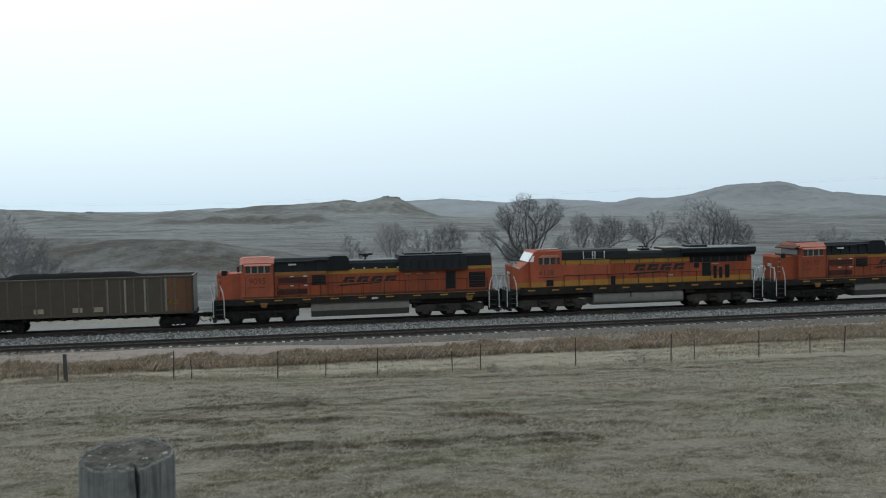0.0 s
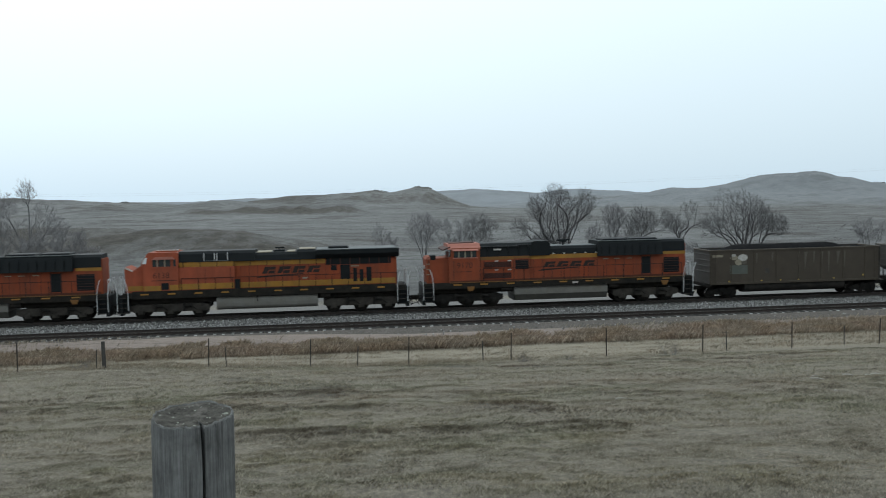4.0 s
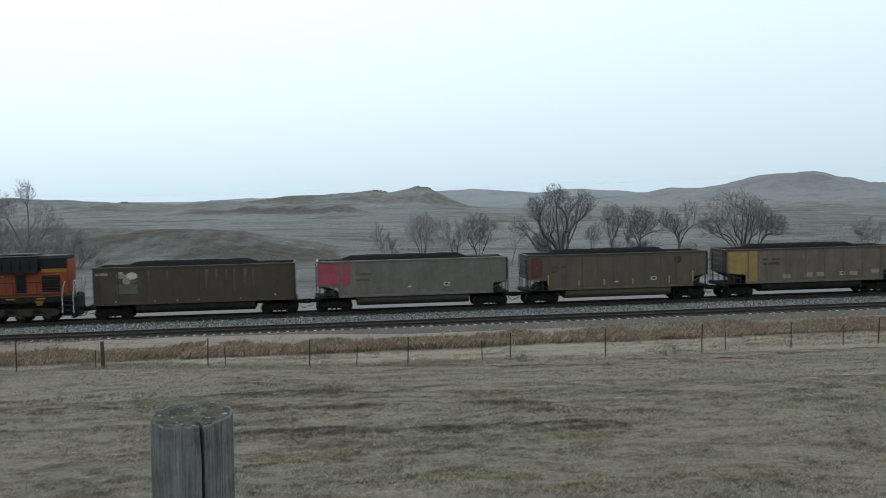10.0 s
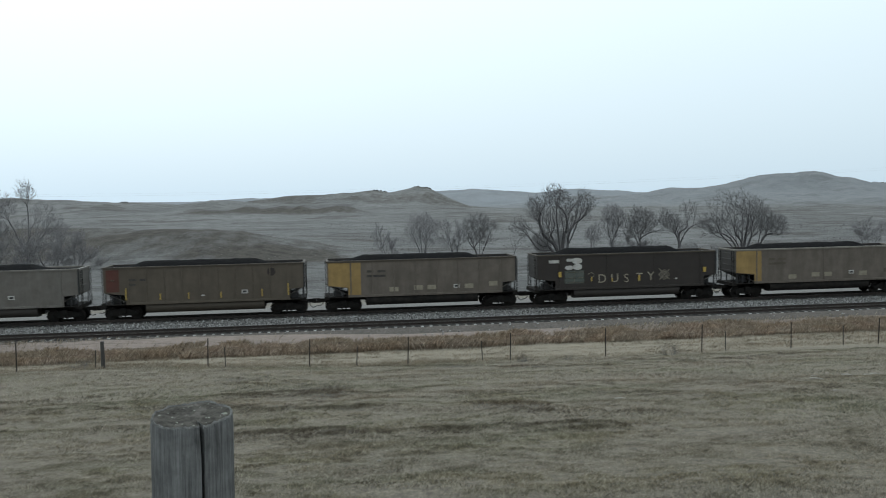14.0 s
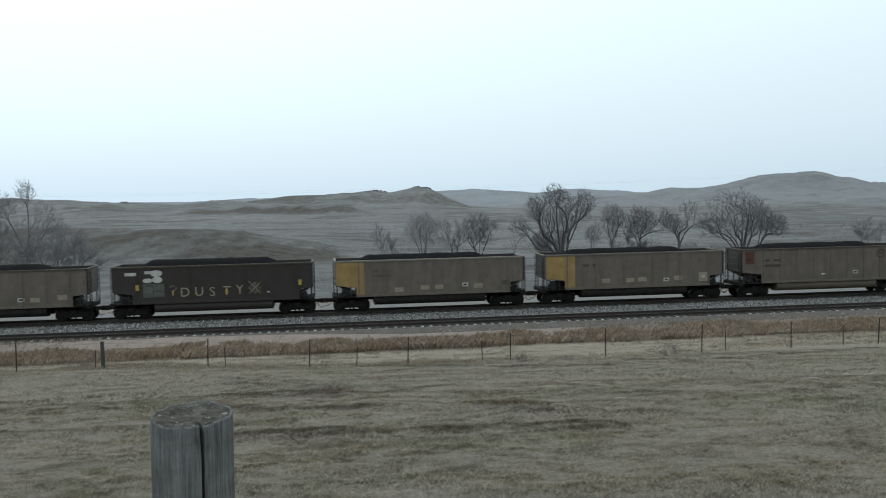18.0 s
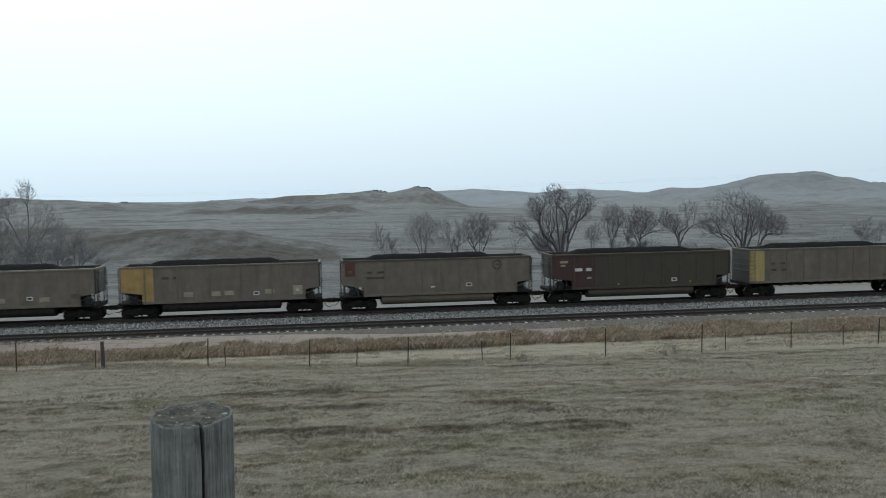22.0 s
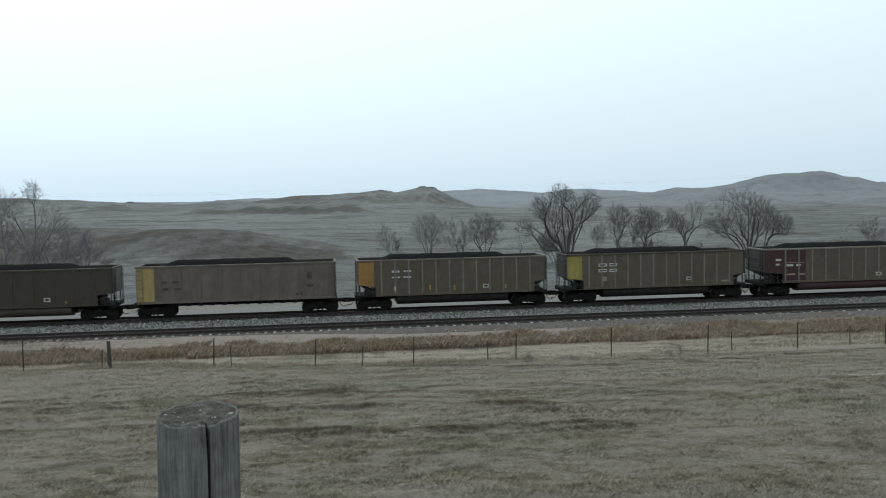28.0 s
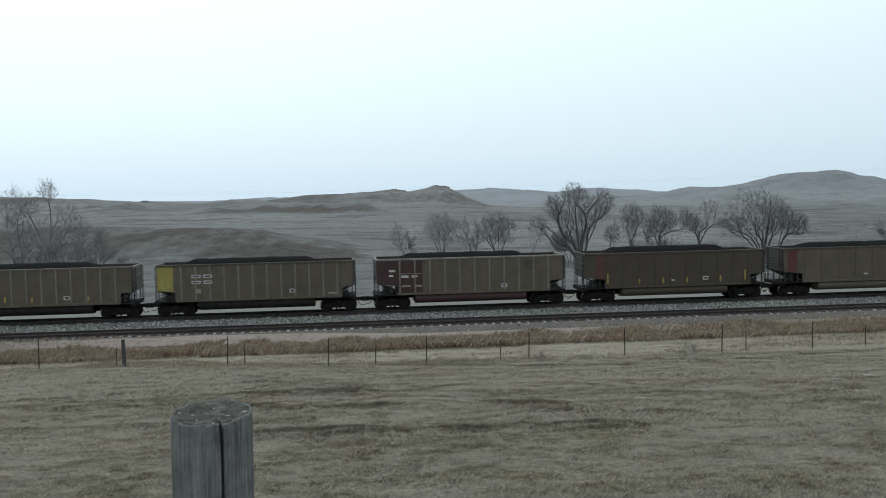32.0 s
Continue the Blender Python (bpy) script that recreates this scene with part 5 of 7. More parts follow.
    part("cabinet_seam", Shape().box(-3.64, -3.60, -1.352, -1.338, DECK, 3.6), M_LOCO_VENT, lo)
    part("cabinet_seam", Shape().box(-5.95, -5.92, -1.352, -1.338, DECK, 3.6), M_LOCO_VENT, lo)
    part("upper_hood", hood(-6.22, -2.2, 3.84, 4.86, 1.30, 0.14), M_LOCO_BLACK, lo)
    part("hood_shelf", Shape().box(-6.1, -3.3, -1.36, -1.2, 4.60, 4.66).box(-3.4, -2.3, -1.36, -1.2, 4.68, 4.74), M_ROOF_DARK, lo, "narrow ledge along the hood's shoulder")
    for k in range(5):
        part("roof_rib", lambda: Shape().box(-0.03, 0.03, -1.32, -1.2, 3.9, 4.62), M_LOCO_BLACK, lo, at=pose(-5.6 + 0.8 * k, 0, 0), key="roof_rib")
    part("marker_plate", Shape().box(-5.15, -4.6, -1.36, -1.28, 4.34, 4.46), M_WHITE, lo, "small pale plate")
    part("dynamic_brake", Shape().prism([(-2.2, 3.84), (-0.72, 3.84), (-0.72, 4.72), (-0.92, 4.93), (-1.9, 4.95), (-2.2, 4.86)], -1.18, 1.18), M_LOCO_BLACK, lo)
    part("roof_top", hood(-0.74, 3.05, 3.84, 4.50, 1.02, 0.06), M_LOCO_BLACK, lo)
    part("roof_sheet", Shape().box(-0.65, 3.0, -0.80, 0.80, 4.50, 4.55, 0.02), M_ROOF, lo)
    part("horn", Shape().tube([(0.60, 0, 4.5), (0.60, 0, 4.86)], 0.07, 6).tube([(0.1, 0, 4.92), (1.15, 0, 4.94)], 0.075, 6).box(0.4, 0.82, -0.2, 0.2, 4.76, 4.92), M_LOCO_BLACK, lo)
    part("radiator", hood(3.02, 8.2, 3.68, 4.84, 1.42, 0.20), M_LOCO_BLACK, lo)
    part("radiator_edge", Shape().box(3.1, 8.15, -1.19, -1.02, 4.80, 4.86), M_ROOF, lo, "pale grey edge of the radiator roof")
    for a in (3.5, 5.85):
        part("radiator_fan", Shape().box(a, a + 2.1, -0.9, 0.9, 4.84, 4.97, 0.05), M_LOCO_BLACK, lo)
    for k in range(8):
        part("radiator_screen", lambda: Shape().box(-0.02, 0.02, -1.44, -1.36, 3.75, 4.5), M_LOCO_BLACK, lo, at=pose(3.3 + 0.62 * k, 0, 0), key="radiator_screen")
    part("tail_hood", hood(8.2, 10.12, 3.90, 4.82, 1.10, 0.06), M_LOCO_BLACK, lo)
    part("tail_stripe", Shape().box(8.35, 10.15, -1.08, -1.045, 3.66, 3.94), M_LOCO_YELLOW, lo)
    part("tail_cap", Shape().box(10.1, 10.2, -1.0, 1.0, DECK, 4.5, 0.02), M_ORANGE, lo)
    louvred(lo, 8.38, 9.65, 2.24, 3.42, Y, 6, M_LOCO_BLACK, M_LOCO_VENT)
    part("hood_door", Shape().box(6.64, 7.28, -1.075, -1.045, 2.2, 3.52), M_LOCO_BLACK, lo)
    part("door_frame", Shape().box(6.56, 6.64, -1.07, -1.045, 2.1, 3.6).box(7.28, 7.36, -1.07, -1.045, 2.1, 3.6), M_LOCO_VENT, lo)
    for k in range(12):
        part("door_seam", lambda: Shape().box(-0.012, 0.012, -1.062, -1.045, 2.05, 3.5), M_LOCO_VENT, lo, at=pose(-2.0 + 0.72 * k, 0, 0), key="door_seam")
    for k in range(7):
        part("lift_lug", lambda: Shape().box(-0.06, 0.06, -1.09, -1.02, 3.92, 4.0), M_WHITE, lo, at=pose(-2.1 + 0.84 * k, 0, 0), key="lift_lug")
    for x in (3.7, 4.6, 5.6):
        part("latch", Shape().box(x - 0.22, x + 0.22, -1.075, -1.045, 3.40, 3.46), M_PALE, lo, "pale latch strip")
    emblem(lo, -1.25, 2.85, 2.94, 3.34, Y)
    handrail(lo, -6.0, 9.7, -1.47, DECK, 2.98)
    handrail(lo, -6.0, 9.7, 1.47, DECK, 2.98)
    part("step_light", Shape().box(0.9, 1.35, -1.56, -1.52, 1.66, 1.80), M_WHITE, lo)
    for a, b, y in ((-8.55, -6.28, -1.5), (-6.2, -2.4, -1.34), (-2.36, 10.05, -1.05)):
        part("lower_panel", Shape().box(a, b, y - 0.008, y + 0.02, DECK, DECK + 0.16), M_SOOTED, lo, "soot-dulled panel above the walkway")
    # fuel tank between the trucks
    tank = [(-1.40, 0.92), (-1.40, 1.34), (-1.25, 1.50), (1.25, 1.50), (1.40, 1.34), (1.40, 0.92)]
    part("fuel_tank", Shape().prism([(a, b) for a, b in tank][::-1], -3.6, 3.72, axis="x"), M_TANK, lo, "dust-grey fuel tank", smooth=False)
    # the tank's underside: its shade is painted as a darker colour
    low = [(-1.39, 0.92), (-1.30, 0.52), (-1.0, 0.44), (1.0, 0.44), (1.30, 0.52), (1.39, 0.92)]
    part("tank_bottom", Shape().prism([(a, b) for a, b in low], -3.58, 3.70, axis="x"), M_TANK_LOW, lo, "lower half of the tank, its shade put into the colour")
    loco_truck(lo, -7.15, (-1.93, 0.0, 1.93), LOCO_R, False)
    loco_truck(lo, 6.85, (-1.88, 0.0, 1.88), LOCO_R, True)
    part("air_reservoir", Shape().tube([(3.85, -1.25, 1.35), (4.6, -1.25, 1.35)], 0.2, 10), M_SILL, lo, smooth=True)
    part("air_reservoir", Shape().tube([(-4.6, -1.3, 1.38), (-3.7, -1.3, 1.38)], 0.16, 10), M_SILL, lo, smooth=True)
    for x in (-7.0, 8.3):
        part("jacking_pad", lambda: Shape().prism([(-0.3, 1.66), (0.3, 1.66), (0.16, 1.32), (-0.16, 1.32)], -1.56, -1.46), M_STRIPE_DULL, lo, "dirty yellow jacking pad", at=pose(x, 0, 0), key="jacking_pad")
    return lo


def loco_second(s, label, number):
    """A six-axle diesel with a pointed nose, flat black hood top and overhanging radiator wings."""
    lo = thing("diesel_locomotive", track_pose(s), label, "locomotive", "helper locomotives")
    MOVERS.append((lo, s))
    H = LOCO_B / 2
    part("underframe", Shape().box(-H + 0.72, H - 0.72, -1.48, 1.48, 1.60, DECK, 0.03).box(-H + 1.0, H - 1.0, -0.9, 0.9, 1.1, 1.62), M_SILL, lo)
    part("side_sill", Shape().box(-H + 1.4, H - 1.5, -1.52, -1.44, 1.52, 2.08).box(-H + 1.4, H - 1.5, 1.44, 1.52, 1.52, 2.08), M_SILL, lo)
    for k in range(10):
        part("reflector", lambda: Shape().box(-0.28, 0.28, -1.535, -1.52, 1.80, 1.90), M_LOCO_YELLOW, lo, at=pose(-8.7 + 1.9 * k, 0, 0), key="reflector2")
    loco_ends(lo, H)
    steps(lo, -H + 0.75, -1)
    steps(lo, H - 1.0, 1)
    part("nose", Shape().prism([(-10.05, DECK), (-8.6, DECK), (-8.6, 4.02), (-8.85, 4.0), (-9.55, 3.56), (-10.08, 3.84), (-10.14, 3.74)], -1.15, 1.15), M_ORANGE_CLEAN, lo)
    part("headlight", Shape().box(-10.20, -10.1, -0.3, 0.3, 3.05, 3.25, 0.02), M_WHITE, lo)
    part("nose_line", Shape().prism([(-10.12, 3.74), (-10.08, 3.86), (-9.55, 3.58), (-9.55, 3.48)], -1.165, -1.15), M_WHITE, lo)
    part("nose_line", Shape().prism([(-9.55, 3.49), (-9.55, 3.57), (-8.9, 3.98), (-8.86, 3.93)], -1.162, -1.15), M_CAB_ROOF, lo)
    part("cab", Shape().prism([(-8.75, DECK), (-6.28, DECK), (-6.28, 4.78), (-6.4, 4.86), (-8.36, 4.86), (-8.46, 4.76), (-8.90, 4.02), (-8.75, 3.9)], -1.5, 1.5), M_ORANGE_CLEAN, lo)
    part("windshield", Shape().prism([(-8.92, 4.06), (-8.86, 4.04), (-8.46, 4.70), (-8.52, 4.72)], -1.3, 1.3), M_WINDSHIELD, lo, "windshield with the pale sky's reflection put into its colour")
    part("side_windshield", Shape().prism([(-8.82, 4.06), (-8.52, 4.06), (-8.45, 4.52), (-8.58, 4.52)], -1.515, -1.49), M_WINDSHIELD, lo)
    for a, b in ((-8.08, -7.82), (-7.66, -7.28), (-7.16, -6.82), (-6.62, -6.44)):
        part("cab_window", Shape().box(a, b, -1.515, -1.49, 3.84, 4.34), M_GLASS, lo)
    for a in (-7.74, -7.22):
        part("window_post", Shape().box(a - 0.045, a + 0.045, -1.53, -1.5, 3.82, 4.36), M_PALE, lo, "pale window post")
    part("sunshade", Shape().prism([(-8.1, 4.36), (-6.5, 4.36), (-6.66, 4.54), (-7.85, 4.54)], -1.72, -1.5), M_CAB_ROOF, lo, "pale pink awning over the cab windows")
    part("roof_box", Shape().box(-8.0, -6.4, -0.7, 0.7, 4.86, 4.94, 0.04), M_ORANGE_CLEAN, lo)
    for k in range(6):
        part("roof_plate", lambda: Shape().box(-0.09, 0.09, -0.72, -0.4, 4.94, 5.0, 0.01), M_WHITE, lo, "small pale roof fitting", at=pose(-7.85 + 0.28 * k, 0, 0), key="roof_plate")
    lettering("road_number", number, 0.60, M_NUMBER, lo, -7.5, 3.0, -1.505)
    part("number_underline", Shape().box(-8.2, -6.4, -1.515, -1.5, 2.80, 2.85), M_LOCO_VENT, lo)
    part("black_box", Shape().box(-7.5, -6.98, -1.53, -1.49, 2.16, 2.64), M_LOCO_BLACK, lo)
    part("lower_stripe", Shape().box(-9.9, -8.7, -1.16, -1.13, 2.1, 2.45), M_LOCO_YELLOW, lo)
    part("lower_stripe", Shape().box(-8.7, -7.55, -1.525, -1.5, 2.1, 2.46), M_LOCO_YELLOW, lo)
    part("lower_stripe", Shape().box(-6.92, -6.3, -1.525, -1.5, 2.1, 2.5), M_LOCO_YELLOW, lo)
    part("engine_hood", hood(-6.28, 9.62, DECK, 4.12, 1.12), M_ORANGE, lo)
    part("auxiliary_cabinet", Shape().box(-6.28, -2.3, -1.42, 1.42, DECK, 3.72, 0.03), M_ORANGE_CLEAN, lo)
    part("lower_stripe", Shape().box(-6.25, -2.35, -1.445, -1.415, 2.12, 2.53), M_LOCO_YELLOW, lo)
    part("lower_stripe", Shape().box(-2.05, 9.5, -1.145, -1.115, 2.10, 2.50), M_LOCO_YELLOW, lo)
    part("upper_stripe", Shape().box(-6.25, -2.3, -1.32, -1.10, 3.74, 4.08), M_LOCO_YELLOW, lo)
    part("upper_stripe", Shape().box(-2.3, 4.3, -1.145, -1.115, 3.72, 4.06), M_LOCO_YELLOW, lo)
    part("upper_hood", hood(-6.28, -0.8, 4.06, 4.85, 1.30, 0.10), M_LOCO_BLACK, lo)
    for a in (-4.47, -3.72, -3.54, -2.78):
        part("hood_frame", Shape().box(a - 0.025, a + 0.025, -1.34, -1.2, 4.15, 4.72), M_SILVER, lo, "pale frame on the black hood")
    part("hood_frame", Shape().box(-4.45, -2.8, -1.33, -1.2, 4.13, 4.17), M_ROOF, lo)
    part("hood_top", hood(-0.8, 2.25, 4.06, 4.64, 1.2, 0.08), M_LOCO_BLACK, lo)
    part("hood_rise", hood(2.25, 3.65, 4.06, 4.80, 1.22, 0.08), M_LOCO_BLACK, lo)
    part("exhaust_stack", Shape().box(0.5, 1.35, -0.35, 0.35, 4.60, 4.78, 0.04).tube([(0.9, 0, 4.7), (0.9, 0, 4.92)], 0.05).tube([(0.6, 0.1, 4.92), (1.3, 0.1, 4.92)], 0.06), M_LOCO_BLACK, lo)
    for a, b, z in ((-0.7, 0.35, 4.64), (1.5, 2.1, 4.64), (2.4, 3.6, 4.80)):
        part("roof_sheet", Shape().box(a, b, -0.95, 0.95, z - 0.01, z + 0.05, 0.02), M_PALE, lo, "dust-pale roof plate")
    part("radiator_wing", Shape().prism([(-1.30, 4.10), (1.30, 4.10), (1.58, 4.42), (1.58, 4.74), (-1.58, 4.74), (-1.58, 4.42)], 3.6, 9.78, axis="x"), M_LOCO_BLACK, lo)
    part("radiator_top", Shape().box(3.7, 9.6, -1.5, 1.5, 4.73, 4.79, 0.02), M_ROOF, lo)
    part("roof_fan", Shape().box(4.55, 6.05, -0.8, 0.8, 4.78, 4.96, 0.06), M_LOCO_BLACK, lo)
    part("radiator_intake", Shape().box(4.35, 9.2, -1.15, -1.115, 3.60, 4.10), M_LOCO_BLACK, lo)
    for k in range(7):
        part("intake_post", lambda: Shape().box(-0.04, 0.04, -1.17, -1.145, 3.60, 4.10), M_LOCO_VENT, lo, at=pose(4.7 + 0.72 * k, 0, 0), key="intake_post")
    for a, b, z0, z1 in ((5.40, 6.12, 2.5, 3.56), (6.36, 6.64, 2.3, 3.3), (6.84, 7.12, 2.3, 3.2), (7.34, 7.72, 2.3, 3.36), (4.72, 5.14, 3.18, 3.56)):
        part("hood_door", Shape().box(a, b, -1.15, -1.115, z0, z1), M_LOCO_BLACK, lo)
    part("pale_plate", Shape().box(2.6, 2.95, -1.14, -1.115, 2.62, 2.74), M_PALE, lo)
    part("pale_plate", Shape().box(6.2, 6.8, -1.14, -1.115, 3.42, 3.5), M_PALE, lo)
    for k in range(13):
        part("door_seam", lambda: Shape().box(-0.012, 0.012, -1.132, -1.115, 2.5, 3.75), M_LOCO_VENT, lo, at=pose(-1.9 + 0.62 * k, 0, 0), key="door_seam2")
    part("cabinet_gap", Shape().box(-2.3, -1.95, -1.44, -1.1, DECK, 2.75), M_LOCO_BLACK, lo)
    part("cabinet_seam", Shape().box(-2.62, -2.58, -1.435, -1.415, 2.5, 3.7), M_LOCO_VENT, lo)
    part("cabinet_seam", Shape().box(-4.4, -4.38, -1.43, -1.415, 2.5, 3.7), M_LOCO_VENT, lo)
    emblem(lo, -0.35, 3.95, 3.08, 3.58, -1.12)
    handrail(lo, -6.1, 9.6, -1.47, DECK, 2.92, 1.25)
    handrail(lo, -6.1, 9.6, 1.47, DECK, 2.92, 1.25)
    for k in range(9):
        part("hood_rail_post", lambda: Shape().tube([(0, -1.36, 3.7), (0, -1.36, 4.15)], 0.022, 5), M_LOCO_BLACK, lo, at=pose(-5.95 + 1.2 * k, 0, 0), key="hood_rail_post")
    part("hood_rail", Shape().tube([(-6.1, -1.36, 4.12), (4.1, -1.36, 4.12)], 0.022, 5), M_LOCO_BLACK, lo)
    tank = [(1.42 * abs(math.cos(a)) ** 0.45 * (1 if math.cos(a) > 0 else -1), 1.02 + 0.54 * abs(math.sin(a)) ** 0.6 * (1 if math.sin(a) > 0 else -1)) for a in np.linspace(0.01, 2 * math.pi - 0.25, 26)]
    part("fuel_tank", Shape().prism(tank, -3.66, 3.68, axis="x"), M_TANK, lo, "dust-grey fuel tank")
    for a in (-2.6, -1.0, 1.2, 2.9):
        part("tank_strap", lambda: Shape().box(-0.03, 0.03, -1.45, 1.45, 0.7, 1.4), M_TANK, lo, at=pose(a, 0, 0), key="tank_strap")
    part("tank_filler", Shape().tube([(-0.7, -1.45, 1.5), (-0.7, -1.5, 1.1)], 0.04), M_UNDER, lo)
    loco_truck(lo, -7.0, (-2.05, 0.0, 2.05), LOCO_R, True)
    loco_truck(lo, 6.9, (-2.05, 0.0, 2.05), LOCO_R, True)
    part("air_reservoir", Shape().tube([(3.9, -1.25, 1.35), (4.6, -1.25, 1.35)], 0.2, 10), M_SILL, lo, smooth=True)
    return lo


loco_first(LEAD - LOCO_A / 2, "orange and black diesel locomotive with a faded pinkish cab", "9170", M_ORANGE, False)
loco_second(LEAD - LOCO_A - LOCO_B / 2, "orange diesel locomotive with yellow stripes and black radiator wings", "6138")
loco_first(LEAD - LOCO_A * 1.5 - LOCO_B + 0.3, "orange and black diesel locomotive with a bright orange cab", "9095", M_ORANGE_CLEAN, True)

# ---- fence along the foot of the slope ----
M_TPOST = material("rusty_steel_fence_post", (0.042, 0.038, 0.035), 0.8, 0.2, (0.06, 0.042, 0.032), 6, 0.6)
M_WIRE = material("dull_fence_wire", (0.09, 0.085, 0.08), 0.6, 0.5, (0.06, 0.05, 0.045), 8, 0.5)
M_OLD_WOOD = material("dark_weathered_wood", (0.055, 0.05, 0.046), 0.95, 0, (0.03, 0.027, 0.025), 9, 0.7, bump=0.6, bump_scale=30)
FENCE_N = 24.8


def build_fence():
    fence = thing("wire_fence", Matrix.Identity(4), "thin steel-post wire fence standing in short dry grass", "fence")
    tops = []
    rng = random.Random(3)
    stations = [-43.1, -38.1, -33.2, -28.3, -23.35, -19.47, -14.65, -9.83, -5.03, 0.11, 5.04, 10.15, 15.03, 19.92, 24.8, 29.8, 34.7, 39.6]
    for s in stations:
        x, y, z = ground_on_line(s, FENCE_N)
        wood = abs(s + 19.47) < 0.1
        tall = 1.32 if wood else rng.uniform(1.34, 1.44)
        if wood:
            part("wooden_post", Shape().tube([(0, 0, -0.3), (0.02, 0, 0.5), (0.03, 0, tall)], 0.10, 9, 0.085), M_OLD_WOOD, fence, "dark leaning wooden post", at=pose(x, y, z, 0, -2.5, 0))
        else:
            sh = Shape().box(-0.027, 0.027, -0.006, 0.006, -0.4, tall).box(-0.006, 0.006, -0.045, 0.006, -0.4, tall)
            for k in range(9):
                sh.box(-0.012, 0.012, -0.062, -0.05, 0.25 + 0.12 * k, 0.28 + 0.12 * k)
            part("steel_post", sh, M_TPOST, fence, at=pose(x, y, z, rng.uniform(-2, 2), rng.uniform(-1.2, 1.2), rng.uniform(-20, 20)))
        tops.append((x, y, z))
    for s in (-19.9, -13.86, -7.53, -1.24, 11.62, 18.16, 26.1):
        x, y, z = ground_on_line(s, FENCE_N - 0.35)
        part("stay_post", Shape().tube([(0, 0, -0.2), (0, 0, rng.uniform(0.92, 1.08))], 0.026, 6), M_OLD_WOOD, fence, "thin short wooden stay", at=pose(x, y, z, 0, rng.uniform(-3, 3), 0))
    for h in (0.45, 0.75, 1.02, 1.25):
        pts = []
        for (x0, y0, z0), (x1, y1, z1) in zip(tops, tops[1:]):
            for k in range(4):
                f = k / 4
                sag = 0.05 * (4 * f * (1 - f))
                pts.append((x0 + (x1 - x0) * f, y0 + (y1 - y0) * f - 0.06, z0 + (z1 - z0) * f + h - sag))
        part("wire", Shape().tube(pts, 0.0035, 4), M_WIRE, fence)


build_fence()

# ---- the weathered post close to the camera ----
def mat_grain(name, pale, mid, dark):
    """Weathered wood: grain drawn out along the post, dark checks and grey bloom."""
    mat = bpy.data.materials.new(name)
    mat.use_nodes = True
    nodes, links = mat.node_tree.nodes, mat.node_tree.links
    bsdf = nodes["Principled BSDF"]
    bsdf.inputs["Roughness"].default_value = 0.95
    bsdf.inputs["Specular IOR Level"].default_value = 0.1
    tc = nodes.new("ShaderNodeTexCoord")

    def grain(scale, stretch, detail):
        mp = nodes.new("ShaderNodeMapping")
        mp.inputs["Scale"].default_value = (scale, scale, stretch)
        links.new(tc.outputs["Object"], mp.inputs[0])
        t = nodes.new("ShaderNodeTexNoise")
        t.inputs["Scale"].default_value = 1.0
        t.inputs["Detail"].default_value = detail
        t.inputs["Roughness"].default_value = 0.7
        links.new(mp.outputs[0], t.inputs["Vector"])
        return t.outputs[0]

    fine, coarse, bloom = grain(210, 7, 6), grain(70, 3, 7), grain(16, 12, 6)
    ramp = nodes.new("ShaderNodeValToRGB")
    ramp.color_ramp.elements[0].position, ramp.color_ramp.elements[0].color = 0.38, (*dark, 1)
    ramp.color_ramp.elements[1].position, ramp.color_ramp.elements[1].color = 0.61, (*pale, 1)
    ramp.color_ramp.elements.new(0.5).color = (*mid, 1)
    add = nodes.new("ShaderNodeMath")
    add.operation = "MULTIPLY_ADD"
    add.inputs[1].default_value = 0.62
    links.new(fine, add.inputs[0])
    half = nodes.new("ShaderNodeMath")
    half.operation = "MULTIPLY"
    half.inputs[1].default_value = 0.38
    links.new(coarse, half.inputs[0])
    links.new(half.outputs[0], add.inputs[2])
    links.new(add.outputs[0], ramp.inputs[0])
    mr = nodes.new("ShaderNodeMapRange")
    mr.inputs[1].default_value, mr.inputs[2].default_value, mr.inputs[3].default_value, mr.inputs[4].default_value = 0.3, 0.7, 0.6, 1.35
    links.new(bloom, mr.inputs[0])
    sc = nodes.new("ShaderNodeVectorMath")
    sc.operation = "SCALE"
    links.new(ramp.outputs[0], sc.inputs[0])
    links.new(mr.outputs[0], sc.inputs["Scale"])
    links.new(sc.outputs[0], bsdf.inputs["Base Color"])
    bump = nodes.new("ShaderNodeBump")
    bump.inputs["Strength"].default_value = 0.9
    bump.inputs["Distance"].default_value = 0.006
    links.new(add.outputs[0], bump.inputs["Height"])
    links.new(bump.outputs[0], bsdf.inputs["Normal"])
    return mat


M_POST = mat_grain("weathered_grey_wood", (0.152, 0.151, 0.149), (0.116, 0.115, 0.113), (0.068, 0.067, 0.066))
M_POST_TOP = material("lichened_end_grain", (0.135, 0.126, 0.113), 1.0, 0, (0.022, 0.020, 0.018), 34, 1.0, (0.050, 0.047, 0.041), 20, 0.9, bump=0.8, bump_scale=70, spec=0.05)
M_LIP = material("bleached_wood_lip", (0.185, 0.183, 0.178), 1.0, 0, (0.085, 0.082, 0.078), 45, 0.9, bump=0.6, bump_scale=90, spec=0.05)
M_LICHEN = material("pale_lichen", (0.240, 0.250, 0.214), 1.0, 0, (0.150, 0.157, 0.132), 60, 0.7, spec=0.05)


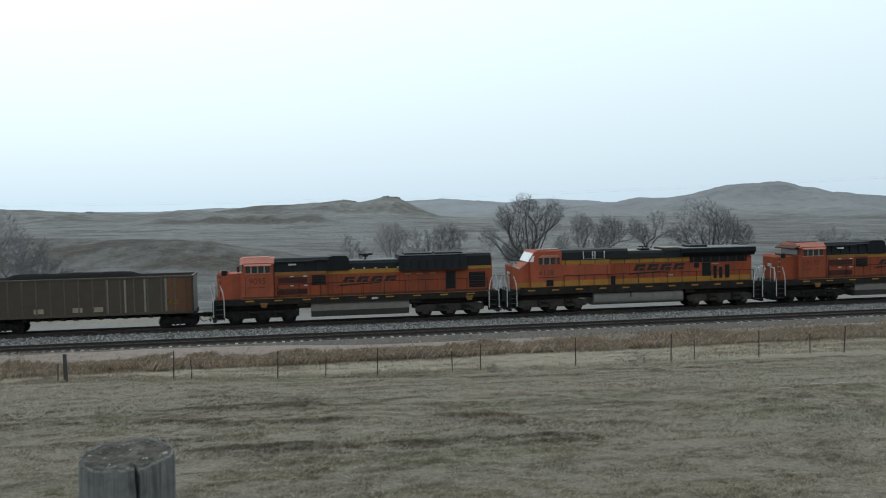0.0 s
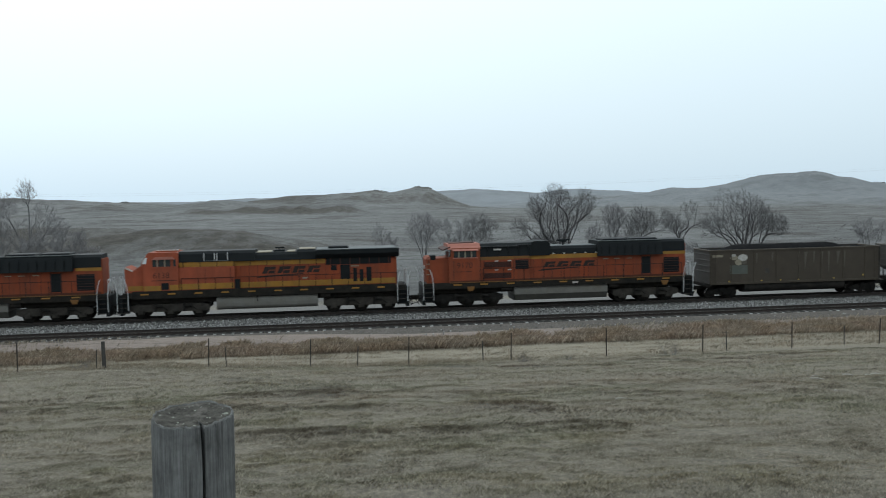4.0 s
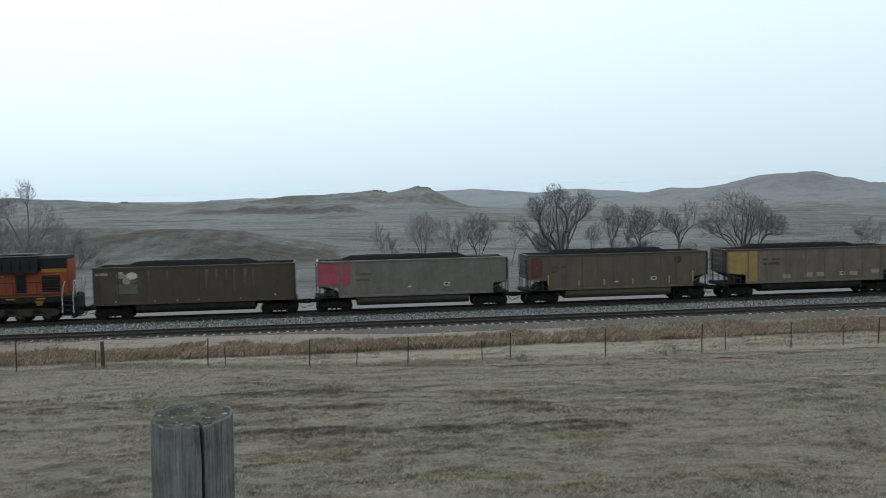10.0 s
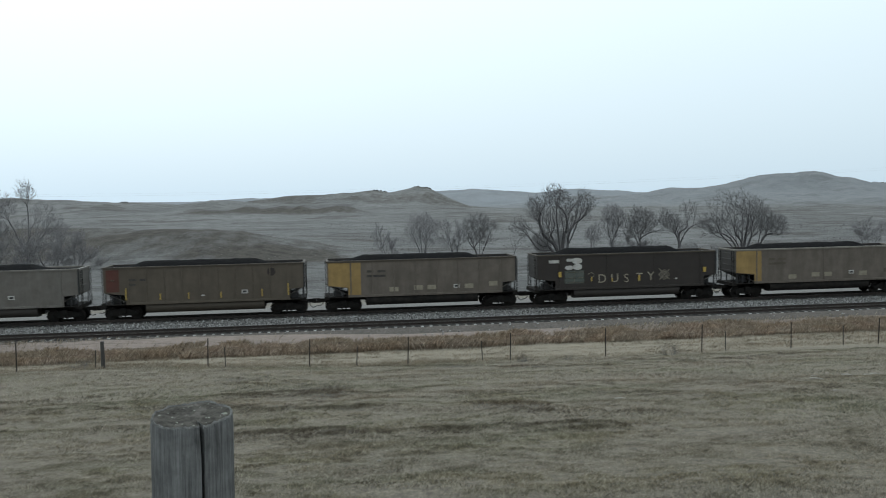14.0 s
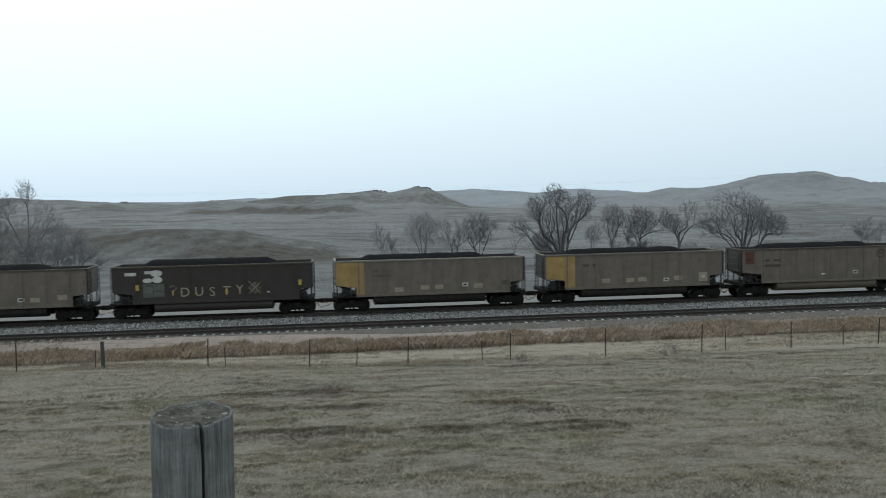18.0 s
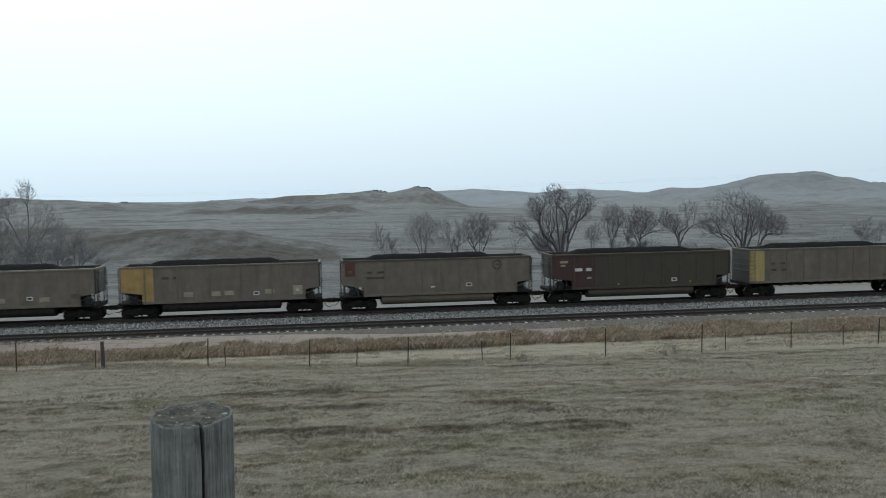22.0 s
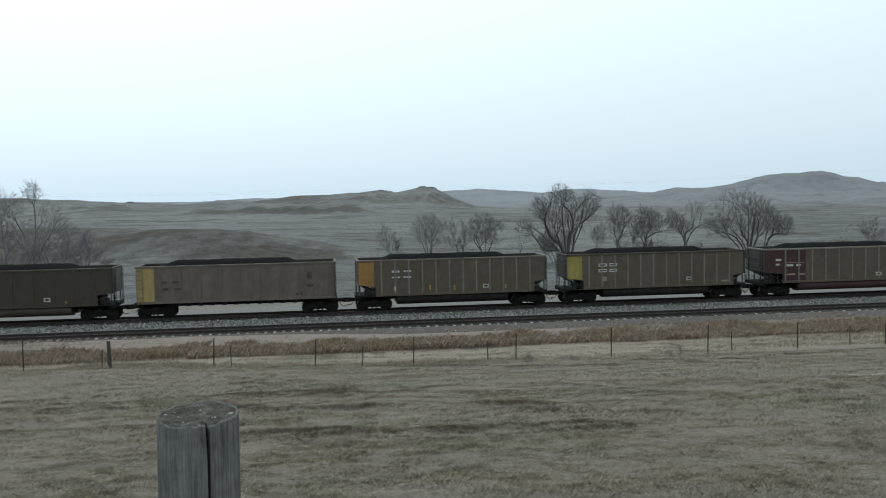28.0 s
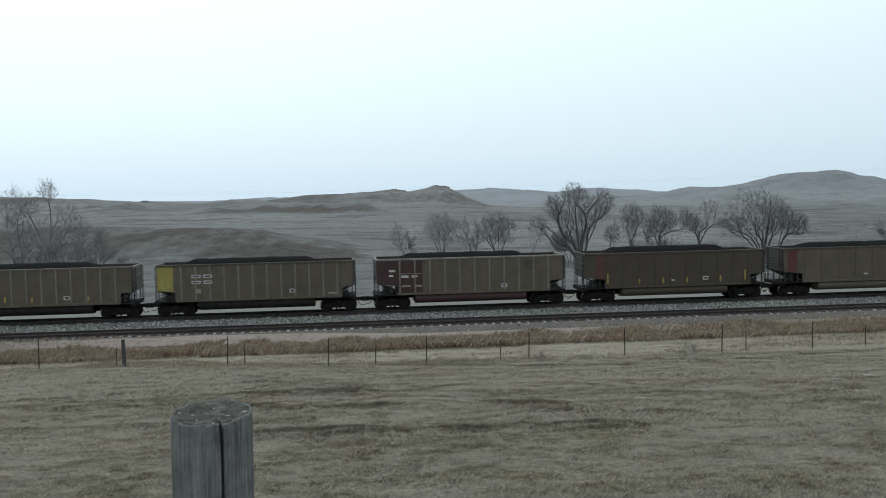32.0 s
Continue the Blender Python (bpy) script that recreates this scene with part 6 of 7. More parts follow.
def build_post(x, y, top, radius):
    foot = ground_at(x, y) - 0.3
    tall = top - foot
    post = thing("fence_post", pose(x, y, foot), "thick weathered grey wooden fence post with a long crack", "fence post")
    around, up = 220, 60
    crack = radians(-62)

    def skin(a, h):
        r = radius * (1 + 0.02 * math.sin(2 * a + 1.0) + 0.012 * math.sin(5 * a) + 0.03 * (1 - h))
        w = noise.noise(Vector((math.cos(a) * 9, math.sin(a) * 9, h * 0.9)))
        w2 = noise.noise(Vector((math.cos(a) * 30, math.sin(a) * 30, h * 1.6 + 7)))
        r += 0.003 * w + 0.0022 * w2
        for at, deep, wide in ((-105, 0.003, 0.012), (-130, 0.004, 0.012), (-150, 0.003, 0.014), (-40, 0.003, 0.012), (-92, 0.002, 0.008), (-118, 0.003, 0.008), (-75, 0.002, 0.008)):
            d = a - radians(at) - 0.05 * math.sin(h * 7 + at)
            r -= deep * math.exp(-(d / wide) ** 2) * (0.6 + 0.4 * math.sin(h * 9 + at))
        d = a - crack - (1 - h) * 0.30 - 0.02 * math.sin(h * 15)
        r -= 0.045 * math.exp(-(abs(d) / 0.024) ** 3)
        return r

    def top_z(px, py, q):
        return (tall - 0.0105 + 0.11 * py - 0.004 * (1 - q * q) + 0.0045 * noise.noise(Vector((px * 30, py * 30, 5))) + 0.0025 * noise.noise(Vector((px * 130, py * 130, 9))))

    v, f = [], []
    for j in range(up + 1):
        h = j / up
        for i in range(around):
            a = -math.pi + 2 * math.pi * i / around
            r = skin(a, h)
            z = tall * h
            if j == up:
                r *= 0.985
                z = top_z(r * math.cos(a), r * math.sin(a), 1.0)
            v.append((r * math.cos(a), r * math.sin(a), z))
    for j in range(up):
        for i in range(around):
            k = (i + 1) % around
            f.append((j * around + i, j * around + k, (j + 1) * around + k, (j + 1) * around + i))
    part("shaft", Shape().add(v, f), M_POST, post, smooth=True)
    # the weather-bleached lip round the cut
    v, f = [], []
    for j, (q, lift) in enumerate(((1.0, -0.006), (1.004, 0.000), (0.985, 0.003), (0.965, 0.002), (0.945, -0.004))):
        for i in range(around):
            a = -math.pi + 2 * math.pi * i / around
            r = skin(a, 1.0) * 0.985 * q
            ragged = 0.0015 * noise.noise(Vector((math.cos(a) * 9, math.sin(a) * 9, 3))) + 0.0012 * noise.noise(Vector((math.cos(a) * 45, math.sin(a) * 45, 8)))
            v.append((r * math.cos(a), r * math.sin(a), top_z(r * math.cos(a), r * math.sin(a), 1.0) + lift + ragged * (j > 0)))
    for j in range(4):
        for i in range(around):
            k = (i + 1) % around
            f.append((j * around + i, j * around + k, (j + 1) * around + k, (j + 1) * around + i))
    part("worn_lip", Shape().add(v, f), M_LIP, post, "pale ragged lip round the cut top", smooth=True)
    v, f = [], []
    rings = 14
    for j in range(rings + 1):
        q = j / rings
        for i in range(around):
            a = -math.pi + 2 * math.pi * i / around
            r = skin(a, 1.0) * 0.985 * q
            zz = top_z(r * math.cos(a), r * math.sin(a), q)
            v.append((r * math.cos(a), r * math.sin(a), zz))
    for j in range(rings):
        for i in range(around):
            k = (i + 1) % around
            f.append((j * around + i, j * around + k, (j + 1) * around + k, (j + 1) * around + i))
    part("end_grain", Shape().add(v, f), M_POST_TOP, post, "lichen-spotted cut top of the post", smooth=True)
    rng = random.Random(8)
    for k in range(30):
        a, q = rng.uniform(-math.pi, math.pi), rng.uniform(0.35, 0.9)
        px, py, size = q * radius * math.cos(a), q * radius * math.sin(a), rng.uniform(0.002, 0.0055)
        if k < 4:
            px, py, size = ((0.077, 0.017, 0.009), (-0.064, 0.058, 0.008), (0.074, -0.025, 0.006), (-0.066, 0.022, 0.006))[k]
        sh = Shape()
        n = 9
        ring = [(px + size * (1 + 0.3 * rng.uniform(-1, 1)) * math.cos(2 * math.pi * i / n), py + size * (1 + 0.3 * rng.uniform(-1, 1)) * math.sin(2 * math.pi * i / n), top_z(px, py, q) - 0.001) for i in range(n)]
        sh.add(ring + [(px, py, top_z(px, py, q) + 0.001 + size * 0.12)], [(i, (i + 1) % n, n) for i in range(n)])
        part("lichen", sh, M_LICHEN, post)


build_post(-0.6115, 2.165, 8.11, 0.0942)


# ---- grass ----
def mat_blades(name, a, b, c, green=(0.87, 0.94, 0.87)):
    mat = bpy.data.materials.new(name)
    mat.use_nodes = True
    nodes, links = mat.node_tree.nodes, mat.node_tree.links
    g = nodes.new("ShaderNodeNewGeometry")
    ramp = nodes.new("ShaderNodeValToRGB")
    ramp.color_ramp.elements[0].color = (*a, 1)
    ramp.color_ramp.elements[1].color = (*c, 1)
    ramp.color_ramp.elements.new(0.5).color = (*b, 1)
    links.new(g.outputs["Random Per Island"], ramp.inputs[0])
    bsdf = nodes["Principled BSDF"]
    tc = nodes.new("ShaderNodeTexCoord")
    top = ramp.outputs[0]
    for scale, lo, hi, tint in ((0.22, 0.42, 0.60, green), (0.45, 0.46, 0.64, (1.05, 0.98, 0.93)), (1.3, 0.46, 0.62, (0.83, 0.81, 0.79)), (5.0, 0.46, 0.58, (0.58, 0.56, 0.54))):
        mp = nodes.new("ShaderNodeMapping")
        mp.inputs["Scale"].default_value = (scale, scale * 1.1, scale)
        links.new(tc.outputs["Object"], mp.inputs[0])
        t = nodes.new("ShaderNodeTexNoise")
        t.inputs["Scale"].default_value = 1.0
        t.inputs["Detail"].default_value = 5
        links.new(mp.outputs[0], t.inputs["Vector"])
        r = nodes.new("ShaderNodeMapRange")
        r.inputs[1].default_value, r.inputs[2].default_value = lo, hi
        links.new(t.outputs[0], r.inputs[0])
        m = nodes.new("ShaderNodeMix")
        m.data_type, m.blend_type = "RGBA", "MULTIPLY"
        m.inputs[7].default_value = (*tint, 1)
        links.new(r.outputs[0], m.inputs[0])
        links.new(top, m.inputs[6])
        top = m.outputs[2]
    links.new(top, bsdf.inputs["Base Color"])
    bsdf.inputs["Roughness"].default_value = 0.9
    bsdf.inputs["Specular IOR Level"].default_value = 0.1
    return mat


def blades(name, x, y, height, width, lean, mat, label, seed, swept=0.0):
    """Bent blades of grass, two triangles each."""
    rng = np.random.default_rng(seed)
    n = len(x)
    z = ground_z(x, y)
    turn = rng.uniform(0, 2 * np.pi, n)
    side = np.stack([np.cos(turn), np.sin(turn), np.zeros(n)], -1) * (width / 2)[:, None]
    fall = np.stack([lean[0] + rng.normal(0, lean[2], n), lean[1] + rng.normal(0, lean[2], n), np.zeros(n)], -1) * height[:, None]
    sway = np.stack([rough(x, y, 1.1, seed + 70), rough(x, y, 1.1, seed + 80), np.zeros(n)], -1)
    fall = fall + sway * swept * height[:, None]
    base = np.stack([x, y, z - 0.01], -1)
    up = np.stack([np.zeros(n), np.zeros(n), height], -1)
    v = np.stack([base - side, base + side, base + side * 0.7 + fall * 0.4 + up * 0.6, base + fall + up * 0.97], 1).reshape(-1, 3)
    k = np.arange(n)[:, None] * 4
    f = np.concatenate([k + np.array([[0, 1, 2]]), k + np.array([[0, 2, 3]])], 1).reshape(-1, 3)
    me = bpy.data.meshes.new(name)
    me.vertices.add(len(v))
    me.vertices.foreach_set("co", v.ravel())
    me.loops.add(len(f) * 3)
    me.loops.foreach_set("vertex_index", f.ravel())
    me.polygons.add(len(f))
    me.polygons.foreach_set("loop_start", np.arange(len(f)) * 3)
    me.update(calc_edges=True)
    me.materials.append(mat)
    return tagged(new(name, me), label, "grass", kind="stuff")


def build_grass():
    rng = np.random.default_rng(11)
    short = mat_blades("short_dry_grass", (0.138, 0.123, 0.098), (0.252, 0.226, 0.181), (0.475, 0.426, 0.342))
    tall = mat_blades("tall_rusty_grass", (0.195, 0.150, 0.119), (0.318, 0.254, 0.198), (0.46, 0.385, 0.305), (0.92, 0.92, 0.88))
    pale = mat_blades("bleached_grass", (0.165, 0.145, 0.112), (0.255, 0.222, 0.175), (0.38, 0.334, 0.266), (0.93, 0.91, 0.90))
    # mown slope, thinning with distance
    for name, near, far, count, size in (("mown_grass", 6.5, 14.0, 270000, 1.0), ("mown_grass", 14.0, 26.0, 250000, 1.4), ("mown_grass", 26.0, 47.0, 190000, 2.0)):
        r = np.sqrt(rng.uniform(near ** 2, far ** 2, count))
        a = np.radians(rng.uniform(-32, 32, count))
        x, y = r * np.sin(a), r * np.cos(a)
        tuft = 0.5 * rough(x, y, 1.6, 41) + 0.8 * rough(x, y * 0.8, 0.6, 42) + 0.9 * rough(x, y, 0.28, 43)
        keep = tuft > rng.uniform(-2.0, -0.25, count)
        n = x * ST - (y - TRACK_Y) * CT
        keep &= n > 22
        rank = furrows(x, y)
        keep &= rng.uniform(0, 1, count) > 0.9 * rank
        x, y, tuft = x[keep], y[keep], tuft[keep]
        h = np.clip(0.018 + 0.026 * tuft + 0.026 * rough(x, y * 1.3, 0.30, 43) + rng.uniform(0, 0.018, len(x)), 0.008, 0.085) * size ** 0.9
        blades(name, x, y, h, rng.uniform(0.0025, 0.006, len(x)) * size ** 1.15, (0.10, 0.05, 0.5), short, "short dry faded grass on the slope", 12)
    # dark dead clumps along the old plough lines, and scattered between them
    rank_mat = mat_blades("dead_brown_grass", (0.094, 0.079, 0.062), (0.160, 0.137, 0.108), (0.285, 0.245, 0.193))
    for name, near, far, count, size in (("rank_grass", 7.5, 15.0, 190000, 1.0), ("rank_grass", 15.0, 26.0, 200000, 1.5), ("rank_grass", 26.0, 47.0, 200000, 2.2)):
        r = np.sqrt(rng.uniform(near ** 2, far ** 2, count))
        a = np.radians(rng.uniform(-32, 32, count))
        x, y = r * np.sin(a), r * np.cos(a)
        lump = 0.5 + 0.6 * rough(x, y * 1.3, 0.45, 141) + 0.7 * rough(x, y, 0.16 * size, 142)
        stray = 0.6 * smooth_step(0.0, 0.55, 0.7 * rough(x, y, 1.7, 143) + rough(x, y * 0.8, 0.5, 144)) * smooth_step(11, 17, y)
        rank = np.maximum(furrows(x, y), stray)
        keep = (rank * (0.35 + 1.1 * lump) > rng.uniform(0.12, 1.0, count)) & (x * ST - (y - TRACK_Y) * CT > 23.5)
        x, y, lump, rank = x[keep], y[keep], lump[keep], rank[keep]
        h = np.clip(0.012 + 0.07 * lump * rank + rng.uniform(0, 0.025, len(x)), 0.012, 0.10) * size ** 0.4
        blades(name, x, y, h, rng.uniform(0.003, 0.007, len(x)) * size, (0.15, -0.05, 0.6), rank_mat, "dark dead grass clumped along old plough lines", 17)
    # rank rusty grass in the ditch beside the line
    count = 200000
    s = rng.uniform(-48, 52, count)
    n = 10.3 + 4.6 * rng.beta(1.3, 1.6, count)
    clump = rough(s, n * 2, 3.0, 44) + 0.8 * rough(s, n, 0.8, 45)
    edge = 0.6 * rough(s, n * 0, 5.0, 46)
    keep = clump > rng.uniform(-0.7, 0.25, count)
    keep &= rough(s * 0.9, n, 1.6, 55) > -0.33
    s, n, clump = s[keep], (n + edge + 0.4 + 0.5 * smooth_step(-6, -18, s))[keep], clump[keep]
    x, y = s * CT + n * ST, TRACK_Y + s * ST - n * CT
    h = np.clip(0.36 + 0.38 * clump + rng.uniform(-0.16, 0.16, len(s)), 0.06, 0.75)
    blades("ditch_grass", x, y, h, rng.uniform(0.003, 0.008, len(s)), (0.12, 0.0, 0.33), tall, "tall rusty dry grass in the ditch beside the line", 13, 0.4)
    # bleached grass between ditch and fence, and thin tufts at the fence foot
    count = 150000
    s = rng.uniform(-48, 52, count)
    n = 13.0 + 12.5 * rng.uniform(0, 1, count) ** 1.3
    clump = rough(s * 0.4, n * 1.6, 2.0, 47) + 0.6 * rough(s, n, 0.7, 48)
    keep = clump > rng.uniform(-0.7, 0.5, count)
    s, n, clump = s[keep], n[keep], clump[keep]
    x, y = s * CT + n * ST, TRACK_Y + s * ST - n * CT
    blades("verge_grass", x, y, np.clip(0.08 + 0.11 * clump + 0.16 * smooth_step(15.5, 13.5, n) + rng.uniform(0, 0.05, len(s)), 0.03, 0.34), rng.uniform(0.008, 0.018, len(s)), (0.3, 0.0, 0.4), pale, "bleached short grass between ditch and fence", 14)
    # stray dry grass on the ballast edges and beyond the line
    count = 20000
    s = rng.uniform(-48, 52, count)
    n = rng.uniform(7.6, 10.8, count)
    keep = rough(s * 0.5, n, 3.0, 49) + 0.2 * smooth_step(-4, -16, s) > rng.uniform(-0.1, 0.4, count)
    s, n = s[keep], n[keep]
    x, y = s * CT + n * ST, TRACK_Y + s * ST - n * CT
    blades("line_side_grass", x, y, rng.uniform(0.1, 0.3, len(s)), rng.uniform(0.012, 0.03, len(s)), (0.3, 0.0, 0.35), pale, "stray dry tufts beside the ballast", 15)


build_grass()

# ---- bare trees, shrubs and weeds ----
M_BARK = material("grey_bark", (0.122, 0.117, 0.118), 0.95, 0, (0.160, 0.154, 0.154), 3, 0.7, bump=0.4, bump_scale=12, spec=0.1)
M_BARK_DARK = material("dark_furrowed_bark", (0.070, 0.066, 0.066), 0.95, 0, (0.108, 0.102, 0.102), 3, 0.7, bump=0.4, bump_scale=12, spec=0.1)
M_WEED = material("dry_weed_stems", (0.15, 0.13, 0.105), 0.95, 0, (0.10, 0.085, 0.07), 4, 0.6, spec=0.1)
M_TWIG = material("bare_twigs", (0.175, 0.168, 0.170), 0.95, 0, (0.225, 0.216, 0.218), 2, 0.6, spec=0.1)


def grow(p, d, length, radius, level, rng, limbs, droop, spread, limit):
    """One limb: a crooked taper, then its forks."""
    pts = [p.copy()]
    n = 4 if level < 2 else 3
    for k in range(n):
        wob = Vector((rng.gauss(0, 1), rng.gauss(0, 1), rng.gauss(0, 0.7))) * (0.16 + 0.05 * level)
        d = (d + wob + Vector((0, 0, droop * (0.5 if level else 0.1)))).normalized()
        p = p + d * (length / n)
        pts.append(p.copy())
    end = radius * (0.62 if level < limit else 0.35)
    limbs.append((pts, radius, end, level))
    if level >= limit:
        return
    forks = (rng.choice((2, 3, 3, 4)) if level else rng.choice((3, 4, 4))) if level < limit - 2 else rng.choice((3, 4, 5))
    for k in range(forks):
        i = n if k == 0 else rng.randint(max(1, n - 2), n)
        a, b = rng.uniform(0, 2 * math.pi), rng.uniform(0.35, 0.95) * spread * (0.55 if k == 0 else 1.0)
        o = d.orthogonal().normalized()
        o.rotate(Matrix.Rotation(a, 3, d))
        nd = (d * math.cos(b) + o * math.sin(b)).normalized()
        grow(pts[i], nd, length * rng.uniform(0.6, 0.9) * (1.0 if level < limit - 2 else 0.8), end * rng.uniform(0.62, 0.9), level + 1, rng, limbs, droop, spread, limit)


def dry_weed(x, y, tall, wide, seed, label, stems=5, limit=4, thick=0.018):
    rng = random.Random(seed)
    limbs = []
    for k in range(stems):
        a = 2 * math.pi * (k + 0.3) / stems
        tilt = rng.uniform(0.25, 0.5)
        grow(Vector((0.15 * math.cos(a), 0.15 * math.sin(a), -0.2)), Vector((math.cos(a) * tilt, math.sin(a) * tilt, 1)).normalized(), 1.0, 0.1, 1, rng, limbs, 0.16, 1.0, limit)
    pts = np.array([q[:] for l in limbs for q in l[0]])
    sx = wide / (np.percentile(pts[:, 0], 99) - np.percentile(pts[:, 0], 1))
    sz = tall / np.percentile(pts[:, 2], 99.3)
    weed = thing("weed", pose(x, y, ground_at(x, y) - 0.1), label, "shrub", "weeds by the fence")
    stalks, crown = Shape(), Shape()
    for pl, r0, r1, level in limbs:
        k = thick / limbs[0][1]
        (stalks if level < 3 else crown).tube([(q.x * sx, q.y * sx, q.z * sz) for q in pl], max(r0 * k, 0.003), 4 if level < 4 else 3, max(r1 * k, 0.002), cap=False)
    part("stalks", stalks, M_BARK, weed, smooth=True)
    part("crown", crown, M_WEED, weed, "crown of dry branching stems")
    return weed


def twig_at(shape, o, d, long, r):
    a = d.orthogonal().normalized() * r
    b = d.cross(a)
    shape.add([o + a, o - a * 0.5 + b * 0.87, o - a * 0.5 - b * 0.87, o + d * long], [(0, 1, 3), (1, 2, 3), (2, 0, 3)])


def limb_tube(shape, pts, radii, sides):
    """A bar through points with a radius at each of them."""
    v, f, n = [], [], len(pts)
    for i, p in enumerate(pts):
        d = (pts[min(i + 1, n - 1)] - pts[max(i - 1, 0)]).normalized()
        a = d.orthogonal().normalized() if abs(d.z) > 0.9 else d.cross(Vector((0, 0, 1))).normalized()
        b = d.cross(a)
        v += [p + (a * math.cos(2 * math.pi * k / sides) + b * math.sin(2 * math.pi * k / sides)) * radii[i] for k in range(sides)]
    for i in range(n - 1):
        for k in range(sides):
            j = (k + 1) % sides
            f.append((i * sides + k, i * sides + j, (i + 1) * sides + j, (i + 1) * sides + k))
    shape.add(v, f)


def sprout(p, d, length, r, level, last, rng, out, rise, wander, kids, reach, bare):
    """One bough: a crooked taper that lifts towards its tip, its side shoots and a forked end."""
    n = (9, 6, 4, 3)[min(level, 3)]
    pts, radii = [p.copy()], [r]
    for i in range(n):
        jolt = Vector((rng.gauss(0, 1), rng.gauss(0, 1), rng.gauss(0, 0.6))) * wander * (1.0 if level else 0.62)
        d = (d + jolt + Vector((0, 0, rise * (0.15 if level == 0 else 1.0)))).normalized()
        p = p + d * (length / n)
        pts.append(p.copy())
        radii.append(max(r * (1 - 0.72 * (i + 1) / n), 0.007))
    out.append((level, pts, radii))
    if level == last:
        return
    count = kids[min(level, len(kids) - 1)]
    first = bare if level == 0 else 0.2
    spin = rng.uniform(0, 6.28)
    for k in range(count + 3):
        end = k >= count
        f = 1.0 if end else first + (1 - first) * (k + rng.random()) / count
        i = min(int(f * n), n - 1)
        at = pts[i].lerp(pts[i + 1], min(1.0, f * n - i))
        along = (pts[i + 1] - pts[i]).normalized()
        side = along.orthogonal().normalized()
        side.rotate(Matrix.Rotation(spin + 2.4 * k + rng.gauss(0, 0.35), 3, along))
        wide = radians(rng.uniform(14, 34) if end else rng.uniform(34, 66))
        nd = (along * math.cos(wide) + side * math.sin(wide)).normalized()
        long = length * (rng.uniform(0.34, 0.52) if end else rng.uniform(0.45, 0.80) * (0.95 - 0.25 * f) * (reach if level == 0 else 1.0))
        here = radii[i] + (radii[i + 1] - radii[i]) * min(1.0, f * n - i)
        sprout(at, nd, long, max(here * rng.uniform(0.55, 0.75), 0.008), level + 1, last, rng, out, rise, wander * 1.12, kids, reach, bare)


def limbed_tree(x, y, tall, wide, seed, label, stems, thick, last=3, kids=(6, 5, 4), rise=0.05, wander=0.13, spikes=2, pale=False, reach=0.8, bare=0.34):
    """A bare tree. stems: (lean to the side in degrees, share of the full length) of each trunk that leaves the root."""
    def grown(open_, depth):
        rng, out = random.Random(seed), []
        for lean, share in stems:
            a, b = radians(lean * open_), radians(rng.uniform(-16, 16))
            d = Vector((math.sin(a), math.sin(b), math.cos(a))).normalized()
            sprout(Vector((lean * 0.002, 0, -0.02)), d, 0.68 * share, 1.0, 0, depth, rng, out, rise, wander, kids, reach, bare)
        span = np.array([q[:] for _, pts, _ in out for q in pts])
        return out, rng, np.percentile(span[:, 2], 99.6), np.percentile(span[:, 0], 99) - np.percentile(span[:, 0], 1)

    # the stems open as far as the crown's breadth asks for
    open_ = min(np.linspace(0.75, 1.4, 7), key=lambda q: abs(math.log(grown(q, min(last, 2))[3] / grown(q, min(last, 2))[2] * tall / wide)))
    out, rng, high, broad = grown(open_, last)
    up = tall / high
    out_x = min(max(wide / broad, 0.7 * up), 1.4 * up)
    tree = thing("bare_tree", pose(x, y, ground_at(x, y) - 0.1), label, "tree", "bare trees beyond the line")
    trunk, crown = Shape(), Shape()
    for level, pts, radii in out:
        line = [Vector((q.x * out_x, q.y * out_x, q.z * up)) for q in pts]
        floor = (0.0085 if thick < 0.2 else 0.011) if level >= last - 1 else 0.016
        size = [max(q * thick, floor) for q in radii]
        size[-1] *= 0.6
        limb_tube(trunk if level < 2 else crown, line, size, (8, 6, 4, 3)[min(level, 3)])
        if level < last - 1:
            continue
        for _ in range(spikes):
            i = rng.randrange(len(line) - 1)
            way = (line[i + 1] - line[i]).normalized()
            twig_at(crown, line[i].lerp(line[i + 1], rng.random()), (way * 0.9 + Vector((rng.gauss(0, 0.45), rng.gauss(0, 0.45), rng.gauss(0.2, 0.4)))).normalized(), rng.uniform(0.03, 0.065) * tall, 0.010)
    old = thick > 0.22
    part("trunk", trunk, M_BARK_DARK if old and not pale else M_BARK, tree, smooth=True)
    part("crown", crown, M_BARK if old and not pale else M_TWIG, tree, "crown of bare branching twigs")
    return tree


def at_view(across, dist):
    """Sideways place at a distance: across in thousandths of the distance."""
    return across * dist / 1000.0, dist


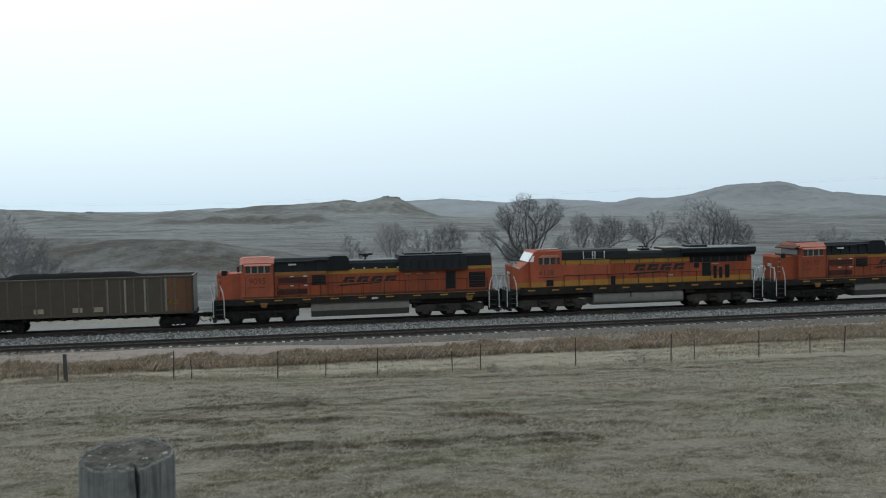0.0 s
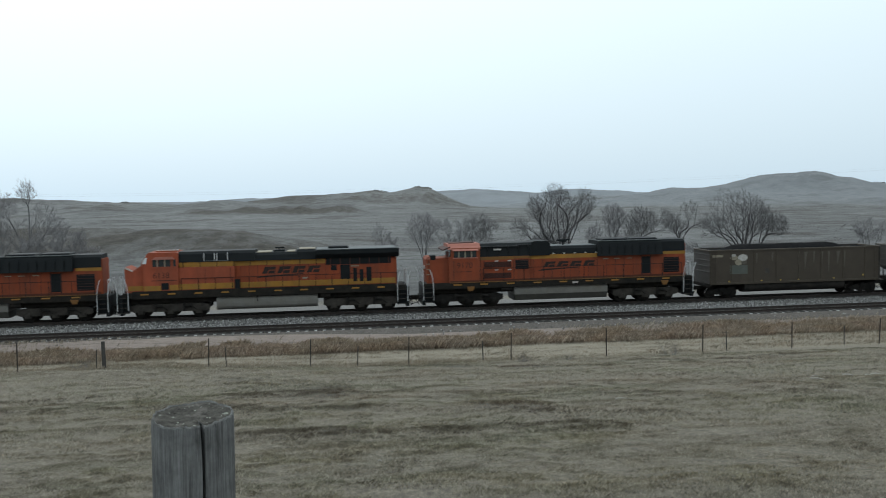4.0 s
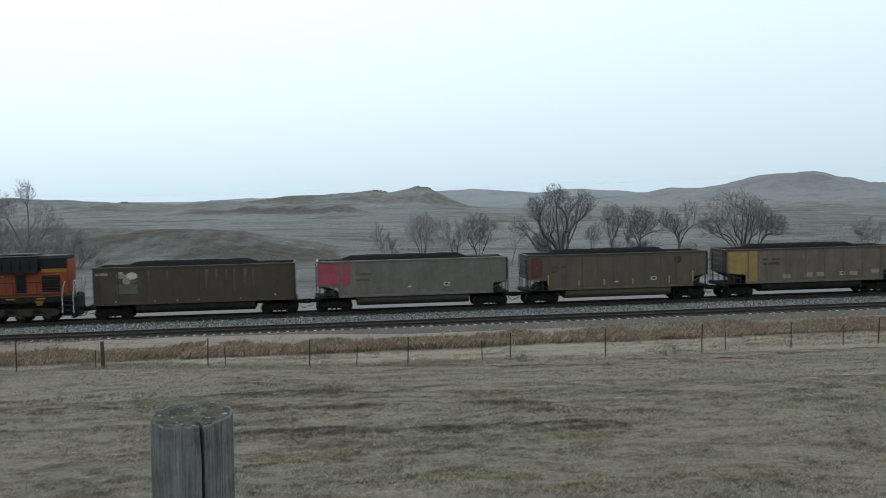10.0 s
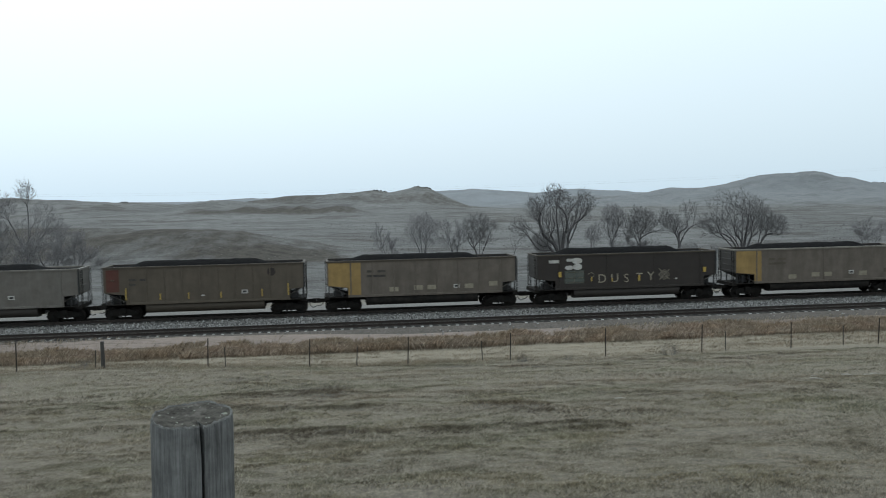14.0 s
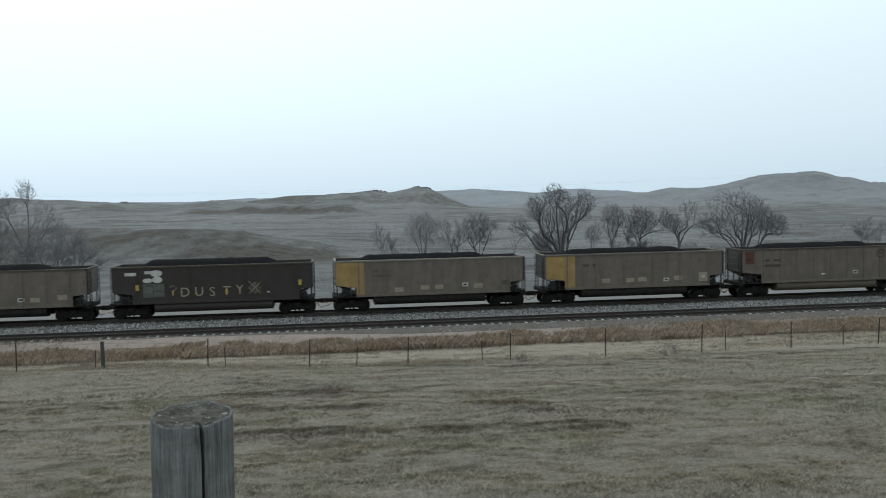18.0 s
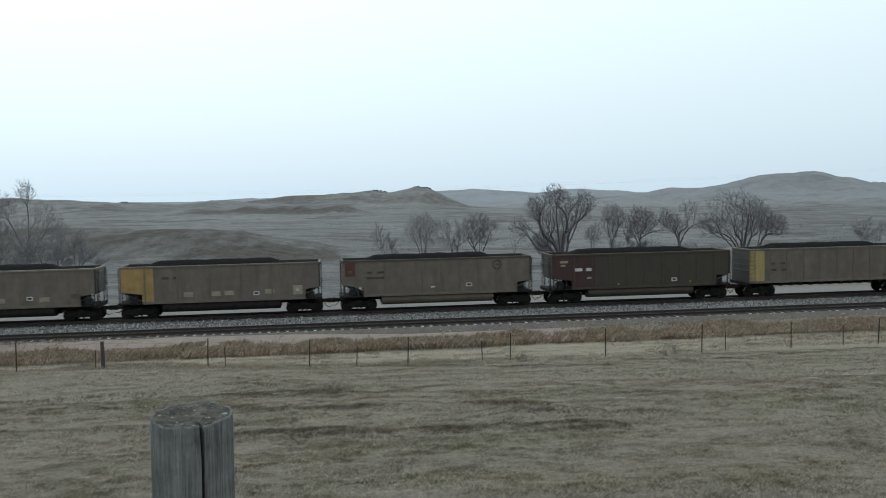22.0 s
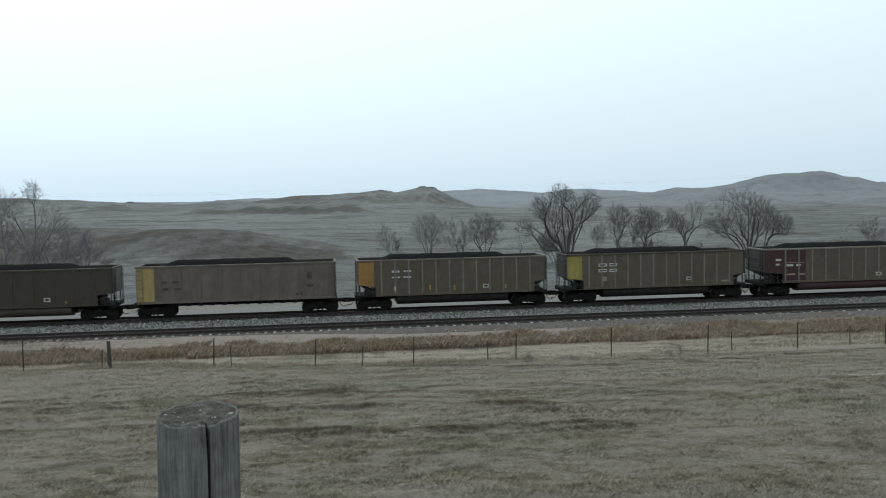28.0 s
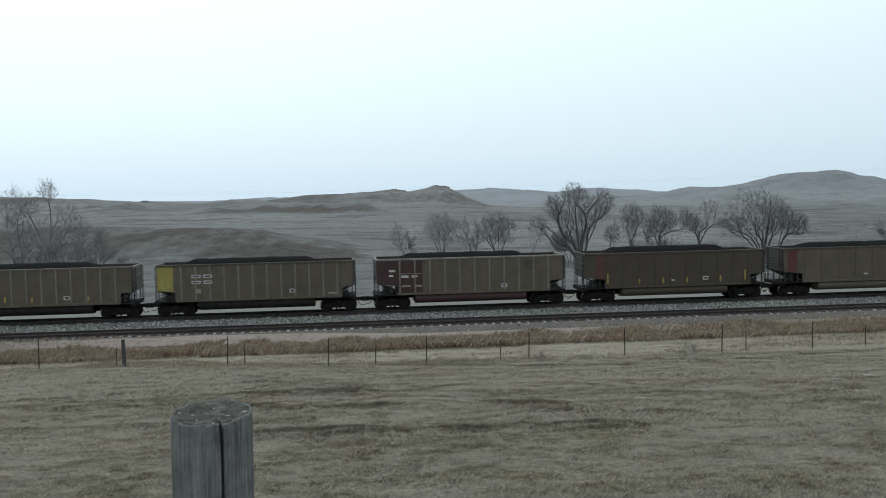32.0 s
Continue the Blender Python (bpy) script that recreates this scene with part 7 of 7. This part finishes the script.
def crowned_tree(across, dist, stems, clouds, thick, seed, label, fine=1.0, pale=False, depth=0.8):
    """A bare tree whose boughs reach out to fill its crown. stems: the bends (sideways, up) of each main limb;
    clouds: (sideways, up, half breadth, half height, count of shoots) of the parts of the crown."""
    rng = np.random.default_rng(seed)
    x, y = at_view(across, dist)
    tree = thing("bare_tree", pose(x, y, ground_at(x, y) - 0.1), label, "tree", "bare trees beyond the line")
    pos, head, above, paths = [np.zeros(3)], [np.array((0, 0, 1.0))], [-1], []

    def run(start, points, step, shake):
        """Adds a chain of joints from one joint along a smooth line."""
        chain, last = [start], start
        for k in range(1, len(points)):
            a, b = points[k - 1], points[k]
            n = max(1, int(np.linalg.norm(b - a) / step))
            for i in range(1, n + 1):
                p = a + (b - a) * i / n + rng.normal(0, shake, 3)
                way = p - pos[last]
                pos.append(p)
                head.append(way / (np.linalg.norm(way) + 1e-6))
                above.append(last)
                last = len(pos) - 1
                chain.append(last)
        paths.append(chain)

    for bends in stems:
        turn = rng.uniform(-0.5, 0.5) * depth
        pts = [np.zeros(3)] + [np.array((a, b * turn, b)) for a, b in bends]
        # round the bends
        line = [pts[0]]
        for k in range(len(pts) - 1):
            before = pts[k - 1] if k else pts[0] - np.array((0.1 * pts[1][0], 0, 0.5 * pts[1][2]))
            after = pts[k + 2] if k + 2 < len(pts) else pts[k + 1] + np.array((0, 0, 0.5))
            for u in (0.25, 0.5, 0.75, 1.0):
                m0, m1 = (pts[k + 1] - before) / 2, (after - pts[k]) / 2
                line.append((2 * u ** 3 - 3 * u ** 2 + 1) * pts[k] + (u ** 3 - 2 * u ** 2 + u) * m0 + (3 * u ** 2 - 2 * u ** 3) * pts[k + 1] + (u ** 3 - u ** 2) * m1)
        run(0, line, 0.35, 0.03)
    goals = []
    for cx, cz, rx, rz, count in clouds:
        count = int(count * 2.2)
        d = rng.normal(0, 1, (count, 3))
        d /= np.linalg.norm(d, axis=1)[:, None]
        r = rng.uniform(0.05, 1, count) ** 0.42
        bulge = 1 + 0.16 * np.sin(3.1 * d[:, 0] + seed) * np.cos(4.3 * d[:, 2] + 2.0 * d[:, 1]) + 0.10 * np.sin(9 * d[:, 0] + 7 * d[:, 2])
        goals.append(np.stack([cx + rx * d[:, 0] * r * bulge, rx * depth * d[:, 1] * r * bulge, cz + rz * d[:, 2] * r * bulge], -1))
    goals = np.concatenate(goals)
    goals = goals[goals[:, 2] > 0.5]
    p_all, h_all, done = np.zeros((60000, 3)), np.zeros((60000, 3)), 0
    for g in goals[np.argsort(np.linalg.norm(goals, axis=1) + rng.uniform(0, 1.2, len(goals)))]:
        while done < len(pos):
            p_all[done], h_all[done] = pos[done], head[done]
            done += 1
        p, h = p_all[:done], h_all[:done]
        v = g - p
        far = np.linalg.norm(v, axis=1) + 1e-6
        bend = (v * h).sum(1) / far
        cost = far * (1 + 1.8 * np.clip(0.85 - bend, 0, 2)) + np.where(p[:, 2] < 0.22 * g[2], 3.0, 0) + np.where(p[:, 2] > g[2] + 0.25, 1.0, 0)
        k = int(np.argmin(cost))
        if far[k] < 0.12:
            continue
        mid = p[k] + h[k] * far[k] * 0.28
        run(k, [p[k], 0.25 * p[k] + 0.5 * mid + 0.25 * g, g], 0.30, 0.012)
    # each joint is as thick as the twigs beyond it ask for
    load = np.zeros(len(pos))
    has = np.zeros(len(pos), bool)
    has[np.array(above[1:])] = True
    for k in range(len(pos) - 1, 0, -1):
        load[k] += 0 if has[k] else 1
        load[above[k]] += load[k]
    lead = {}
    for k in range(1, len(pos)):
        if load[k] > load[lead.get(above[k], 0)] or above[k] not in lead:
            lead[above[k]] = k
    for _ in range(6):
        for k in range(1, len(pos)):
            if k in lead:
                pos[k] = 0.4 * pos[k] + 0.3 * pos[above[k]] + 0.3 * pos[lead[k]]
    radius = np.maximum(thick * (load / load[0]) ** 0.60, 0.0085)
    trunk, crown = Shape(), Shape()
    vec = [Vector(q) for q in pos]
    for chain in paths:
        size = [radius[k] for k in chain]
        size[0] = min(size[0], size[1] * 1.25)
        stout = size[1] > 0.05
        limb_tube(trunk if stout else crown, [vec[k] for k in chain], size, 7 if stout else 4 if size[1] > 0.02 else 3)
    shoot = random.Random(seed)
    for k in range(1, len(pos)):
        if load[k] > 6:
            continue
        for _ in range(5 if not has[k] else 1):
            way = Vector(head[k]) * 0.9 + Vector((shoot.gauss(0, 0.5), shoot.gauss(0, 0.5), shoot.gauss(0.25, 0.4)))
            twig_at(crown, vec[k], way.normalized(), shoot.uniform(0.3, 0.75) * fine, 0.009)
    part("trunk", trunk, M_BARK if pale else M_BARK_DARK, tree, smooth=True)
    part("crown", crown, M_TWIG if pale else M_BARK, tree, "crown of bare branching twigs")
    return tree


COTTONWOOD = "large bare cottonwood with many forking limbs beyond the line"
SMALL = "small bare tree with dense fine twigs beyond the line"
THICKET = "low grey thicket of bare twigs on the bank"


BUSHY = (6, 5, 4)


def plant(across, dist, tall, wide, seed, stems, thick, label, **shape):
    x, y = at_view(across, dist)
    limbed_tree(x, y, tall, wide, seed, label, stems, thick, **shape)


crowned_tree(132, 112, [[(-1.6, 4.6), (-3.4, 8.2)], [(-0.6, 4.4), (-1.1, 9.6)], [(0.3, 4.5), (0.5, 8.4)], [(1.5, 4.3), (2.9, 8.8)], [(-2.4, 3.0), (-5.4, 5.4)]],
             [(-0.4, 6.2, 3.3, 2.9, 640), (-3.3, 7.1, 1.3, 1.6, 200), (2.7, 7.6, 1.4, 1.8, 220), (-0.9, 8.7, 1.7, 1.3, 180), (-5.2, 4.7, 1.4, 1.2, 110), (-2.6, 2.8, 1.7, 1.3, 190)], 0.5, 5, COTTONWOOD, fine=0.8)
crowned_tree(189, 114, [[(-0.4, 2.6), (-0.8, 5.2)], [(0.1, 2.8), (0.2, 6.2)], [(0.5, 2.6), (0.8, 5.4)]], [(0, 5.6, 1.65, 1.8, 420), (-0.2, 3.6, 1.2, 0.8, 60)], 0.14, 6, SMALL, fine=0.9, pale=True)
crowned_tree(226, 113, [[(-1.0, 2.4), (-2.3, 4.6)], [(-0.4, 3.0), (-0.9, 6.2)], [(0.4, 3.0), (0.8, 6.0)], [(0.9, 2.4), (2.4, 5.4)]],
             [(-0.6, 5.1, 2.0, 1.95, 480), (-1.9, 4.2, 0.9, 1.2, 100), (2.3, 5.4, 0.95, 1.5, 130), (0, 2.2, 2.0, 0.7, 60)], 0.17, 7, SMALL, fine=0.85)
crowned_tree(259, 112, [[(0.4, 2.6), (1.5, 4.6), (3.0, 4.9)], [(0.35, 2.4), (-0.9, 2.5), (-2.4, 1.4)], [(0.5, 2.8), (1.9, 5.0), (1.5, 7.6)], [(0.4, 2.4), (-0.5, 5.4)]],
             [(1.4, 6.4, 1.4, 1.3, 60), (-0.5, 4.9, 1.0, 1.4, 110), (3.0, 4.8, 0.9, 0.6, 40), (0.4, 4.4, 1.3, 1.0, 60)], 0.21, 39, "gnarled bare tree with one long crooked limb", fine=0.9)
crowned_tree(332, 113, [[(-2.2, 3.0), (-4.6, 4.8)], [(-1.7, 3.2), (-3.4, 6.2)], [(-0.8, 4.0), (-1.6, 7.8)], [(-0.1, 4.0), (0.2, 8.2)], [(0.7, 4.0), (1.5, 7.8)], [(1.2, 3.4), (2.6, 6.0)]],
             [(-0.6, 5.7, 3.8, 3.3, 700), (-3.9, 4.5, 1.5, 1.4, 170), (1.6, 5.6, 1.8, 2.4, 220)], 0.36, 51, "broad bare tree with many spreading stems", fine=0.85)
crowned_tree(346, 112, [[(0.9, 2.6), (2.2, 5.4)], [(1.4, 2.2), (3.6, 5.0)], [(0.4, 2.6), (0.9, 5.0)]], [(2.7, 4.4, 1.4, 1.5, 230), (1.4, 5.0, 1.2, 1.6, 140)], 0.17, 52, "bare tree leaning away from its broad neighbour", fine=0.9)
crowned_tree(292, 110, [[(-1.0, 0.9), (-2.8, 1.9)], [(0.8, 1.0), (2.0, 1.6)]], [(-1.8, 1.9, 1.4, 0.6, 70), (1.3, 1.6, 1.2, 0.5, 50)], 0.08, 24, "low spreading bare limbs beside the trees")
crowned_tree(164, 112, [[(0.0, 2.0), (0.2, 4.4)], [(0.3, 1.8), (0.9, 3.6)]], [(0.3, 3.6, 1.1, 1.3, 150)], 0.08, 23, SMALL, pale=True)
crowned_tree(-22, 118, [[(-0.8, 2.6), (-2.0, 5.2)], [(-0.3, 3.0), (-0.6, 6.2)], [(0.4, 3.0), (0.9, 6.2)], [(0.9, 2.6), (2.2, 5.0)]],
             [(0, 4.8, 2.5, 1.8, 420), (0.3, 3.0, 2.2, 0.8, 80)], 0.15, 12, SMALL, pale=True)
crowned_tree(40, 118, [[(-0.8, 2.6), (-1.8, 4.8)], [(0.1, 3.0), (0.1, 6.0)], [(0.9, 2.6), (1.9, 5.2)]], [(0, 4.7, 2.3, 1.7, 400), (0.2, 3.0, 2.0, 0.8, 80)], 0.16, 50, SMALL)
crowned_tree(-461, 116, [[(0.1, 5.0), (0.0, 8.0), (0.1, 10.9)], [(-1.3, 3.4), (-3.2, 7.6)], [(0.6, 4.6), (2.6, 7.4)], [(1.6, 2.6), (4.2, 6.4)], [(-0.5, 2.5), (-1.8, 4.4)]],
             [(0, 9.8, 1.3, 1.4, 110), (-2.8, 7.8, 1.6, 1.6, 110), (2.2, 7.0, 1.6, 1.6, 80), (3.8, 5.4, 1.4, 1.5, 110), (0, 4.0, 4.0, 2.2, 260)], 0.24, 62, "tall sparse bare tree on the bank beyond the line", pale=True)
plant(-58, 117, 5.4, 3.2, 14, ((-24, 1.0), (11, 0.66)), 0.09, SMALL, kids=BUSHY)
plant(13, 116, 5.8, 3.4, 13, ((-13, 1.0), (11, 0.9)), 0.10, SMALL, kids=BUSHY)
plant(76, 113, 5.4, 1.9, 25, ((0, 1.0),), 0.07, "thin bare sapling beyond the line", kids=(7, 3, 2), last=2)
plant(120, 114, 4.6, 4.4, 43, ((-40, 0.8), (-18, 1.0), (4, 0.95), (28, 0.85)), 0.06, THICKET, kids=BUSHY)
plant(207, 115, 4.0, 4.4, 44, ((-34, 0.9), (-8, 1.0), (22, 0.9)), 0.05, THICKET, kids=BUSHY)
plant(-495, 113, 10.4, 5.6, 16, ((-12, 0.9), (8, 1.0)), 0.18, "bare leaning tree on the bank beyond the line", kids=BUSHY)
plant(-436, 113, 5.6, 5.2, 21, ((-20, 0.8), (12, 0.95), (34, 1.0)), 0.10, SMALL, kids=BUSHY)
plant(-406, 114, 5.0, 4.4, 22, ((-16, 0.9), (10, 1.0), (30, 0.8)), 0.08, SMALL, kids=BUSHY)
plant(-478, 112, 4.2, 6.0, 40, ((-44, 0.8), (-16, 1.0), (6, 0.9), (30, 0.9)), 0.05, THICKET, kids=BUSHY)
plant(-442, 111, 3.6, 6.4, 41, ((-46, 0.8), (-16, 1.0), (10, 0.9), (42, 0.9)), 0.05, THICKET, kids=BUSHY)
plant(-398, 112, 3.0, 5.4, 42, ((-46, 0.8), (-10, 1.0), (34, 0.9)), 0.04, THICKET, kids=BUSHY)
plant(472, 125, 4.6, 5.0, 28, ((-34, 0.8), (-5, 1.0), (30, 0.9)), 0.08, SMALL, kids=BUSHY)

for across, dist, tall, wide, seed in ((254, 43.5, 0.85, 1.3, 31), (87, 41.5, 0.55, 0.8, 32), (-405, 45, 0.6, 1.1, 33), (140, 42.5, 0.4, 0.7, 34)):
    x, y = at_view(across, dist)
    dry_weed(x, y, tall, wide, seed, "dry tumbleweed-like weed standing by the fence")


def build_scrub():
    """Dark sagebrush and juniper clumps scattered over the far country, and rocks on the butte."""
    rng = np.random.default_rng(21)
    base = np.array([(1, 0, 0), (-1, 0, 0), (0, 1, 0), (0, -1, 0), (0, 0, 1), (0.7, 0.7, 0.45), (-0.7, 0.6, 0.5), (0.6, -0.7, 0.5), (-0.6, -0.7, 0.4)], float)
    faces = [(0, 5, 4), (5, 2, 4), (2, 6, 4), (6, 1, 4), (1, 8, 4), (8, 3, 4), (3, 7, 4), (7, 0, 4), (0, 2, 5), (2, 1, 6), (1, 3, 8), (3, 0, 7)]

    def clumps(name, x, y, size, mat, label, category):
        z = ground_z(x, y)
        v = base[None] * rng.uniform(0.6, 1.25, (len(x), 9, 1)) * size[:, None, None]
        v[:, :, 2] *= 0.8
        v[:, :, 0] += x[:, None]
        v[:, :, 1] += y[:, None]
        v[:, :, 2] += z[:, None]
        f = (np.array(faces)[None] + 9 * np.arange(len(x))[:, None, None]).reshape(-1, 3)
        me = bpy.data.meshes.new(name)
        me.from_pydata(v.reshape(-1, 3).tolist(), [], f.tolist())
        me.materials.append(mat)
        tagged(new(name, me), label, category, kind="stuff")

    sage = material("sagebrush", (0.088, 0.086, 0.082), 1.0, 0, (0.058, 0.056, 0.053), 0.8, 0.7, spec=0.05)
    rock = material("dark_caprock", (0.055, 0.050, 0.046), 1.0, 0, (0.09, 0.08, 0.07), 0.4, 0.6, spec=0.05)
    count = 14000
    y = np.exp(rng.uniform(math.log(140), math.log(1100), count))
    x = y * rng.uniform(-0.58, 0.58, count)
    keep = rough(x, y * 0.5, 45, 71) + 0.6 * rough(x, y, 14, 72) > rng.uniform(0.1, 0.6, count)
    x, y = x[keep], y[keep]
    clumps("sagebrush", x, y, rng.uniform(0.06, 0.16, len(x)) * (1 + y / 800), sage, "dark sagebrush scattered over the far slopes", "sagebrush")
    count = 5000
    y = np.exp(rng.uniform(math.log(92), math.log(330), count))
    x = y * rng.uniform(-0.58, 0.58, count)
    keep = rough(x, y * 0.6, 18, 73) + 0.7 * rough(x, y, 5, 74) > rng.uniform(-0.3, 0.5, count)
    x, y = x[keep], y[keep]
    tuss = material("dry_tussocks", (0.165, 0.158, 0.144), 1.0, 0, (0.125, 0.119, 0.108), 0.6, 0.9, spec=0.05)
    clumps("tussocks", x, y, rng.uniform(0.05, 0.17, len(x)), tuss, "low dry tussocks on the bank and flats", "tussocks")
    n = 60
    x = np.concatenate([rng.uniform(-23, -9, n), rng.uniform(-52, -40, n // 3), rng.uniform(360, 378, n // 3), rng.uniform(410, 440, n // 2)])
    d = np.concatenate([np.full(n + n // 3, 650.0), np.full(n // 3 + n // 2, 920.0)])
    i = np.concatenate([np.full(n + n // 3, 1), np.full(n // 3 + n // 2, 2)])
    broad = np.where(i == 1, 75, 120)
    y = d + broad * 0.35 * np.sin(x / (broad * 1.1) + i) + rng.normal(0, 3, len(x))
    clumps("caprock", x, y, rng.uniform(0.4, 1.0, len(x)), rock, "dark broken caprock on the ridge tops", "rocks")
    x = np.concatenate([rng.uniform(236, 300, 16), rng.uniform(-171, -166, 4), rng.uniform(205, 240, 4)])
    y = np.concatenate([1700 + 84 * np.sin(x[:16] / 264 + 3), np.full(4, 480.0), 1700 + 84 * np.sin(x[20:] / 264 + 3)])
    clumps("juniper", x, y, rng.uniform(1.6, 3.4, len(x)) * np.where(y < 500, 0.3, 1.0), sage, "dark junipers on the skyline", "juniper")


build_scrub()

# ---- overhead wires of a far power line ----
M_CABLE = material("grey_overhead_cable", (0.30, 0.31, 0.32), 0.6, 0.2, (0.24, 0.25, 0.25), 1, 0.4)
for lift in (0.0, 0.9):
    pts = []
    for i in range(41):
        f = i / 40
        pts.append((-240 + 480 * f, 380 + 4 * lift, 8.9 + lift + 12.1 * f - 3.9 * 4 * f * (1 - f)))
    solid("overhead_wire", Shape().tube(pts, 0.013 - 0.006 * lift, 4), M_CABLE, "thin grey power-line wire hanging across the sky", "overhead wire", "power-line wires")

# ---- scraps lying on the slope ----
M_SCRAP = material("bleached_stick", (0.40, 0.385, 0.35), 0.9, 0, (0.27, 0.255, 0.23), 20, 0.6)
for k, (across, dist, length, turn) in enumerate(((417, 21.6, 0.32, -35), (414, 23.0, 0.14, -4), (451, 22.6, 0.28, -30), (473, 22.4, 0.16, 10), (482, 22.7, 0.22, -5), (438, 18.4, 0.08, 10), (-73, 10.86, 0.05, -25), (198, 18.6, 0.25, 3))):
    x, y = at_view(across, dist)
    z = ground_at(x, y)
    solid("dry_stick", Shape().tube([(-length / 2, 0, 0.02), (0, 0.01, 0.035), (length / 2, 0, 0.02)], 0.006 + 0.022 * length, 6, 0.004 + 0.012 * length), M_SCRAP, "short bleached stick lying in the grass", "stick", "sticks in the grass", m=pose(x, y, z + 0.01 + 0.06 * length, 0, 0, turn))


# ---- how the train moves ----
# how far the train has come, besides its steady pace
EASE_T = [0, 1, 2, 3, 3.5, 4.5, 5.5, 6, 6.5, 7, 7.5, 8, 8.5, 9, 9.5, 10, 11, 12, 13, 14, 14.5, 16.5, 17.5, 18.5, 19.5, 20.5, 21.5, 22.5, 23.5, 24.5, 25.5, 27.5, 28.5, 29.5, 30, 30.5, 31, 31.5, 32]
EASE_S = [0.74, 0.68, 0.61, 0.55, 0.53, 0.45, 0.36, 0.335, 0.34, 0.32, 0.285, 0.26, 0.07, 0.035, 0.0, -0.034, -0.057, -0.063, -0.074, -0.11, -0.122, -0.096, -0.075, -0.085,
          -0.08, -0.05, -0.005, 0.027, 0.04, 0.10, 0.15, 0.22, 0.27, 0.33, 0.39, 0.40, 0.43, 0.48, 0.47]


def travelled(t):
    return SPEED * (t - 9.0) + float(np.interp(t, EASE_T, EASE_S))


def motions():
    times = sorted({*EASE_T, 0.5, 1.5, 2.5, 15.5, 26.5})
    for ob, s in MOVERS:
        walk(ob, [(t, track_pose(s - travelled(t))) for t in times])
    steps = [k / 12.0 for k in range(385)]
    for ob, x, radius in WHEELS:
        walk(ob, [(t, Matrix.Translation((x, 0, radius)) @ Matrix.Rotation(-travelled(t) / radius, 4, "Y")) for t in steps])


motions()
